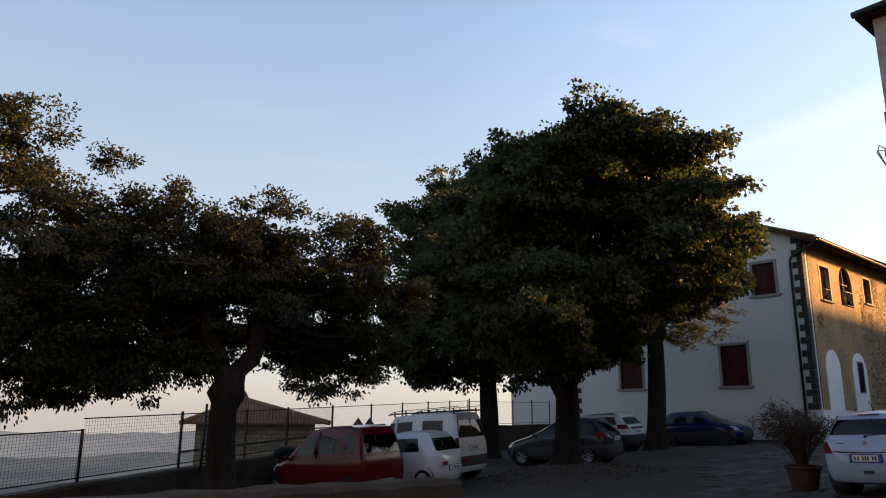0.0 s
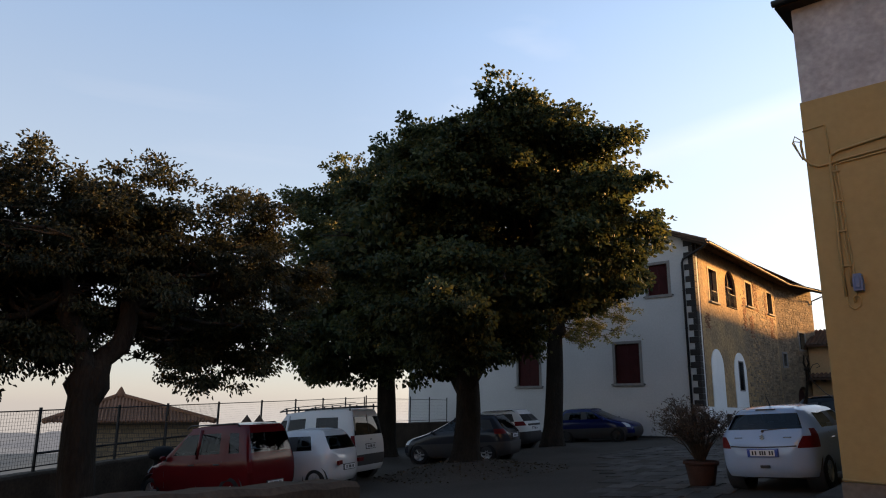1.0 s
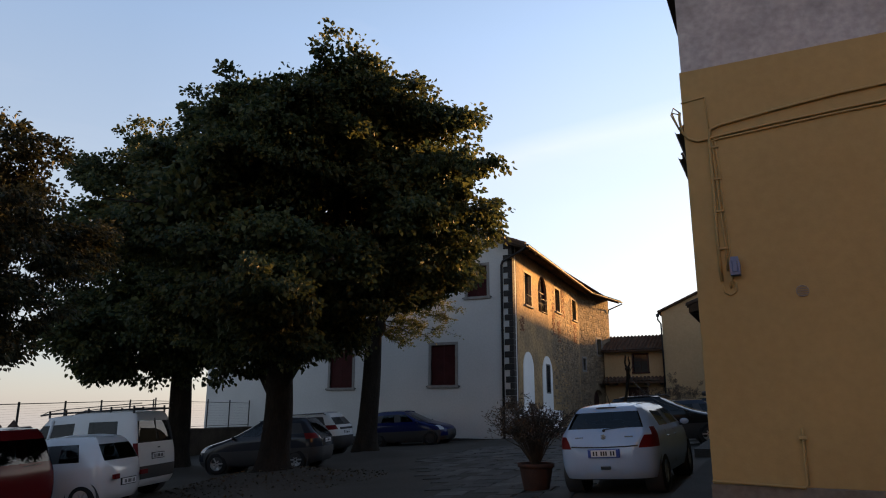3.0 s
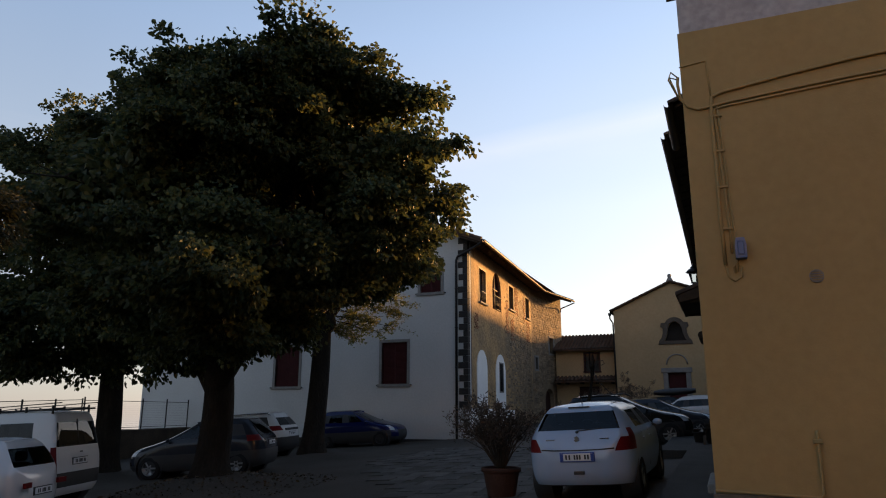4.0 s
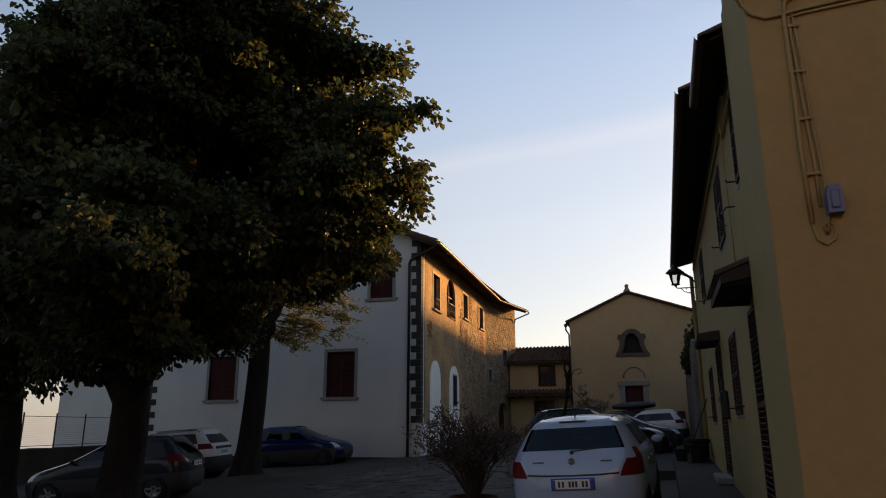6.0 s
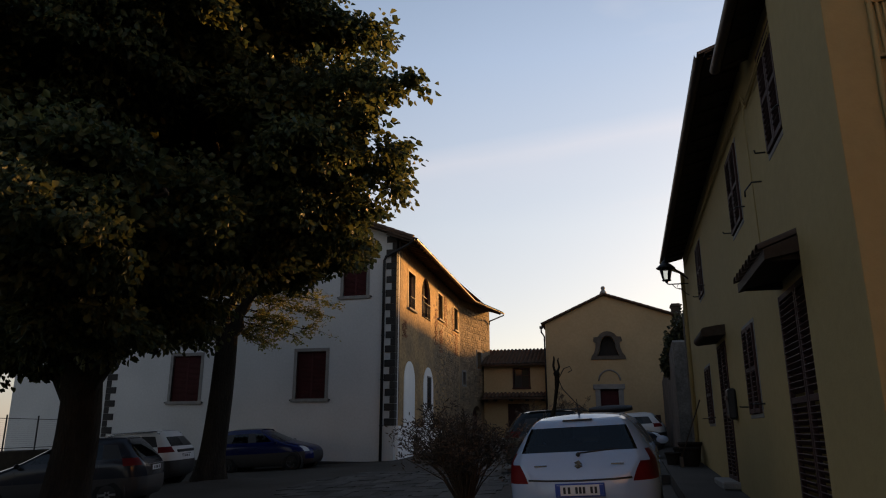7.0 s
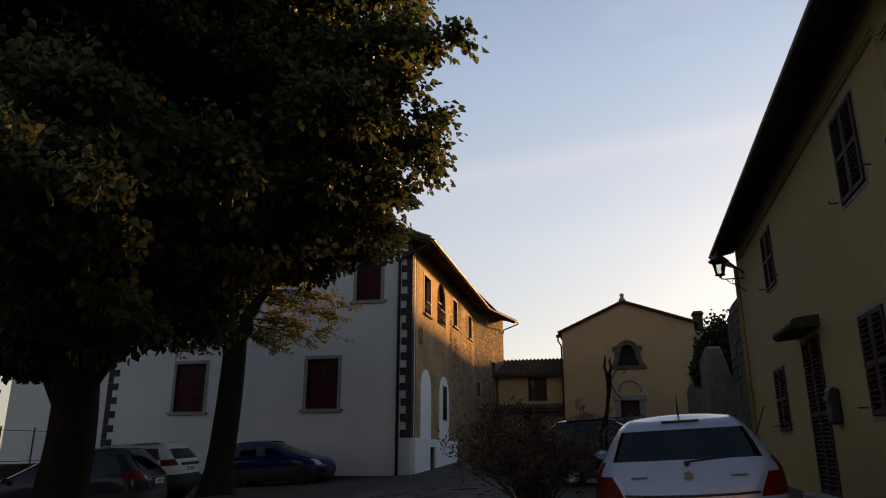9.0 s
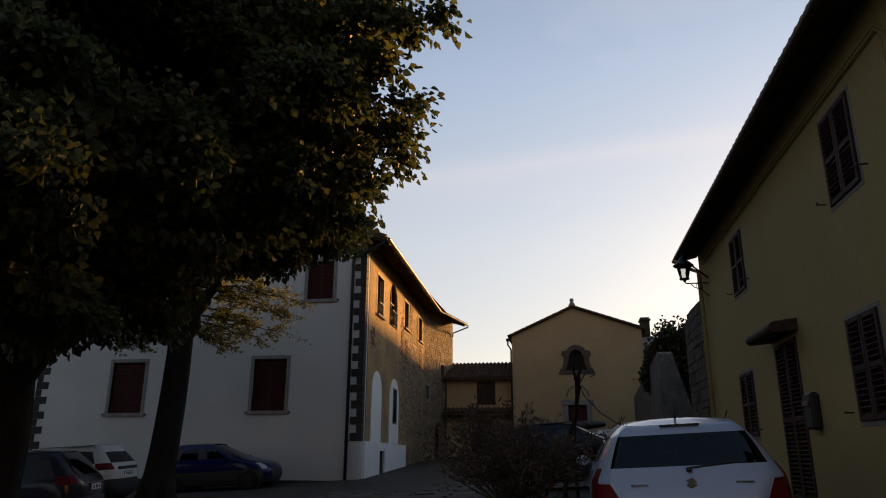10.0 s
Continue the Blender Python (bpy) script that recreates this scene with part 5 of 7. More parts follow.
def crown_leaves(name, lobes, clumps, per, leaf, seed, droop=0.6, clump_r=0.55, shell=0.45, narrow=0.75, fold=0.25, bottom=None, gap=-0.05, gap_scale=0.75, rise=None, bough_n=13, bough_r=0.8, core=0):
    """Leaves in hanging clumps that fill the outer part of several lobes. Lobe: centre, radii."""
    rng = np.random.default_rng(seed)
    vol = np.array([l[3] * l[4] * l[5] for l in lobes]) ** 0.6
    L = np.array(lobes, float)
    # boughs first, then the clumps that hang along each of them
    nb = max(1, clumps // bough_n)
    bl = rng.choice(len(lobes), nb, p=vol / vol.sum())
    bu = rng.normal(size=(nb, 3))
    bu /= np.linalg.norm(bu, axis=1, keepdims=True)
    br = 1.04 - shell * rng.random(nb) ** 1.5
    bc = L[bl, :3] + bu * br[:, None] * L[bl, 3:6]
    which = rng.integers(0, nb, clumps)
    u = bu[which]
    out = rng.random(clumps)[:, None]
    c = bc[which] - u * out * bough_r * 0.9 + np.clip(rng.normal(size=(clumps, 3)), -1.35, 1.35) * np.array([1, 1, 0.42]) * bough_r * 0.55
    # keep clumps near the outer skin of the whole crown
    deep = np.zeros(clumps)
    for l in L:
        q = np.linalg.norm((c - l[:3]) / l[3:6], axis=1)
        deep = np.maximum(deep, 1 - q)
    low = np.full(clumps, -99.0 if bottom is None else bottom) + 1.0 * rng.random(clumps) ** 2
    if rise is not None:
        low += np.clip((rise[0] - c[:, 1]) * rise[1], 0, rise[2])
    keep = (deep < shell) & (c[:, 2] > low)
    # boughs with dark gaps between them
    lump = np.array([noise.noise(Vector(p * gap_scale + seed)) for p in c])
    keep &= lump > gap - 0.25 * rng.random(clumps)
    c, u = c[keep], u[keep]
    k = len(c)
    cr = clump_r * (0.6 + 0.8 * rng.random(k))
    off = rng.normal(size=(k, per, 3))
    off *= (rng.random((k, per, 1)) ** 0.7) / np.linalg.norm(off, axis=2, keepdims=True)
    off[:, :, 2] *= 0.5
    centres = c[:, None, :] + off * cr[:, None, None]
    dirs = off * 0.8 + u[:, None, :] * 0.55 + rng.normal(size=(k, per, 3)) * 0.45
    dirs[:, :, 2] -= droop
    keep2 = rng.random((k, per)) < 0.9
    centres, dirs = centres[keep2], dirs[keep2]
    sizes = leaf * (0.6 + 0.7 * rng.random(len(centres)))
    if core:
        # larger inner leaves, added to block sun and skylight within the crown
        w = rng.choice(len(lobes), core, p=vol / vol.sum())
        q = rng.normal(size=(core, 3))
        q *= (0.66 * rng.random((core, 1)) ** 0.4) / np.linalg.norm(q, axis=1, keepdims=True)
        p = L[w, :3] + q * L[w, 3:6]
        floor_z = np.full(core, (-99.0 if bottom is None else bottom) + 0.7)
        if rise is not None:
            floor_z += np.clip((rise[0] - p[:, 1]) * rise[1], 0, rise[2])
        p = p[p[:, 2] > floor_z]
        centres = np.concatenate([centres, p])
        dirs = np.concatenate([dirs, rng.normal(size=(len(p), 3)) - np.array([0, 0, 0.4])])
        sizes = np.concatenate([sizes, leaf * 1.7 * (0.6 + 0.7 * rng.random(len(p)))])
    return leaf_mesh(name, centres, dirs, sizes, fold, seed + 1, narrow), c


def limb(g, a, b, r0, r1, rng, n=6, wob=0.12, sides=8):
    a, b = Vector(a), Vector(b)
    length = (b - a).length
    pts, rad = [], []
    for i in range(n + 1):
        f = i / n
        p = a.lerp(b, f)
        if 0 < i < n:
            p += Vector((rng.uniform(-1, 1), rng.uniform(-1, 1), rng.uniform(-0.4, 0.4))) * wob * length * 0.3
        pts.append(p)
        rad.append(r0 + (r1 - r0) * f)
    g.tube(pts, rad, sides, False)
    return pts


def tree(x, y, base_r, fork_z, lobes, clumps, per, leaf, seed, label, category, material, lean=(0, 0), boughs=(), **kw):
    z0 = ground_z(x, y)
    t = thing("tree", pose(x, y, z0), label, category, "trees of the yard")
    rng = random.Random(seed)
    g = Geo()
    fork = Vector((lean[0], lean[1], fork_z - z0))
    rows = []
    for i in range(11):
        f = i / 10
        p = Vector((0, 0, -0.25)).lerp(fork, f) + Vector((math.sin(f * 5 + seed) * 0.05, math.cos(f * 4 + seed) * 0.05, 0))
        flare = 1 + 0.55 * max(0, 1 - f * 4) ** 2
        r = base_r * flare * (1 - 0.28 * f)
        rows.append([(p.x + r * math.cos(a) * (1 + 0.09 * math.sin(3 * a + seed) + 0.05 * math.sin(7 * a + f * 3)),
                      p.y + r * math.sin(a) * (1 + 0.09 * math.sin(3 * a + seed) + 0.05 * math.sin(7 * a + f * 3)), p.z) for a in [2 * math.pi * j / 18 for j in range(18)]])
    g.grid(rows, True, True)
    for bx, by, bz, br in boughs:
        limb(g, fork - Vector((0, 0, 0.45)), Vector((bx - x, by - y, bz - z0)), base_r * 0.72, br, rng, 8, 0.16, 10)
    ends = [Vector((b[0] - x, b[1] - y, b[2] - z0)) for b in boughs]
    for lb in lobes:
        c = Vector((lb[0] - x, lb[1] - y, lb[2] - z0))
        near = min(ends, key=lambda e: (e - c).length) if ends else None
        start = fork.lerp(near, 0.8) if near else fork - Vector((0, 0, 0.3))
        pts = limb(g, start, c, base_r * (0.26 if near else 0.5), base_r * 0.12, rng, 7, 0.25)
        for _ in range(7):
            s = pts[rng.randrange(2, len(pts))]
            d = Vector((rng.uniform(-1, 1), rng.uniform(-1, 1), rng.uniform(-0.25, 0.9)))
            e = s + Vector((d.x * lb[3], d.y * lb[4], d.z * lb[5])) * 0.75
            sub = limb(g, s, e, base_r * 0.16, 0.02, rng, 5, 0.3, 6)
            for _ in range(3):
                s2 = sub[rng.randrange(2, len(sub))]
                limb(g, s2, s2 + Vector((rng.uniform(-1, 1), rng.uniform(-1, 1), rng.uniform(-0.4, 0.6))) * lb[3] * 0.35, 0.025, 0.008, rng, 3, 0.3, 5)
    part("trunk", g, M_BARK, t, "rough grey-brown trunk and limbs", tidy=False)
    me, _ = crown_leaves("crown", lobes, clumps, per, leaf, seed, **kw)
    me.materials.append(material)
    crown = part("crown", me, None, t)
    crown.matrix_basis = Matrix.Translation((-x, -y, -z0))
    return t


# the big broad-leaved tree of the yard
tree(16.8, 14.0, 0.41, 2.3,
     [(16.59, 14.01, 7.10, 3.80, 3.35, 3.15), (16.51, 9.84, 6.37, 2.09, 1.68, 1.77), (14.26, 11.54, 4.25, 2.25, 1.99, 1.61), (15.22, 10.95, 8.12, 2.00, 1.70, 1.69), (16.60, 12.30, 7.95, 2.60, 2.60, 1.30), (17.85, 11.09, 7.73, 1.93, 1.79, 1.22), (14.31, 12.12, 7.38, 2.05, 2.23, 1.59), (16.48, 10.28, 8.16, 1.22, 1.46, 1.40), (17.27, 9.80, 5.00, 1.29, 1.52, 0.67), (16.36, 9.01, 6.94, 1.14, 1.42, 0.59), (17.52, 9.54, 6.20, 1.31, 1.24, 0.63), (19.01, 11.68, 5.63, 2.38, 2.30, 1.22), (13.59, 13.78, 5.68, 2.04, 2.04, 2.29), (16.60, 11.38, 4.86, 1.93, 1.75, 1.15), (15.41, 13.62, 3.76, 2.62, 2.72, 0.96), (15.65, 14.14, 3.70, 2.26, 2.40, 1.48), (14.77, 11.10, 3.95, 2.05, 2.34, 0.50), (14.5, 12.0, 2.85, 0.95, 0.9, 0.6), (16.8, 12.5, 3.4, 1.5, 1.3, 0.7)],
     5600, 92, 0.118, 18, "large broad-leaved tree with a dense dark green crown", "tree", M_LEAF, clump_r=0.37, bottom=1.65, rise=(12.75, 0.80, 2.7), gap=-0.3, core=42000, bough_n=20, bough_r=0.72,
     boughs=((16.9, 12.2, 4.9, 0.16), (16.5, 15.5, 4.8, 0.15), (15.6, 13.9, 5.2, 0.17)))
tree(25.3, 16.65, 0.40, 4.4, [(24.9, 16.0, 7.6, 3.0, 2.8, 2.2), (26.4, 17.6, 7.0, 2.4, 2.4, 2.0)],
     600, 70, 0.15, 12, "broad-leaved tree with a leaning trunk close to the white villa", "tree", M_LEAF, lean=(0.0, -0.18), clump_r=0.55, bottom=5.3, core=5000,
     boughs=((25.4, 15.4, 6.2, 0.06), (26.0, 16.9, 5.9, 0.05)))
tree(20.4, 21.2, 0.43, 3.0, [(20.20, 21.91, 7.64, 3.88, 4.50, 4.15), (19.00, 21.20, 6.80, 2.10, 2.10, 2.30), (17.95, 21.2, 3.90, 2.45, 2.5, 1.57), (23.46, 22.40, 4.70, 3.39, 3.37, 2.12), (19.38, 20.88, 4.19, 2.55, 2.78, 1.86)],
     2900, 80, 0.135, 13, "broad-leaved tree with a dense dark green crown by the parapet", "tree", M_LEAF, clump_r=0.43, bottom=1.7, gap=-0.25, bough_r=0.9, core=9000)
tree(4.87, 10.6, 0.25, 1.95, [(5.3, 11.2, 3.8, 1.9, 1.8, 1.5), (6.7, 11.0, 3.7, 1.5, 1.4, 1.4), (4.2, 11.4, 3.6, 1.4, 1.3, 1.5), (6.4, 11.4, 2.7, 1.5, 1.2, 1.0), (7.7, 11.0, 3.5, 1.1, 1.0, 1.1), (4.2, 11.2, 2.4, 1.1, 1.0, 0.7), (7.0, 10.9, 2.45, 0.85, 0.8, 0.8), (6.5, 10.9, 2.0, 0.7, 0.7, 0.55), (3.4, 11.2, 2.2, 0.9, 0.9, 0.8), (5.5, 11.2, 4.3, 1.2, 1.2, 0.8)],
     2900, 100, 0.068, 14, "evergreen oak with a dark forked trunk and small leaves", "tree", M_OAK, clump_r=0.24, narrow=0.5, bottom=1.45, gap=-0.03, gap_scale=1.5, shell=0.75, bough_n=10, bough_r=0.42,
     boughs=((4.45, 10.8, 3.2, 0.10), (5.45, 10.55, 3.0, 0.11)))
tree(0.9, 12.2, 0.3, 2.0, [(1.6, 12.0, 4.2, 2.2, 2.0, 1.9), (3.0, 11.8, 3.6, 1.4, 1.4, 1.4), (2.2, 11.6, 2.4, 1.6, 1.3, 1.0), (3.2, 11.6, 2.2, 0.9, 0.9, 0.9)],
     1600, 125, 0.066, 15, "evergreen oak with small dark leaves by the parapet", "tree", M_OAK, clump_r=0.26, narrow=0.5, bottom=0.9, gap=-0.02, gap_scale=1.4, shell=0.65, bough_n=10, bough_r=0.45)

# thin yellowing sprays on the low branches of the tree close to the villa
def sprays(x, y, targets, seed):
    z0 = ground_z(x, y)
    t = [o for o in bpy.data.objects if o.name.startswith("tree") and o.parent is None and abs(o.location.x - x) < 0.01][0]
    rng = random.Random(seed)
    cs, ds = [], []
    for tx, ty, tz in targets:
        g = Geo()
        pts = limb(g, (x, y - 0.2, tz + 0.5), (tx, ty, tz), 0.03, 0.008, rng, 7, 0.15, 5)
        for k in range(34):
            s = pts[rng.randrange(2, 8)]
            e = s + Vector((rng.uniform(-0.6, 0.6), rng.uniform(-0.7, 0.3), rng.uniform(-0.35, 0.2)))
            tw = limb(g, s, e, 0.008, 0.003, rng, 3, 0.2, 4)
            for q in range(16):
                p = s.lerp(e, rng.uniform(0.2, 1.0)) + Vector((rng.gauss(0, 0.06), rng.gauss(0, 0.06), rng.gauss(0, 0.04)))
                cs.append(tuple(p)), ds.append((rng.gauss(0, 0.6), rng.gauss(-0.2, 0.6), rng.gauss(-0.15, 0.3)))
        b = part("branch", g, M_BARK, t, "thin low branch", tidy=False)
        b.matrix_basis = Matrix.Translation((-x, -y, -z0))
    nr = np.random.default_rng(seed)
    me = leaf_mesh("low_leaves", np.array(cs), np.array(ds), 0.10 * (0.6 + 0.7 * nr.random(len(cs))), 0.15, seed, 0.55)
    me.materials.append(M_DRYLEAF)
    part("low_leaves", me, None, t, "thin yellow-green leaf sprays").matrix_basis = Matrix.Translation((-x, -y, -z0))


sprays(25.3, 16.65, [(26.0, 13.7, 4.9), (26.1, 13.9, 4.4), (25.9, 14.5, 4.2), (25.7, 14.6, 5.2), (25.1, 17.9, 4.7), (26.3, 14.2, 5.6), (25.7, 15.4, 4.0), (24.8, 18.6, 5.0), (25.0, 17.4, 4.2), (25.9, 14.9, 4.7), (25.0, 18.3, 3.9), (24.9, 19.0, 4.3), (26.1, 13.6, 5.3)], 61)


# ---- cars ----
def paint(name, colour, metal=0.35, rough=0.16):
    m = mat(name, colour, rough, metal=metal, vary=0.06, scale=2.5, fine=120, bump=0.0, coat=0.0, spec=0.3)
    return m


M_TYRE = mat("tyre_rubber", (0.02, 0.02, 0.021), 0.85, vary=0.2, scale=8, fine=80, bump=0.2)
M_RIM = mat("alloy_rim", (0.42, 0.42, 0.43), 0.35, metal=0.8, vary=0.15, scale=8, fine=60, bump=0.05)
M_TRIM = mat("black_plastic_trim", (0.025, 0.025, 0.027), 0.6, vary=0.15, scale=8, fine=80, bump=0.1)
M_CARGLASS = pane_mat("car_glass", (0.26, 0.29, 0.31), 1.5)
M_DARKGLASS = pane_mat("dark_tinted_glass", (0.06, 0.068, 0.075), 1.4)
M_SIDEGLASS = pane_mat("tinted_side_glass", (0.22, 0.24, 0.25))
M_SEAT = mat("dark_seat_cloth", (0.035, 0.035, 0.038), 0.9, vary=0.2, scale=9, fine=90, bump=0.2)
M_REDLENS = mat("red_lamp_lens", (0.12, 0.004, 0.006), 0.5, vary=0.1, scale=20, fine=120, bump=0.1, coat=0.0, spec=0.15)
M_CLEARLENS = mat("clear_lamp_lens", (0.45, 0.46, 0.48), 0.15, vary=0.2, scale=25, fine=120, bump=0.2, coat=0.6)
M_PLATE = mat("plate_white", (0.62, 0.63, 0.64), 0.5, vary=0.08, scale=10, fine=80, bump=0.05)
M_PLATEBLUE = mat("plate_blue", (0.02, 0.06, 0.30), 0.5, vary=0.08, scale=10, fine=80, bump=0.05)
M_CHROME = mat("chrome", (0.6, 0.6, 0.62), 0.15, metal=1.0, vary=0.05, bump=0.0)


def interp(table, x):
    for (a, p), (b, q) in zip(table, table[1:]):
        if x <= b:
            return p + (q - p) * max(0.0, x - a) / max(1e-6, b - a)
    return table[-1][1]


def wheel_geo(r, w):
    tyre = Geo().lathe([(r * 0.62, -w / 2), (r * 0.9, -w / 2), (r * 0.98, -w * 0.38), (r, -w * 0.2), (r, w * 0.2), (r * 0.98, w * 0.38), (r * 0.9, w / 2), (r * 0.62, w / 2)], 28, axis="y")
    rim = Geo().lathe([(r * 0.64, -w * 0.44), (r * 0.6, -w * 0.36), (r * 0.56, -w * 0.2), (r * 0.2, -w * 0.16), (r * 0.12, -w * 0.3), (0.0, -w * 0.32)], 24, axis="y")
    for k in range(6):
        a = 2 * math.pi * k / 6
        m = Matrix.Rotation(a, 4, "Y")
        rim.box(r * 0.1, r * 0.6, -w * 0.42, -w * 0.24, -r * 0.07, r * 0.07, 0.006, m)
    hub = Geo().lathe([(r * 0.58, -w * 0.1), (0.0, -w * 0.1)], 20, axis="y")
    return tyre, rim, hub


def body_shape(L, W, H, bumper=0.66, shoulder=0.90, belt=0.98, glass=None, rake=(0.06, 0.12, 0.42, 0.62), cowl=2.98, screen=2.28, hood=0.80, nose=0.10,
               cols=(0.36, 0.66, 1.66, 1.74, 2.66), top=(0.66, 0.80, 1.60, 1.68, 2.12), tumble=0.21, lamp=(0.60, 0.71), pane=(0.71, 0.80), corner=0.15, under=0.2, inset=0.12, back_w=(0.945, 0.93, 0.90)):
    """Seven levels of a car body, from the underside to the roof: each a closed outline in plan, given as (u, v, z) from the rear middle round the left side to the front middle."""
    h = W / 2
    glass = glass or H - 0.14
    up = [under, under + 0.13, bumper, shoulder, belt, glass, H - 0.03]
    down = [under, under + 0.14, hood - 0.16, hood, belt - 0.02, glass + 0.02, H - 0.04]
    mid = [under, under + 0.13, bumper, shoulder - 0.02, belt - 0.02, H - 0.09, H + 0.005]
    back = [0.10, 0.0, 0.0, *rake]
    ahead = [L - nose, L, L - 0.02, L - 0.22, cowl, screen, screen - 0.24]
    wide = [h * 0.93, h * 0.985, h * 1.01, h * 1.0, h * 0.965, h - tumble, h - tumble - inset]
    rear_w = [h * 0.86, h * 0.93, h * back_w[0], h * back_w[1], h * back_w[2], h - tumble - 0.05, h - tumble - 0.05 - inset]
    front_w = [h * 0.78, h * 0.85, h * 0.85, h * 0.78, h * 0.82, h - tumble - 0.07, h - tumble - 0.2]
    inner = [lamp[0] * 0.9 * h, lamp[0] * 0.95 * h, lamp[0] * h, lamp[1] * h, pane[0] * h, pane[1] * (h - tumble), pane[1] * (h - tumble) - 0.08]
    rows = []
    for k in range(7):
        a, b = back[k], ahead[k]
        side = list(top if k > 4 else cols) + [b - (0.62 if k < 4 else 0.24)]
        last = b - (0.28 if k < 4 else 0.14)
        v1 = inner[k]
        pts = [(a, 0.0), (a + corner * 0.06, v1 * 0.55), (a + corner * 0.18, v1 - 0.05), (a + corner * 0.25, v1), (a + corner, rear_w[k])]
        for n, u in enumerate(side):
            u = max(u, a + corner + 0.08 + 0.05 * n)
            f = min(1.0, (u - a) / 0.75)
            w = rear_w[k] + (wide[k] - rear_w[k]) * (1 - (1 - f) ** 2)
            if u > L * 0.7 and k < 4:
                g = (u - L * 0.7) / (L * 0.3)
                w -= (wide[k] - front_w[k]) * g * g * 0.5
            pts.append((u, w))
        fw = front_w[k]
        pts += [(last, fw), (b - 0.12, fw * 0.86), (b - 0.06, fw * 0.7), (b - 0.02, fw * 0.4), (b, 0.0)]
        row = []
        for u, v in pts:
            s = (u - a) / max(0.1, b - a)
            if k < 5:
                t = max(0.0, (u - L * 0.62) / (L * 0.38)) if k != 4 else s
                z = up[k] + (mid[k] - up[k]) * min(1.0, s * 2) + (down[k] - mid[k]) * min(1.0, t) ** 1.3
            else:
                z = up[k] * (1 - s) ** 2 + (2 * mid[k] - (up[k] + down[k]) / 2) * 2 * s * (1 - s) + down[k] * s * s
            row.append((u, v, z))
        rows.append(row)
    return rows


def finer(me, levels):
    """The rounded surface of a coarse cage, as a new mesh."""
    ob = new("cage", me)
    mod = ob.modifiers.new("round", "SUBSURF")
    mod.levels = mod.render_levels = levels
    dg = bpy.context.evaluated_depsgraph_get()
    out = bpy.data.meshes.new_from_object(ob.evaluated_get(dg))
    bpy.data.objects.remove(ob)
    bpy.data.meshes.remove(me)
    return out


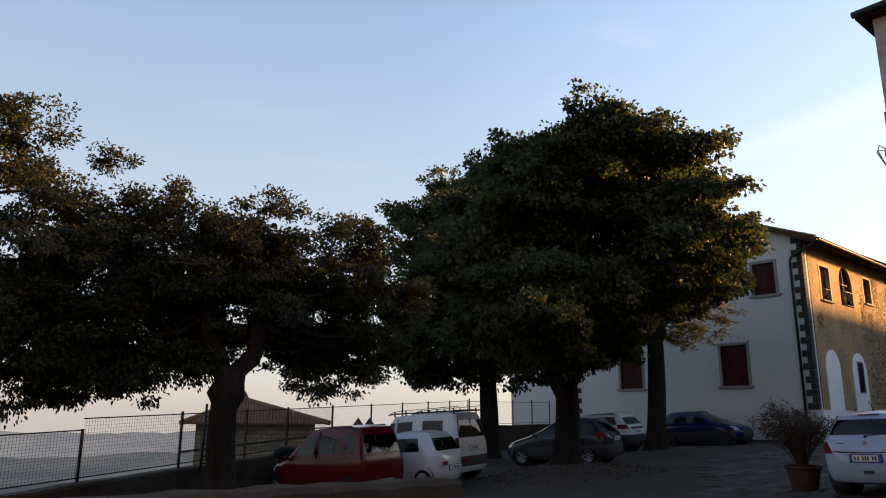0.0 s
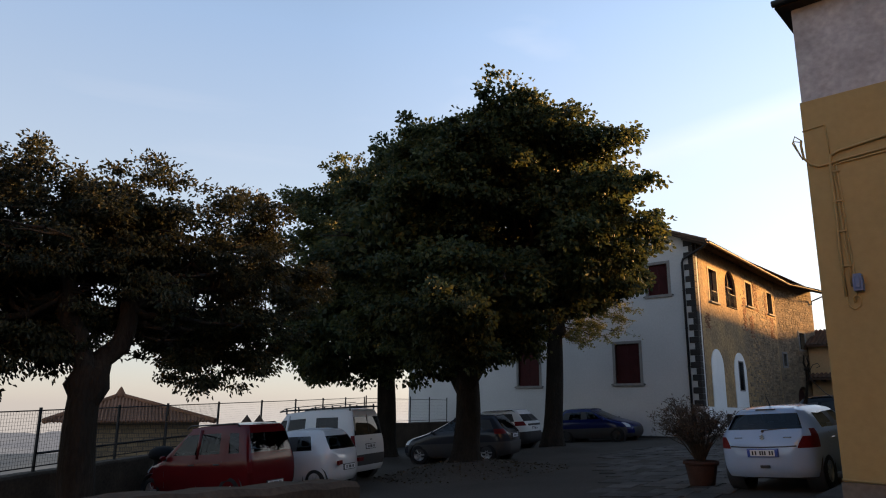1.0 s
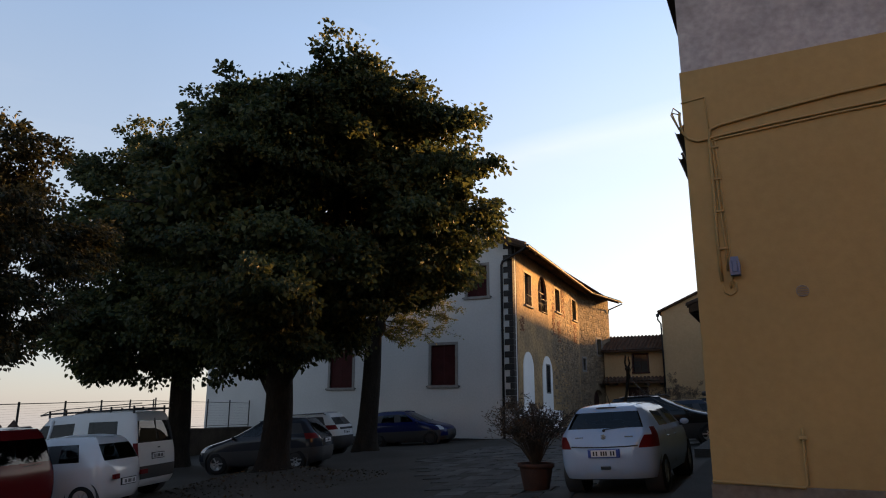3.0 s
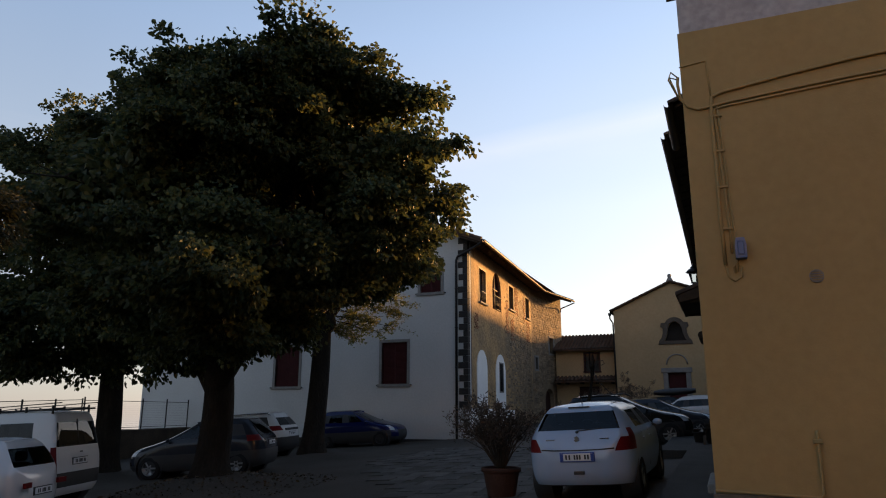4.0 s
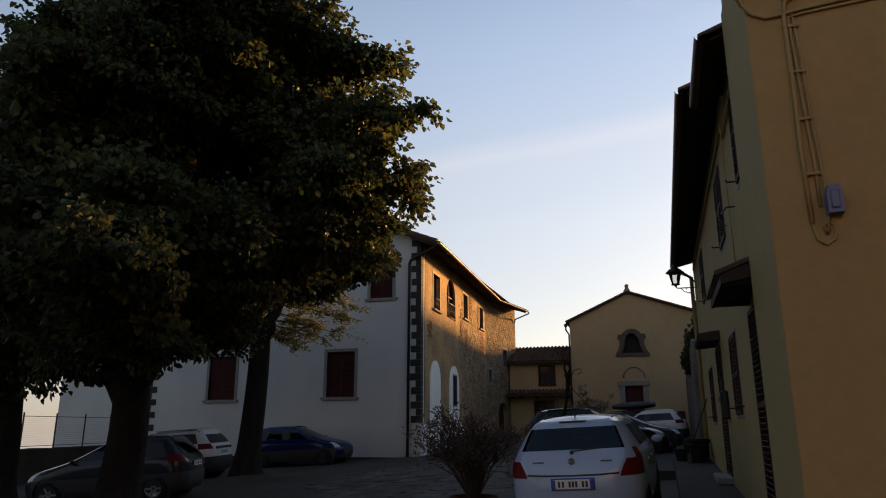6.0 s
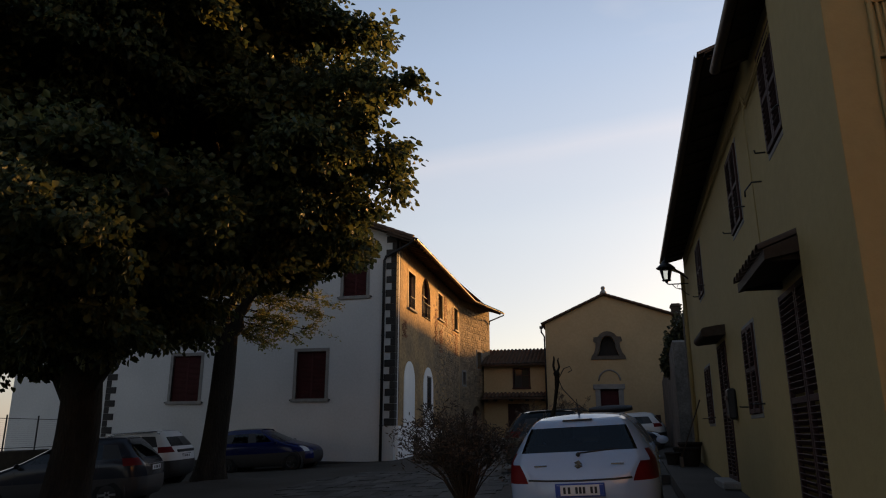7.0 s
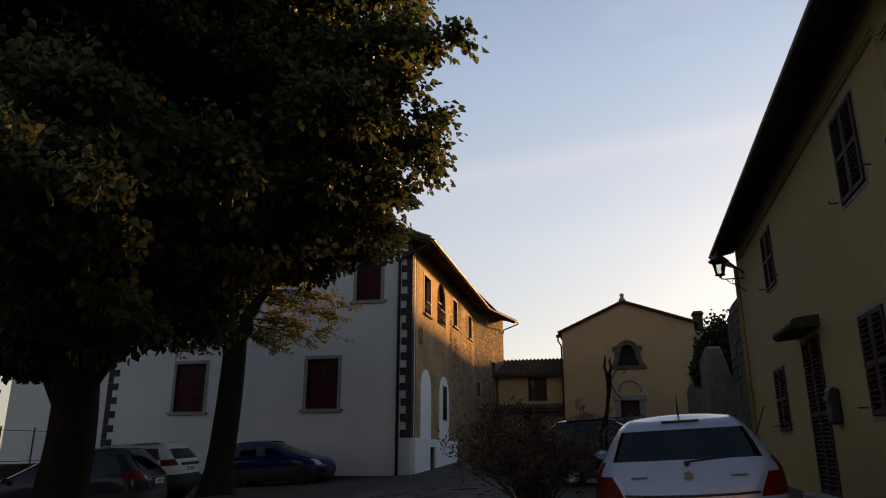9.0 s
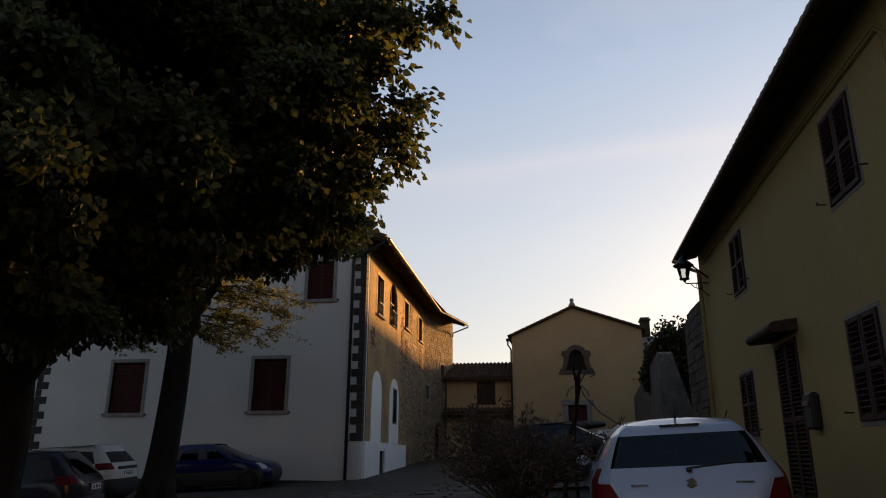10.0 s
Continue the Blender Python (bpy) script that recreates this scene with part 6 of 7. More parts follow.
def car(name, m, spec, colour, label, rim_material=None):
    """A car with a rounded body, panes, lamps, wheels and seats. Local x runs from the rear bumper (0) forwards, y to its left; placed by its middle."""
    rows = spec["rows"]
    L, W, H = spec["size"]
    c = thing(name, m @ Matrix.Translation((-L / 2, 0, 0)), label, spec.get("category", "car"), "parked cars")
    n = len(rows[0])
    regions = ["body", "rear_window", "windscreen", "tail_light", "reverse_light", "headlight", "sill_trim", "rear_bumper", "grille"] + ["%s_%d" % (q, i) for q in ("side_window", "pillar") for i in range(n)]

    def region(k, i):
        if k == 4:
            if i <= 2:
                return "rear_window"
            if i >= n - 5:
                return "windscreen"
            if i in spec["panes"]:
                return "side_window_%d" % i
            if i in spec.get("black", ()):
                return "pillar_%d" % i
        if (k, i) in spec["tail"]:
            return "tail_light"
        if (k, i) in spec.get("clear", ()):
            return "reverse_light"
        if (k, i) in ((2, n - 5),):
            return "headlight"
        if k == 1 and i >= n - 3:
            return "grille"
        if k == 0 or (k == 1 and 4 < i < n - 5 and spec.get("clad")):
            return "sill_trim" if spec.get("clad") else "body"
        if k == 1 and i <= 4 and spec.get("dark_bumper"):
            return "rear_bumper"
        return "body"

    verts, faces, kinds, seen = [], [], [], {}

    def vid(p):
        key = tuple(round(q, 4) for q in p)
        if key not in seen:
            seen[key] = len(verts)
            verts.append(p)
        return seen[key]

    for s in (1, -1):
        def face(pts, kind):
            ids = [vid((p[0], p[1] * s, p[2])) for p in pts]
            faces.append(tuple(ids if s > 0 else ids[::-1]))
            kinds.append(regions.index(kind))
        for k in range(6):
            for i in range(n - 1):
                face((rows[k][i], rows[k + 1][i], rows[k + 1][i + 1], rows[k][i + 1]), region(k, i))
        # the roof, in lines from the middle out to its edge
        t = rows[6]
        lines = [t[:5]]
        for i in range(5, n - 5):
            u, v, z = t[i]
            lines.append([(u, v * f, z + 0.035 * (1 - f * f)) for f in (0.0, 0.5, 0.8, 0.9)] + [t[i]])
        lines.append(t[n - 5:][::-1])
        for a, b in zip(lines, lines[1:]):
            for j in range(4):
                face((a[j], b[j], b[j + 1], a[j + 1])[::-1], "body")
    me = bpy.data.meshes.new("cage")
    me.from_pydata(verts, [], faces)
    me.polygons.foreach_set("material_index", kinds)
    for r in regions:
        me.materials.append(None)
    fine = finer(me, spec.get("levels", 2))
    split = {}
    co = [v.co.copy() for v in fine.vertices]
    for p in fine.polygons:
        kind = regions[p.material_index]
        side = "" if kind in ("body", "rear_window", "windscreen", "rear_bumper", "sill_trim", "grille") else ("L" if p.center.y > 0 else "R")
        split.setdefault((kind, side), []).append(tuple(p.vertices))
    bpy.data.meshes.remove(fine)
    looks = {"body": colour, "rear_window": M_CARGLASS, "windscreen": M_CARGLASS, "tail_light": M_REDLENS, "reverse_light": M_CLEARLENS, "headlight": M_CLEARLENS,
             "pillar": M_TRIM, "sill_trim": M_TRIM, "rear_bumper": M_TRIM, "grille": M_TRIM}
    words = {"tail_light": "red lens", "reverse_light": "clear lens", "headlight": "clear lens", "pillar": "black pillar", "rear_bumper": "black plastic bumper"}
    for (kind, side), fs in split.items():
        ids = {}
        for f in fs:
            for i in f:
                ids.setdefault(i, len(ids))
        nm = kind.rstrip("0123456789").rstrip("_")
        pm = bpy.data.meshes.new(nm)
        pm.from_pydata([co[i] for i in ids], [], [tuple(ids[i] for i in f) for f in fs])
        pm.polygons.foreach_set("use_smooth", [True] * len(fs))
        pm.update()
        part(nm, pm, spec["dark_glass"] if nm.endswith("window") and "dark_glass" in spec else looks.get(nm, M_SIDEGLASS), c, words.get(nm, ""))

    def half_width(u, k):
        pts = rows[k][4:n - 4]
        return interp([(p[0], p[1]) for p in pts], u) * 0.985

    # floor, seats and their headrests
    g = Geo().box(0.35, L - 0.5, -W / 2 + 0.14, W / 2 - 0.14, 0.2, 0.34)
    g.box(rows[4][n - 1][0] - 0.45, rows[4][n - 1][0] - 0.02, -W / 2 + 0.16, W / 2 - 0.16, 0.34, rows[4][n - 1][2] - 0.03, 0.04)
    part("underbody", g, M_TRIM, c)
    zs = rows[4][5][2]
    front, rear = L * 0.47, L * 0.22
    for u, v, w in ((front, 0.34, 0.24), (front, -0.34, 0.24), (rear, 0.0, W / 2 - 0.2)):
        g = Geo().prism([(u - 0.1, zs + 0.10), (u + 0.02, zs + 0.12), (u + 0.22, 0.55), (u + 0.62, 0.55), (u + 0.62, 0.34), (u, 0.34)], v - w, v + w, "y")
        for hv in ((v,) if w < 0.3 else (v - 0.34, v + 0.34)):
            g.box(u - 0.13, u - 0.02, hv - 0.13, hv + 0.13, zs + 0.14, zs + 0.32, 0.03)
        part("seat", g, M_SEAT, c)
    g = Geo().lathe([(0.165, -0.012), (0.18, 0.0), (0.165, 0.012)], 16, axis="x")
    part("steering_wheel", g, M_TRIM, c).matrix_basis = Matrix.Translation((front + 0.62, 0.34, zs - 0.03)) @ Matrix.Rotation(radians(25), 4, "Y")
    # wheels in their arches
    r = spec["wheel"]
    tyre, rim, hub = wheel_geo(r, 0.2)
    tyre_me, rim_me, hub_me = tyre.mesh("tyre"), rim.mesh("rim"), hub.mesh("brake_disc")
    for ax in spec["axles"]:
        for s in (1, -1):
            v = half_width(ax, 1) + 0.012
            g = Geo()
            R = r + 0.055
            g.lathe([(R + 0.02, -0.30), (R + 0.02, -0.012), (R + 0.008, 0.0), (R, -0.006), (R - 0.012, -0.10), (0.0, -0.11)], 36, axis="y")
            a = part("wheel_arch", g, M_TRIM, c, tidy=False)
            a.matrix_basis = Matrix.Translation((ax, s * v, r + 0.015)) @ (Matrix.Rotation(math.pi, 4, "Z") if s < 0 else Matrix.Identity(4))
            w_ = thing("wheel")
            w_.parent = c
            w_.matrix_basis = Matrix.Translation((ax, s * (v - 0.09), r)) @ Matrix.Rotation(0 if s < 0 else math.pi, 4, "Z")
            part("tyre", tyre_me, M_TYRE, w_)
            part("rim", rim_me, rim_material or M_RIM, w_)
            part("brake_disc", hub_me, M_TRIM, w_)
    # mirrors, handles, seams
    mu = spec["mirror"]
    zb = rows[4][9][2]
    for s in (1, -1):
        v = half_width(mu, 3)
        g = Geo().lathe([(0.0, 0.09), (0.055, 0.075), (0.085, 0.03), (0.09, -0.03), (0.075, -0.045), (0.0, -0.05)], 14, axis="x")
        mi = part("mirror", g, colour, c)
        mi.matrix_basis = Matrix.Translation((mu, s * (v + 0.085), zb + 0.05)) @ Matrix.Diagonal((0.5, 0.92, 0.62, 1))
        part("mirror_arm", Geo().box(mu - 0.02, mu + 0.03, s * (v - 0.08), s * (v + 0.06), zb - 0.02, zb + 0.03, 0.01), M_TRIM, c)
    for a, b in spec["doors"]:
        for s in (1, -1):
            w0 = half_width(a + 0.14, 3)
            part("door_handle", Geo().box(a + 0.05, a + 0.23, s * w0, s * (w0 + 0.03), zb - 0.14, zb - 0.11, 0.008), M_TRIM if spec.get("dark_handles") else colour, c)
    for u in sorted({x for d in spec["doors"] for x in d}):
        for s in (1, -1):
            pts = [(u, s * (half_width(u, k) + 0.004), interp([(q[0], q[2]) for q in rows[k][4:n - 4]], u)) for k in (4, 3, 2, 1)]
            part("door_seam", Geo().tube(pts, 0.005, 4, False), M_TRIM, c, tidy=False)
    for u0, u1 in spec.get("posts", ()):
        for s in (1, -1):
            ends = [(u, s * (interp([(q[0], q[1]) for q in rows[k][4:n - 4]], u) - 0.012), interp([(q[0], q[2]) for q in rows[k][4:n - 4]], u)) for u, k in ((u0, 4), (u1, 5))]
            part("pillar", Geo().tube(ends, 0.042, 8), colour, c)
    # plate on the rear, its writing as bars
    pz, pu, pw = spec["plate"]
    plate = part("number_plate", Geo().box(pu - 0.012, pu, -pw / 2, pw / 2, pz - 0.055, pz + 0.055, 0.004), M_PLATE, c, "white plate")
    for s in (1, -1) if spec.get("blue_frame") else ():
        part("plate_band", Geo().box(pu - 0.016, pu - 0.001, s * (pw / 2 - 0.04), s * pw / 2, pz - 0.053, pz + 0.053), M_PLATEBLUE, plate)
    part("plate_frame", Geo().box(pu - 0.006, pu + 0.03, -pw / 2 - 0.015, pw / 2 + 0.015, pz - 0.07, pz + 0.07, 0.004), M_PLATEBLUE if spec.get("blue_frame") else M_TRIM, plate)
    for v in (0.165, 0.115, 0.035, -0.005, -0.045, -0.125, -0.17):
        part("plate_bar", Geo().box(pu - 0.016, pu - 0.001, v - 0.013, v + 0.013, pz - 0.034, pz + 0.034), M_TRIM, plate)
    return c


def ground_pose(x, y, heading, dz=0.0):
    """A pose that stands on the sloping yard."""
    h = radians(heading)
    f = Vector((math.cos(h), math.sin(h), 0))
    f.z = 0.0337 * f.x - 0.0545 * f.y
    up = Vector((-0.0337, 0.0545, 1)).normalized()
    f.normalize()
    left = up.cross(f)
    z = -0.2 + 0.0337 * x - 0.0545 * y + dz
    return Matrix(((f.x, left.x, up.x, x), (f.y, left.y, up.y, y), (f.z, left.z, up.z, z), (0, 0, 0, 1)))


HATCH = dict(size=(3.85, 1.69, 1.46), rows=body_shape(3.85, 1.70, 1.42, bumper=0.76, shoulder=0.95, belt=0.99, glass=1.365, rake=(0.11, 0.14, 0.41, 0.50), back_w=(0.93, 0.915, 0.875), tumble=0.235, lamp=(0.60, 0.80), pane=(0.77, 0.88), corner=0.14, under=0.24,
             cols=(0.44, 0.70, 1.66, 1.74, 2.66), top=(0.66, 0.84, 1.60, 1.68, 2.12)),
             wheel=0.3, axles=(0.72, 3.13), mirror=2.52, panes=(6, 8), black=(7, 9, ), tail=((2, 3), (2, 4), (3, 4)), doors=[(1.0, 1.7), (1.7, 2.75)],
             plate=(0.655, -0.005, 0.5), blue_frame=True, levels=3, dark_glass=M_CARGLASS)
MICRO = dict(size=(3.5, 1.62, 1.66), rows=body_shape(3.5, 1.62, 1.68, bumper=0.64, shoulder=0.90, belt=0.97, glass=1.55, rake=(0.03, 0.05, 0.17, 0.27), cowl=2.85, screen=2.02, hood=0.88, cols=(0.30, 0.66, 0.78, 1.54, 2.52),
             top=(0.42, 0.70, 0.82, 1.50, 1.90), tumble=0.12, lamp=(0.84, 0.86), pane=(0.83, 0.87), corner=0.06, inset=0.07, back_w=(0.96, 0.96, 0.95)),
             wheel=0.29, axles=(0.6, 2.94), mirror=2.48, panes=(5, 7, 8), posts=((1.54, 1.50),), tail=((2, 3),), doors=[(0.8, 1.54), (1.54, 2.52)], plate=(0.36, -0.01, 0.5), dark_handles=True)
SMALL = dict(size=(3.32, 1.51, 1.42), rows=body_shape(3.32, 1.51, 1.44, bumper=0.60, shoulder=0.83, belt=0.89, glass=1.33, rake=(0.04, 0.10, 0.32, 0.46), cowl=2.5, screen=1.92, hood=0.74, cols=(0.34, 0.55, 1.14, 1.24, 2.30),
             top=(0.55, 0.70, 1.14, 1.22, 1.78), tumble=0.17, lamp=(0.52, 0.60), pane=(0.86, 0.92), corner=0.12, back_w=(0.95, 0.94, 0.93)),
             wheel=0.265, axles=(0.55, 2.75), mirror=2.15, panes=(6, 8), black=(7, ), tail=(), doors=[(1.18, 2.3)], plate=(0.52, -0.005, 0.5))
VAN = dict(size=(4.14, 1.72, 1.82), rows=body_shape(4.14, 1.72, 1.84, bumper=0.62, shoulder=0.97, belt=1.03, glass=1.70, rake=(0.02, 0.04, 0.12, 0.22), cowl=3.28, screen=2.42, hood=0.93, cols=(0.42, 1.40, 1.52, 2.24, 3.0),
             top=(0.48, 1.38, 1.50, 2.14, 2.32), tumble=0.13, lamp=(0.86, 0.88), pane=(0.86, 0.90), corner=0.06, inset=0.06, back_w=(0.97, 0.97, 0.96)), category="van",
             wheel=0.31, axles=(0.62, 3.32), mirror=2.95, panes=(5, 7, 8), posts=((2.24, 2.14),), dark_glass=M_DARKGLASS, tail=((2, 3), (3, 3),), doors=[(1.45, 2.25), (2.25, 3.1)], plate=(0.83, 0.01, 0.5), dark_bumper=True, dark_handles=True)
CROSS = dict(size=(4.16, 1.74, 1.55), rows=body_shape(4.16, 1.74, 1.57, bumper=0.68, shoulder=0.96, belt=1.04, glass=1.42, rake=(0.05, 0.12, 0.42, 0.56), cowl=3.1, screen=2.28, hood=0.86, cols=(0.45, 0.85, 1.74, 1.82, 2.82),
             top=(0.70, 0.95, 1.66, 1.74, 2.10), tumble=0.24, lamp=(0.66, 0.72), pane=(0.76, 0.82), corner=0.15, under=0.24),
             wheel=0.33, axles=(0.80, 3.34), mirror=2.75, panes=(6, 8), black=(5, 7, ), tail=((3, 3), (3, 4),), doors=[(1.0, 1.8), (1.8, 2.85)], plate=(0.84, 0.03, 0.5), clad=True, dark_bumper=True)
SUV = dict(CROSS, size=(4.45, 1.84, 1.63), rows=body_shape(4.45, 1.84, 1.65, bumper=0.74, shoulder=1.0, belt=1.1, glass=1.48, rake=(0.05, 0.11, 0.42, 0.58), cowl=3.25, screen=2.42, hood=0.94, cols=(0.5, 0.95, 1.92, 2.0, 3.0),
           top=(0.75, 1.05, 1.85, 1.93, 2.25), tumble=0.24, lamp=(0.6, 0.66), pane=(0.76, 0.82), corner=0.15, under=0.27), wheel=0.35, axles=(0.85, 3.53), mirror=2.9, doors=[(1.1, 2.0), (2.0, 3.0)], plate=(0.84, 0.03, 0.5))

P_WHITE = paint("pearl_white_paint", (0.34, 0.425, 0.56), 0.1)
P_WHITE2 = paint("plain_white_paint", (0.6, 0.6, 0.6), 0.0, 0.25)
P_SILVER = paint("silver_paint", (0.6, 0.6, 0.61), 0.1)
P_RED = paint("dark_red_paint", (0.10, 0.006, 0.008), 0.0)
P_GREY = paint("blue_grey_paint", (0.024, 0.027, 0.036), 0.05)
P_BLUE = paint("deep_blue_paint", (0.005, 0.010, 0.065), 0.0)
P_BLACK = paint("black_paint", (0.009, 0.010, 0.012), 0.0)

hatch = car("hatchback", ground_pose(16.1, 4.90, -2, 0.03), HATCH, P_WHITE, "pearl white small hatchback parked beside the street house")
micro = car("microvan", ground_pose(10.2, 16.2, 104, 0.02) @ Matrix.Diagonal((1.05, 1.0, 1.0, 1)), MICRO, P_RED, "dark red tall microvan with roof rails")
small = car("small_car", ground_pose(12.15, 15.85, 110, 0.03), SMALL, P_SILVER, "silver three-door small car")
van = car("van", ground_pose(13.95, 17.6, 108, 0.06) @ Matrix.Diagonal((1.03, 1.03, 1.03, 1)), VAN, P_WHITE2, "white van with a black roof rack")
cross = car("crossover", ground_pose(20.4, 17.25, 107, -0.02), CROSS, P_GREY, "dark blue-grey crossover parked behind the big tree")
suv = car("suv", ground_pose(26.0, 20.3, 98, 0.02), SUV, P_WHITE2, "white suv with black roof parked near the villa")
blue = car("blue_hatchback", ground_pose(31.2, 17.9, -86, -0.05), CROSS, P_BLUE, "deep blue hatchback parked along the white villa", M_TRIM)
dark2 = car("black_estate", ground_pose(26.3, 5.85, -80, -0.05), CROSS, P_BLACK, "black car parked across the street")
dark3 = car("dark_estate", ground_pose(33.6, 5.3, -80, -0.33), CROSS, P_GREY, "dark grey car parked across the street")
white4 = car("white_crossover", ground_pose(41.0, 4.87, 84, -0.42), CROSS, P_WHITE2, "white crossover parked near the church")
dark5 = car("dark_car", ground_pose(44.0, 5.3, -88, -0.42), CROSS, P_BLACK, "dark car with a roof box")

# rear details of the white hatchback
part("brake_light", Geo().box(0.43, 0.49, -0.17, 0.17, 1.372, 1.39, 0.004), M_TRIM, hatch)
part("rear_wiper", Geo().tube([(0.15, 0.0, 1.02), (0.165, -0.02, 1.03), (0.20, -0.40, 1.055)], 0.009, 5), M_TRIM, hatch)
part("wiper_boss", Geo().lathe([(0.0, -0.03), (0.022, -0.025), (0.025, 0.02)], 10, (0.15, 0, 1.015), "x"), M_TRIM, hatch)
part("badge", Geo().prism([(-0.045, 0.0), (-0.01, 0.045), (0.045, 0.02), (0.015, 0.0), (0.045, -0.015), (0.01, -0.05), (-0.045, -0.02), (-0.015, 0.0)], 0.06, 0.08, "x"), M_CHROME, hatch, "small chrome badge").matrix_basis = Matrix.Translation((0.01, 0, 0.915))
for v in (0.42, -0.42):
    part("badge", Geo().box(0.085, 0.125, v - 0.07, v + 0.07, 0.90, 0.918, 0.003), M_CHROME, hatch, "chrome badge bar")
part("aerial", Geo().tube([(0.72, 0.0, 1.44), (0.66, 0, 1.53), (0.58, 0, 1.62)], [0.012, 0.006, 0.004], 6), M_TRIM, hatch)
part("tow_cover", Geo().box(-0.012, 0.04, -0.09, 0.07, 0.40, 0.45, 0.005), M_TRIM, hatch)
part("tailgate_seam", Geo().tube([(0.06, -0.56, 0.765), (0.035, -0.36, 0.755), (0.02, 0, 0.75), (0.035, 0.36, 0.755), (0.06, 0.56, 0.765)], 0.011, 6), M_TRIM, hatch)
for s in (1, -1):
    part("tail_light", Geo().prism([(0.0, -0.045), (0.0, 0.045), (0.05, 0.045), (0.05, -0.045)], s * 0.40, s * 0.62, "y"), M_REDLENS, small, "red lens").matrix_basis = Matrix.Translation((0.0, 0, 0.64)) @ Matrix.Rotation(radians(6 * s), 4, "Z")

# roof rails of the red microvan, roof rack of the van, roof bars of the white suv
for s in (1, -1):
    part("roof_rail", Geo().tube([(0.45, s * 0.62, 1.63), (0.52, s * 0.62, 1.69), (1.9, s * 0.62, 1.69), (2.0, s * 0.62, 1.62)], 0.018, 7), M_TRIM, micro)
    part("roof_rail", Geo().tube([(0.6, s * 0.66, 1.54), (0.75, s * 0.66, 1.60), (2.2, s * 0.66, 1.61), (2.4, s * 0.66, 1.54)], 0.016, 7), M_CHROME, suv)
for s in (1, -1):
    part("roof_rail", Geo().tube([(0.75, s * 0.52, 1.50), (0.85, s * 0.53, 1.57), (2.2, s * 0.53, 1.58), (2.35, s * 0.52, 1.50)], 0.018, 7), M_TRIM, dark2)
part("rear_wiper", Geo().tube([(0.07, 0.1, 0.97), (0.06, 0.0, 1.0), (0.07, -0.4, 1.02)], 0.009, 5), M_TRIM, micro)
for s in (1, -1):
    part("rack_rail", Geo().tube([(0.1, s * 0.62, 1.87), (2.3, s * 0.62, 1.88), (2.55, s * 0.6, 1.86)], 0.022, 6), M_TRIM, van)
    part("rack_rail", Geo().tube([(0.05, s * 0.66, 1.99), (2.0, s * 0.66, 1.96), (2.35, s * 0.63, 1.93), (2.55, s * 0.6, 1.86)], 0.010, 6), M_TRIM, van)
for u in (0.25, 0.8, 1.35, 1.9, 2.3):
    part("rack_bar", Geo().tube([(u, -0.64, 1.89), (u, 0.64, 1.89)], 0.012, 6), M_TRIM, van)
    for s in (1, -1):
        part("rack_foot", Geo().box(u - 0.015, u + 0.015, s * 0.61, s * 0.66, 1.78, 1.95, 0.006), M_TRIM, van)
part("door_split", Geo().tube([(0.05, 0, 0.66), (0.055, 0, 1.05), (0.12, 0, 1.66)], 0.012, 5), M_TRIM, van)
part("handle", Geo().box(0.03, 0.07, -0.12, 0.0, 0.98, 1.02, 0.008), M_TRIM, van)
part("tail_band", Geo().box(0.045, 0.1, -0.52, 0.52, 0.96, 1.045, 0.01), M_TRIM, suv, "gloss black band between the tail lights")
part("tailgate_trim", Geo().box(0.045, 0.09, -0.5, 0.5, 0.915, 0.94, 0.006), M_CHROME, cross)
part("roof_panel", Geo().box(0.75, 2.2, -0.62, 0.62, 1.605, 1.64, 0.015), M_TRIM, suv, "black roof panel")
rb = thing("roof_box", ground_pose(44.0, 5.3, -88, -0.42) @ Matrix.Translation((0, 0, 1.62)), "long black roof box on a parked car", "roof box")
g = Geo()
rows = []
for i in range(9):
    f = i / 8
    s = math.sin(math.pi * (0.06 + 0.88 * f)) ** 0.35
    rows.append([(-1.1 + 2.2 * f, math.cos(a) * 0.42 * s, 0.2 + math.sin(a) * 0.2 * s) for a in [2 * math.pi * k / 16 for k in range(16)]])
g.grid(rows, True, True)
g.add(rows[0], [tuple(range(16))])
g.add(rows[-1], [tuple(range(16))])
part("shell", g, M_TRIM, rb)


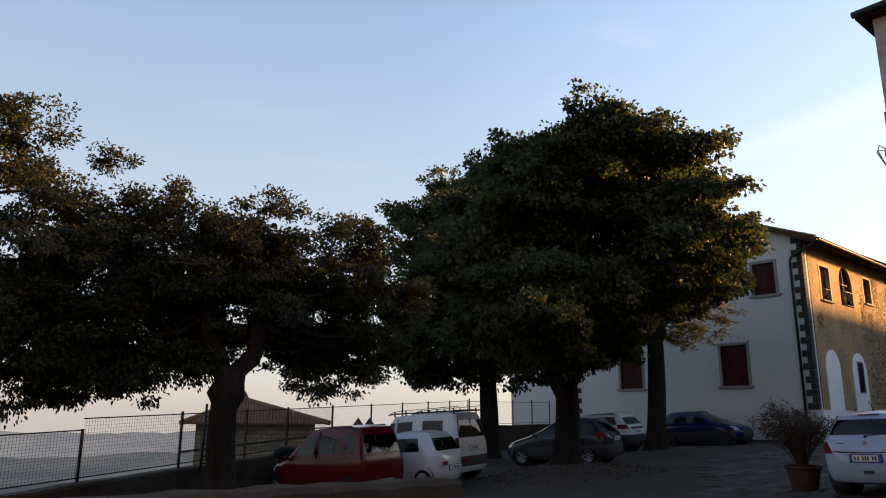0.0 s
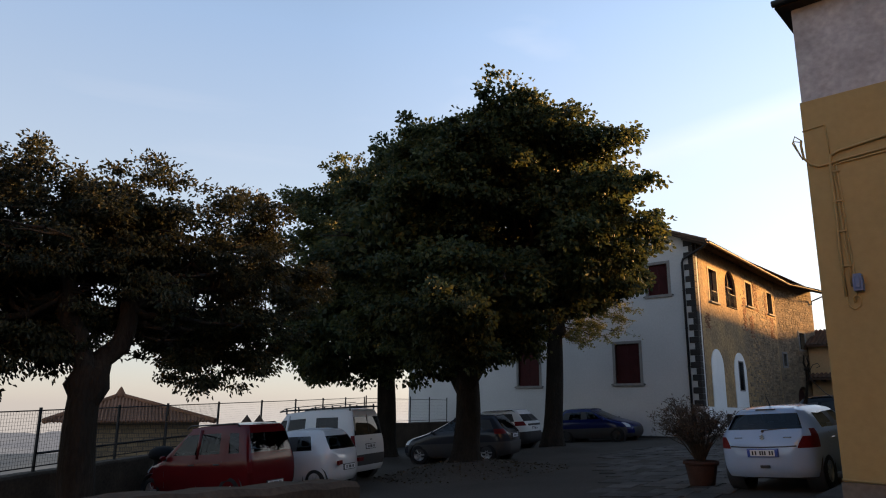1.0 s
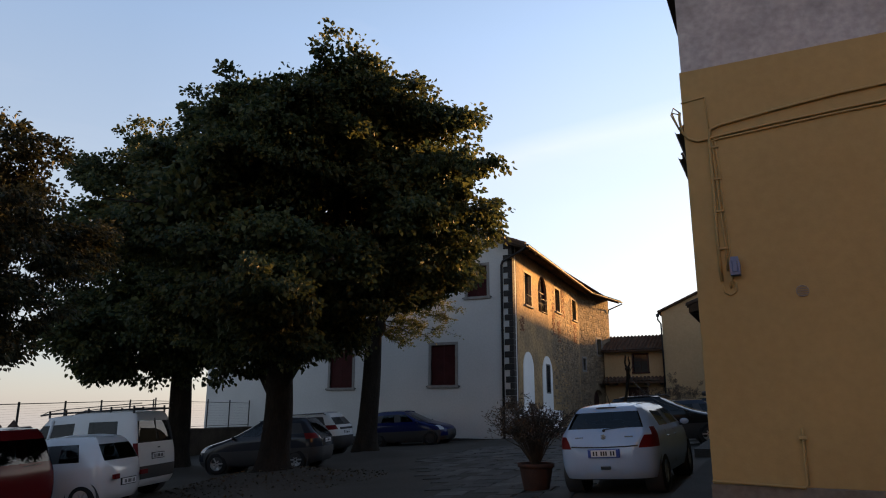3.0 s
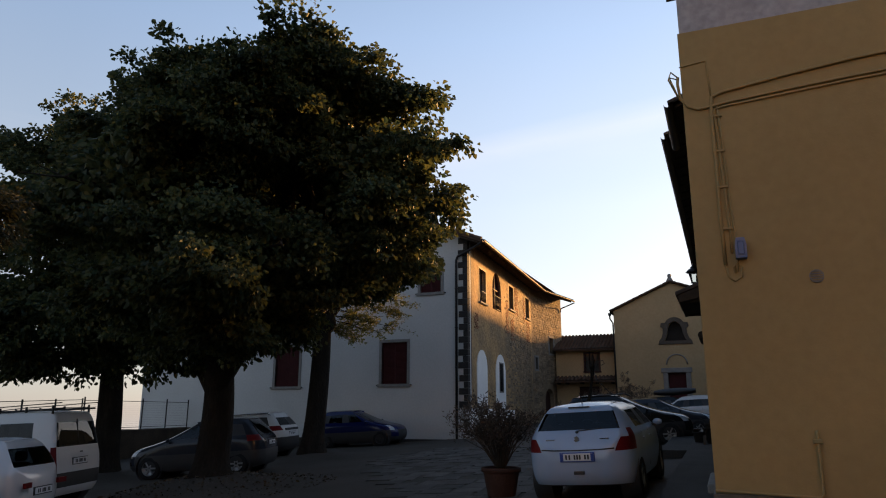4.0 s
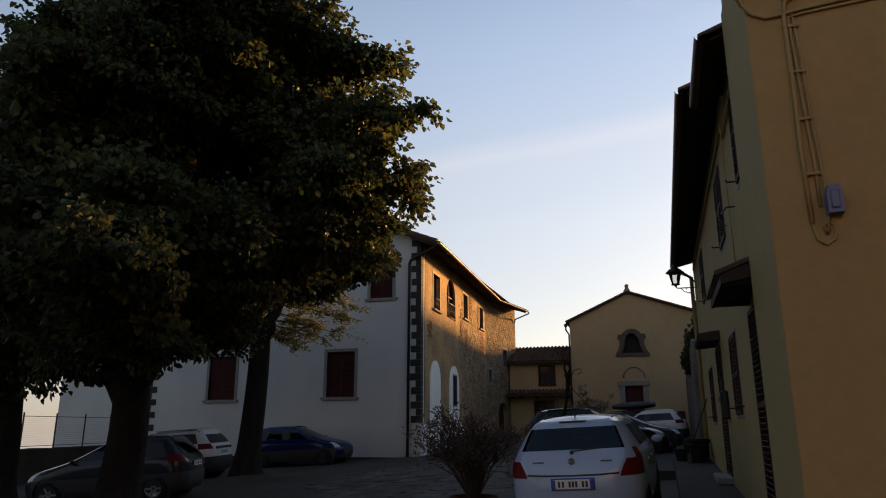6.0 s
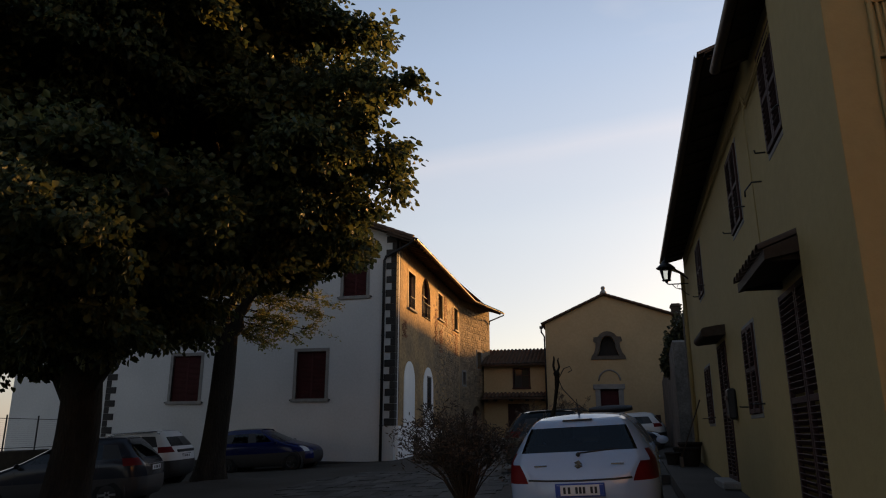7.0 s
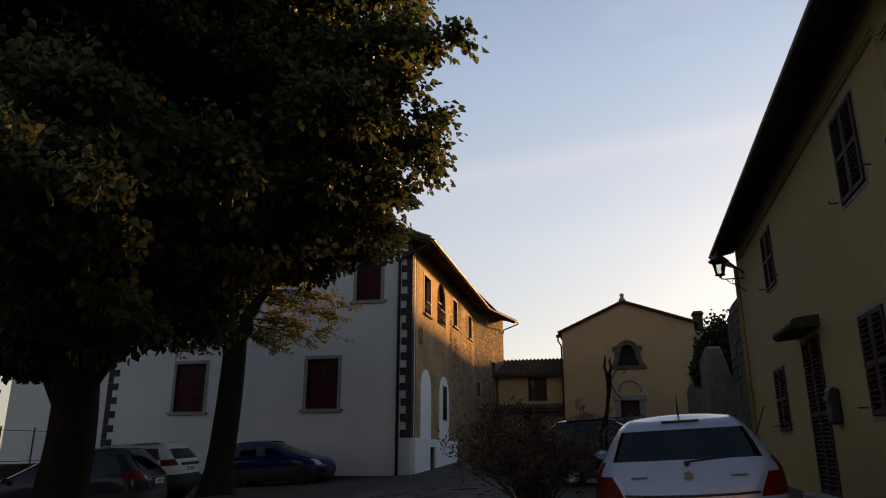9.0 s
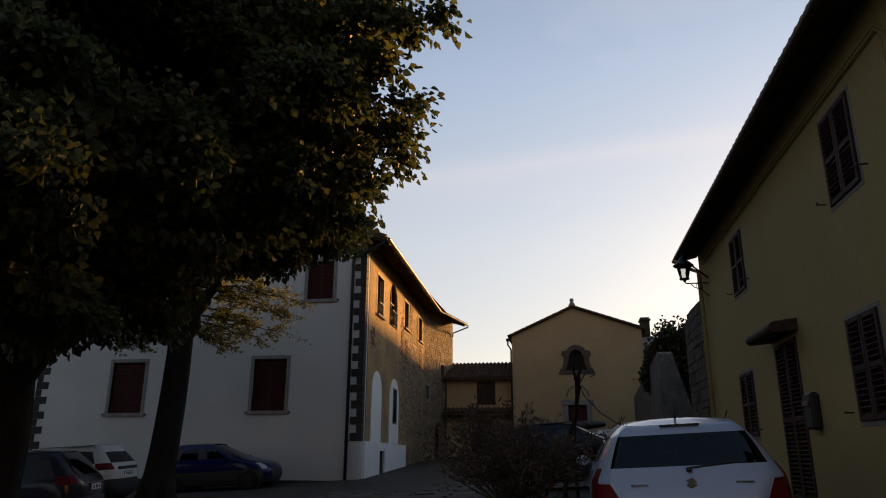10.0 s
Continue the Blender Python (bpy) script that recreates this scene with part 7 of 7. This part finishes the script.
# ---- potted oleander beside the white hatchback ----
def shrub(name, x, y, z, height, spread, stems, leaves, leaf, seed, material, label, lean=(0, 0)):
    t = thing(name, pose(x, y, z), label, "shrub")
    rng = random.Random(seed)
    nr = np.random.default_rng(seed)
    cs, ds = [], []
    for _ in range(stems):
        a = rng.uniform(0, 2 * math.pi)
        r = spread * rng.uniform(0.25, 1.0)
        top = Vector((r * math.cos(a) + lean[0], r * math.sin(a) + lean[1], height * rng.uniform(0.55, 1.0) * (1 - 0.25 * r / spread)))
        mid = Vector((top.x * 0.35, top.y * 0.35, top.z * 0.55))
        mid += Vector((rng.gauss(0, 0.06), rng.gauss(0, 0.06), 0))
        g = Geo().tube([(0.03 * math.cos(a), 0.03 * math.sin(a), 0), mid, top], [0.012, 0.008, 0.003], 5)
        tips = [top]
        for _ in range(3):
            s0 = mid.lerp(top, rng.uniform(0.05, 0.8))
            e = s0 + Vector((rng.gauss(0, 0.22), rng.gauss(0, 0.22), rng.uniform(0.0, 0.3))) * spread
            g.tube([s0, s0.lerp(e, 0.5) + Vector((0, 0, -0.02)), e], [0.005, 0.004, 0.002], 4)
            tips.append(e)
        part("stem", g, M_TWIG, t, tidy=False)
        for tip in tips:
            for k in range(max(1, leaves // stems // 4)):
                o = Vector((rng.gauss(0, 1), rng.gauss(0, 1), rng.gauss(0.2, 0.7))) * 0.05 * spread
                cs.append(tip + o * rng.random() - Vector((0, 0, rng.uniform(0, 0.12) * spread)))
                ds.append(o + Vector((0, 0, 0.02)))
    me = leaf_mesh("foliage", np.array([tuple(p) for p in cs]), np.array([tuple(p) for p in ds]) + 1e-4, leaf * (0.6 + 0.7 * nr.random(len(cs))), 0.15, seed, 0.3)
    me.materials.append(material)
    part("foliage", me, None, t, "thin dry leaves")
    return t


M_TWIG = mat("dry_twig_bark", (0.075, 0.06, 0.048), 0.9, vary=0.35, scale=8, fine=60, bump=0.3)
M_TERRA = mat("terracotta_pot", (0.066, 0.036, 0.028), 0.85, vary=0.3, scale=4, fine=40, bump=0.3, bump_scale=60)
M_DRY = leaf_mat("dusty_leaf", (0.05, 0.038, 0.026), (0.15, 0.105, 0.075), through_amount=0.25)


def pot(x, y, r, h, label="large terracotta pot"):
    t = thing("flower_pot", pose(x, y, ground_z(x, y)), label, "pot")
    part("pot", Geo().lathe([(0.0, 0.0), (r * 0.68, 0.0), (r * 0.72, 0.03), (r * 0.92, h * 0.8), (r * 0.94, h * 0.84), (r * 1.03, h * 0.86), (r * 1.04, h), (r * 0.93, h), (r * 0.9, h * 0.88), (0.0, h * 0.88)], 28), M_TERRA, t)
    part("soil", Geo().lathe([(r * 0.9, h * 0.9), (0.0, h * 0.92)], 20), M_EARTH, t)
    return t


pot(15.1, 6.5, 0.33, 0.48, "large terracotta pot beside a parked car")
shrub("oleander", 15.1, 6.5, ground_z(15.1, 6.5) + 0.40, 1.38, 0.92, 80, 6000, 0.055, 31, M_DRY, "dry straggling oleander in a terracotta pot", lean=(0.0, 0.15))
pot(26.2, 4.3, 0.3, 0.4, "small terracotta pot by the pavement")
pot(27.4, 4.0, 0.3, 0.4, "small terracotta pot by the pavement")
shrub("small_olive", 43.5, 7.6, ground_z(43.5, 7.6) + 0.3, 3.1, 1.2, 30, 1800, 0.10, 32, M_DRY, "thin small tree in front of the church")
shrub("small_olive", 44.0, 9.6, ground_z(44.0, 9.6) + 0.2, 2.4, 1.0, 26, 1400, 0.10, 33, M_DRY, "thin small tree in front of the church")

# ---- pruned vine trunk with two stems and a hanging cable ----
vine = thing("pruned_vine", pose(20.6, 5.8, ground_z(20.6, 5.8)), "bare pruned vine with two twisted stems", "vine")
part("stem", Geo().tube([(0.1, 0.34, 0.0), (0.05, 0.30, 0.7), (0.0, 0.22, 1.25), (0, 0.10, 1.6), (0.02, 0.05, 1.95), (0.02, 0.05, 2.25), (0, 0.09, 2.42), (0.01, 0.07, 2.56), (0, 0.075, 2.62)], [0.042, 0.038, 0.034, 0.030, 0.030, 0.026, 0.024, 0.02, 0.008], 9), M_BARK, vine)
part("stem", Geo().tube([(0.0, 0.10, 0.0), (0.0, 0.15, 0.9), (0.0, 0.12, 1.4), (0, 0.06, 1.8), (-0.01, 0.0, 2.1), (0, 0.015, 2.28), (0, -0.03, 2.40), (0, -0.005, 2.52), (0, -0.02, 2.58)], [0.036, 0.030, 0.028, 0.028, 0.028, 0.024, 0.022, 0.018, 0.008], 9), M_BARK, vine)
part("knot", Geo().lathe([(0.0, -0.07), (0.05, -0.05), (0.068, 0.0), (0.05, 0.05), (0.0, 0.07)], 10, (0.0, 0.03, 2.26)), M_BARK, vine)
part("cable", Geo().tube([(0, 0.0, 2.15), (0, -0.12, 2.36), (0, -0.24, 2.4), (0, -0.28, 2.32), (0, -0.2, 2.28)], 0.010, 5), M_METAL, vine)
part("cable", Geo().tube([(0, 0.0, 2.15), (0, -0.08, 1.95), (0, -0.35, 1.65), (0, -0.7, 1.42), (0, -1.1, 1.28), (0, -1.5, 1.15)], 0.010, 5), M_METAL, vine)

# ---- ivy on the old wall ----
rng_i = np.random.default_rng(41)
n = 5000
cs = []
for x, y, z, a, b, c in ((38.3, 1.75, 5.7, 0.8, 0.6, 0.85), (38.4, 1.0, 5.6, 0.8, 0.6, 0.8), (38.6, 2.35, 5.0, 0.6, 0.38, 0.7), (38.7, 2.62, 4.2, 0.5, 0.28, 0.6), (38.3, 1.4, 4.8, 0.7, 0.9, 0.8)):
    q = rng_i.normal(size=(n // 5, 3))
    q *= rng_i.random((n // 5, 1)) ** 0.45 / np.linalg.norm(q, axis=1, keepdims=True)
    cs.append(np.array([x, y, z]) + q * np.array([a, b, c]) * (1 + 0.22 * rng_i.normal(size=(n // 5, 1))))
cs = np.concatenate(cs)
me = leaf_mesh("ivy", cs, rng_i.normal(size=(n, 3)) + np.array([0, 0.3, -0.3]), 0.16 * (0.6 + 0.7 * rng_i.random(n)), 0.2, 42, 0.8)
me.materials.append(M_OAK)
part("ivy", me, None, old, "dark ivy over the wall top")

# ---- leaf litter under the big trees ----
n = 1500
a, r = rng_i.uniform(0, 2 * math.pi, n), 2.6 * np.sqrt(rng_i.random(n))
xs, ys = 16.9 + r * np.cos(a) * 1.15, 13.9 + r * np.sin(a)
cs = np.array([(x, y, ground_z(x, y) + 0.012) for x, y in zip(xs, ys)])
ds = rng_i.normal(size=(n, 3)) * np.array([1, 1, 0.12])
me = leaf_mesh("leaf_litter", cs, ds, 0.06 * (0.6 + 0.7 * rng_i.random(n)), 0.1, 44, 0.7)
me.materials.append(leaf_mat("fallen_leaf", (0.03, 0.022, 0.014), (0.075, 0.055, 0.028), through_amount=0.1))
tagged(part("leaf_litter", me, None), "dry fallen leaves round the big tree", "leaves", kind="stuff")

# ---- covered bin by the parapet, pale stone ball on the low wall ----
M_COVER = mat("black_cover", (0.008, 0.008, 0.009), 0.8, vary=0.2, scale=5, fine=60, bump=0.2)
cb = thing("covered_bin", pose(9.4, 17.35, ground_z(9.4, 17.35)), "dark rounded plastic covered bin by the parapet", "bin")
part("body", Geo().lathe([(0.0, 0.0), (0.16, 0.0), (0.18, 0.1), (0.2, 1.1), (0.0, 1.1)], 20), M_COVER, cb)
part("lid", Geo().lathe([(0.2, 0.98), (0.31, 1.03), (0.33, 1.11), (0.29, 1.20), (0.17, 1.27), (0.0, 1.29)], 20), M_COVER, cb)

# ---- clutter at the foot of the house by the step ----
M_DARKPOT = mat("dark_plastic_pot", (0.02, 0.016, 0.014), 0.8, vary=0.3, scale=6, fine=40, bump=0.2)
for x, y, r, h in ((22.9, 3.2, 0.22, 0.42), (23.5, 3.15, 0.26, 0.5), (24.1, 3.3, 0.2, 0.36), (23.3, 3.55, 0.18, 0.3)):
    p = pot(x, y, r, h, "dark plastic plant pot standing by the house wall")
    p.location.z += 0.14
    for q in p.children:
        if q.name.startswith("pot"):
            q.data.materials.clear()
            q.data.materials.append(M_DARKPOT)
broom = thing("broom", pose(22.6, 3.42, 0.52), "old broom leaning on the house wall", "broom")
part("handle", Geo().tube([(0, 0, 0.2), (0.12, -0.5, 1.45)], 0.014, 7), M_WOOD, broom)
part("head", Geo().prism([(-0.14, 0.0), (0.14, 0.0), (0.06, 0.24), (-0.04, 0.24)], -0.04, 0.03, "y"), M_DRY, broom)


# ---- single stones of the villa's side, nearest stretch as pieces ----
rs = random.Random(77)
STONE_SHAPES = []
for k in range(10):
    w, h = rs.uniform(0.9, 1.1), rs.uniform(0.88, 1.05)
    g = Geo().box(-0.5 * w, 0.5 * w, -0.05, 0.03, -0.5 * h, 0.5 * h, 0.06)
    g.v = [(x + rs.uniform(-0.04, 0.04), y + rs.uniform(-0.012, 0.012), z + rs.uniform(-0.05, 0.05)) for x, y, z in g.v]
    me = g.mesh("stone")
    me.materials.append(M_STONE)
    STONE_SHAPES.append(me)


def blocked(s, z, w, h, openings):
    return any(a - 0.12 < s + w / 2 and s - w / 2 < b + 0.12 and c - 0.14 < z + h / 2 and z - h / 2 < d + 0.14 for a, b, c, d in openings)


def lay_stones(frame_m, s0, s1, z0, z1, openings, bare, limit, wall, look_rest=None, high=(0.07, 0.15), long=(0.16, 0.5)):
    """Rough courses over a stretch of wall; the first ones are pieces, the rest one joined part."""
    made, rest = 0, Geo()
    z = z0
    while z < z1:
        h = rs.uniform(*high)
        s = s0 + rs.uniform(-0.2, 0.1)
        while s < s1:
            w = rs.uniform(*long)
            cs, cz = s + w / 2, z + h / 2
            s += w + 0.014
            if cs - w / 2 < s0 or cs + w / 2 > s1 or blocked(cs, cz, w, h, openings) or rs.random() > bare(cs, cz):
                continue
            m = frame_m @ Matrix.Translation((cs, 0.0, cz)) @ Matrix.Rotation(rs.uniform(-0.02, 0.02), 4, "Y") @ Matrix.Diagonal((w, rs.uniform(0.12, 0.4), h - 0.004, 1))
            if made < limit:
                ob = new("stone", rs.choice(STONE_SHAPES))
                ob.parent, ob.matrix_basis = wall, m
                made += 1
            else:
                me = rs.choice(STONE_SHAPES)
                rest.add([m @ v.co for v in me.vertices], [tuple(p.vertices) for p in me.polygons])
        z += h + 0.012
    if rest.v:
        tagged(part("masonry", rest, look_rest or M_STONE_REST, wall, "rough courses of rubble stone", tidy=False), kind="stuff")


open1 = [*SIDE_WINDOWS, ARCHED, (1.3, 3.3, 0, 4.4), (4.7, 7.0, 0, 4.4), (0, 8.5, -1, 1.5)]
lay_stones(SIDE1, 6.9, 13.95, 0.3, 8.75, open1, lambda s, z: min(1.0, 0.25 + 0.14 * (s - 6.9) + (0.15 if z < 6 else -0.1)), 170, villa)
lay_stones(SIDE2, 0.05, L2 - 0.05, 0.3, 8.75, [*STONE_WINDOWS, (1.8, 3.5, 0, 2.95)], lambda s, z: 0.97, 130, villa)

# patches of red brick below and beside the upper windows
for s0, s1, z0, z1 in ((7.2, 7.95, 5.6, 7.4), (8.3, 9.2, 5.3, 6.5), (9.3, 10.3, 6.9, 8.6), (11.6, 12.2, 6.6, 8.2), (12.3, 13.4, 5.6, 6.9), (0.9, 1.9, 5.2, 5.9)):
    lay_stones(SIDE1 @ Matrix.Translation((0, -0.012, 0)), s0, s1, z0, z1, [*SIDE_WINDOWS, ARCHED], lambda s, z: 0.8, 0, villa, M_REDBRICK, (0.06, 0.065), (0.2, 0.26))
OLD_FACE = Matrix.Translation((28.0, 2.72, 0)) @ Matrix.Rotation(math.pi, 4, "Z")
lay_stones(OLD_FACE, 0.02, 3.5, 0.6, 4.58, [], lambda s, z: 0.95, 120, old, M_DARKSTONE, (0.16, 0.32), (0.3, 0.7))
for ob in old.children:
    if ob.name.startswith("stone"):
        ob.material_slots[0].link = "OBJECT"
        ob.material_slots[0].material = M_DARKSTONE

# ---- flagstones of the yard ----
yard = thing("flagstone_paving", pose(0, 0, 0), "large worn grey flagstones in the yard", "pavement", kind="structure")
M_FLAG = mat("worn_flagstone", (0.088, 0.082, 0.075), 0.8, vary=0.45, scale=1.6, fine=18, bump=0.5, bump_scale=26, per_object=0.28)
FLAGS = []
for k in range(8):
    g = Geo().box(-0.5, 0.5, -0.5, 0.5, -0.05, 0.0, 0.012)
    g.v = [(x + rs.uniform(-0.03, 0.03), y + rs.uniform(-0.03, 0.03), z) for x, y, z in g.v]
    me = g.mesh("flagstone")
    me.materials.append(M_FLAG)
    FLAGS.append(me)
count = 0
y = 5.6
while y < 13.2 and count < 300:
    d = rs.uniform(0.42, 0.62)
    x = 10.5 + rs.uniform(0, 0.6)
    while x < 27 and count < 300:
        w = rs.uniform(0.5, 1.0)
        cx, cy = x + w / 2, y + d / 2
        x += w + 0.012
        inside = (cy < 6.2 + 0.55 * (cx - 10.5)) and math.hypot(cx - 17, cy - 14.2) > 2.7 and not (cx > 19.5 and cy < 6.9)
        if not inside or rs.random() < 0.06:
            continue
        ob = new("flagstone", rs.choice(FLAGS))
        ob.parent = yard
        ob.matrix_basis = ground_pose(cx, cy, 8 + rs.uniform(-2, 2), 0.012 + rs.uniform(-0.006, 0.006)) @ Matrix.Diagonal((w - 0.02, d - 0.02, 1, 1))
        count += 1
    y += d + 0.012
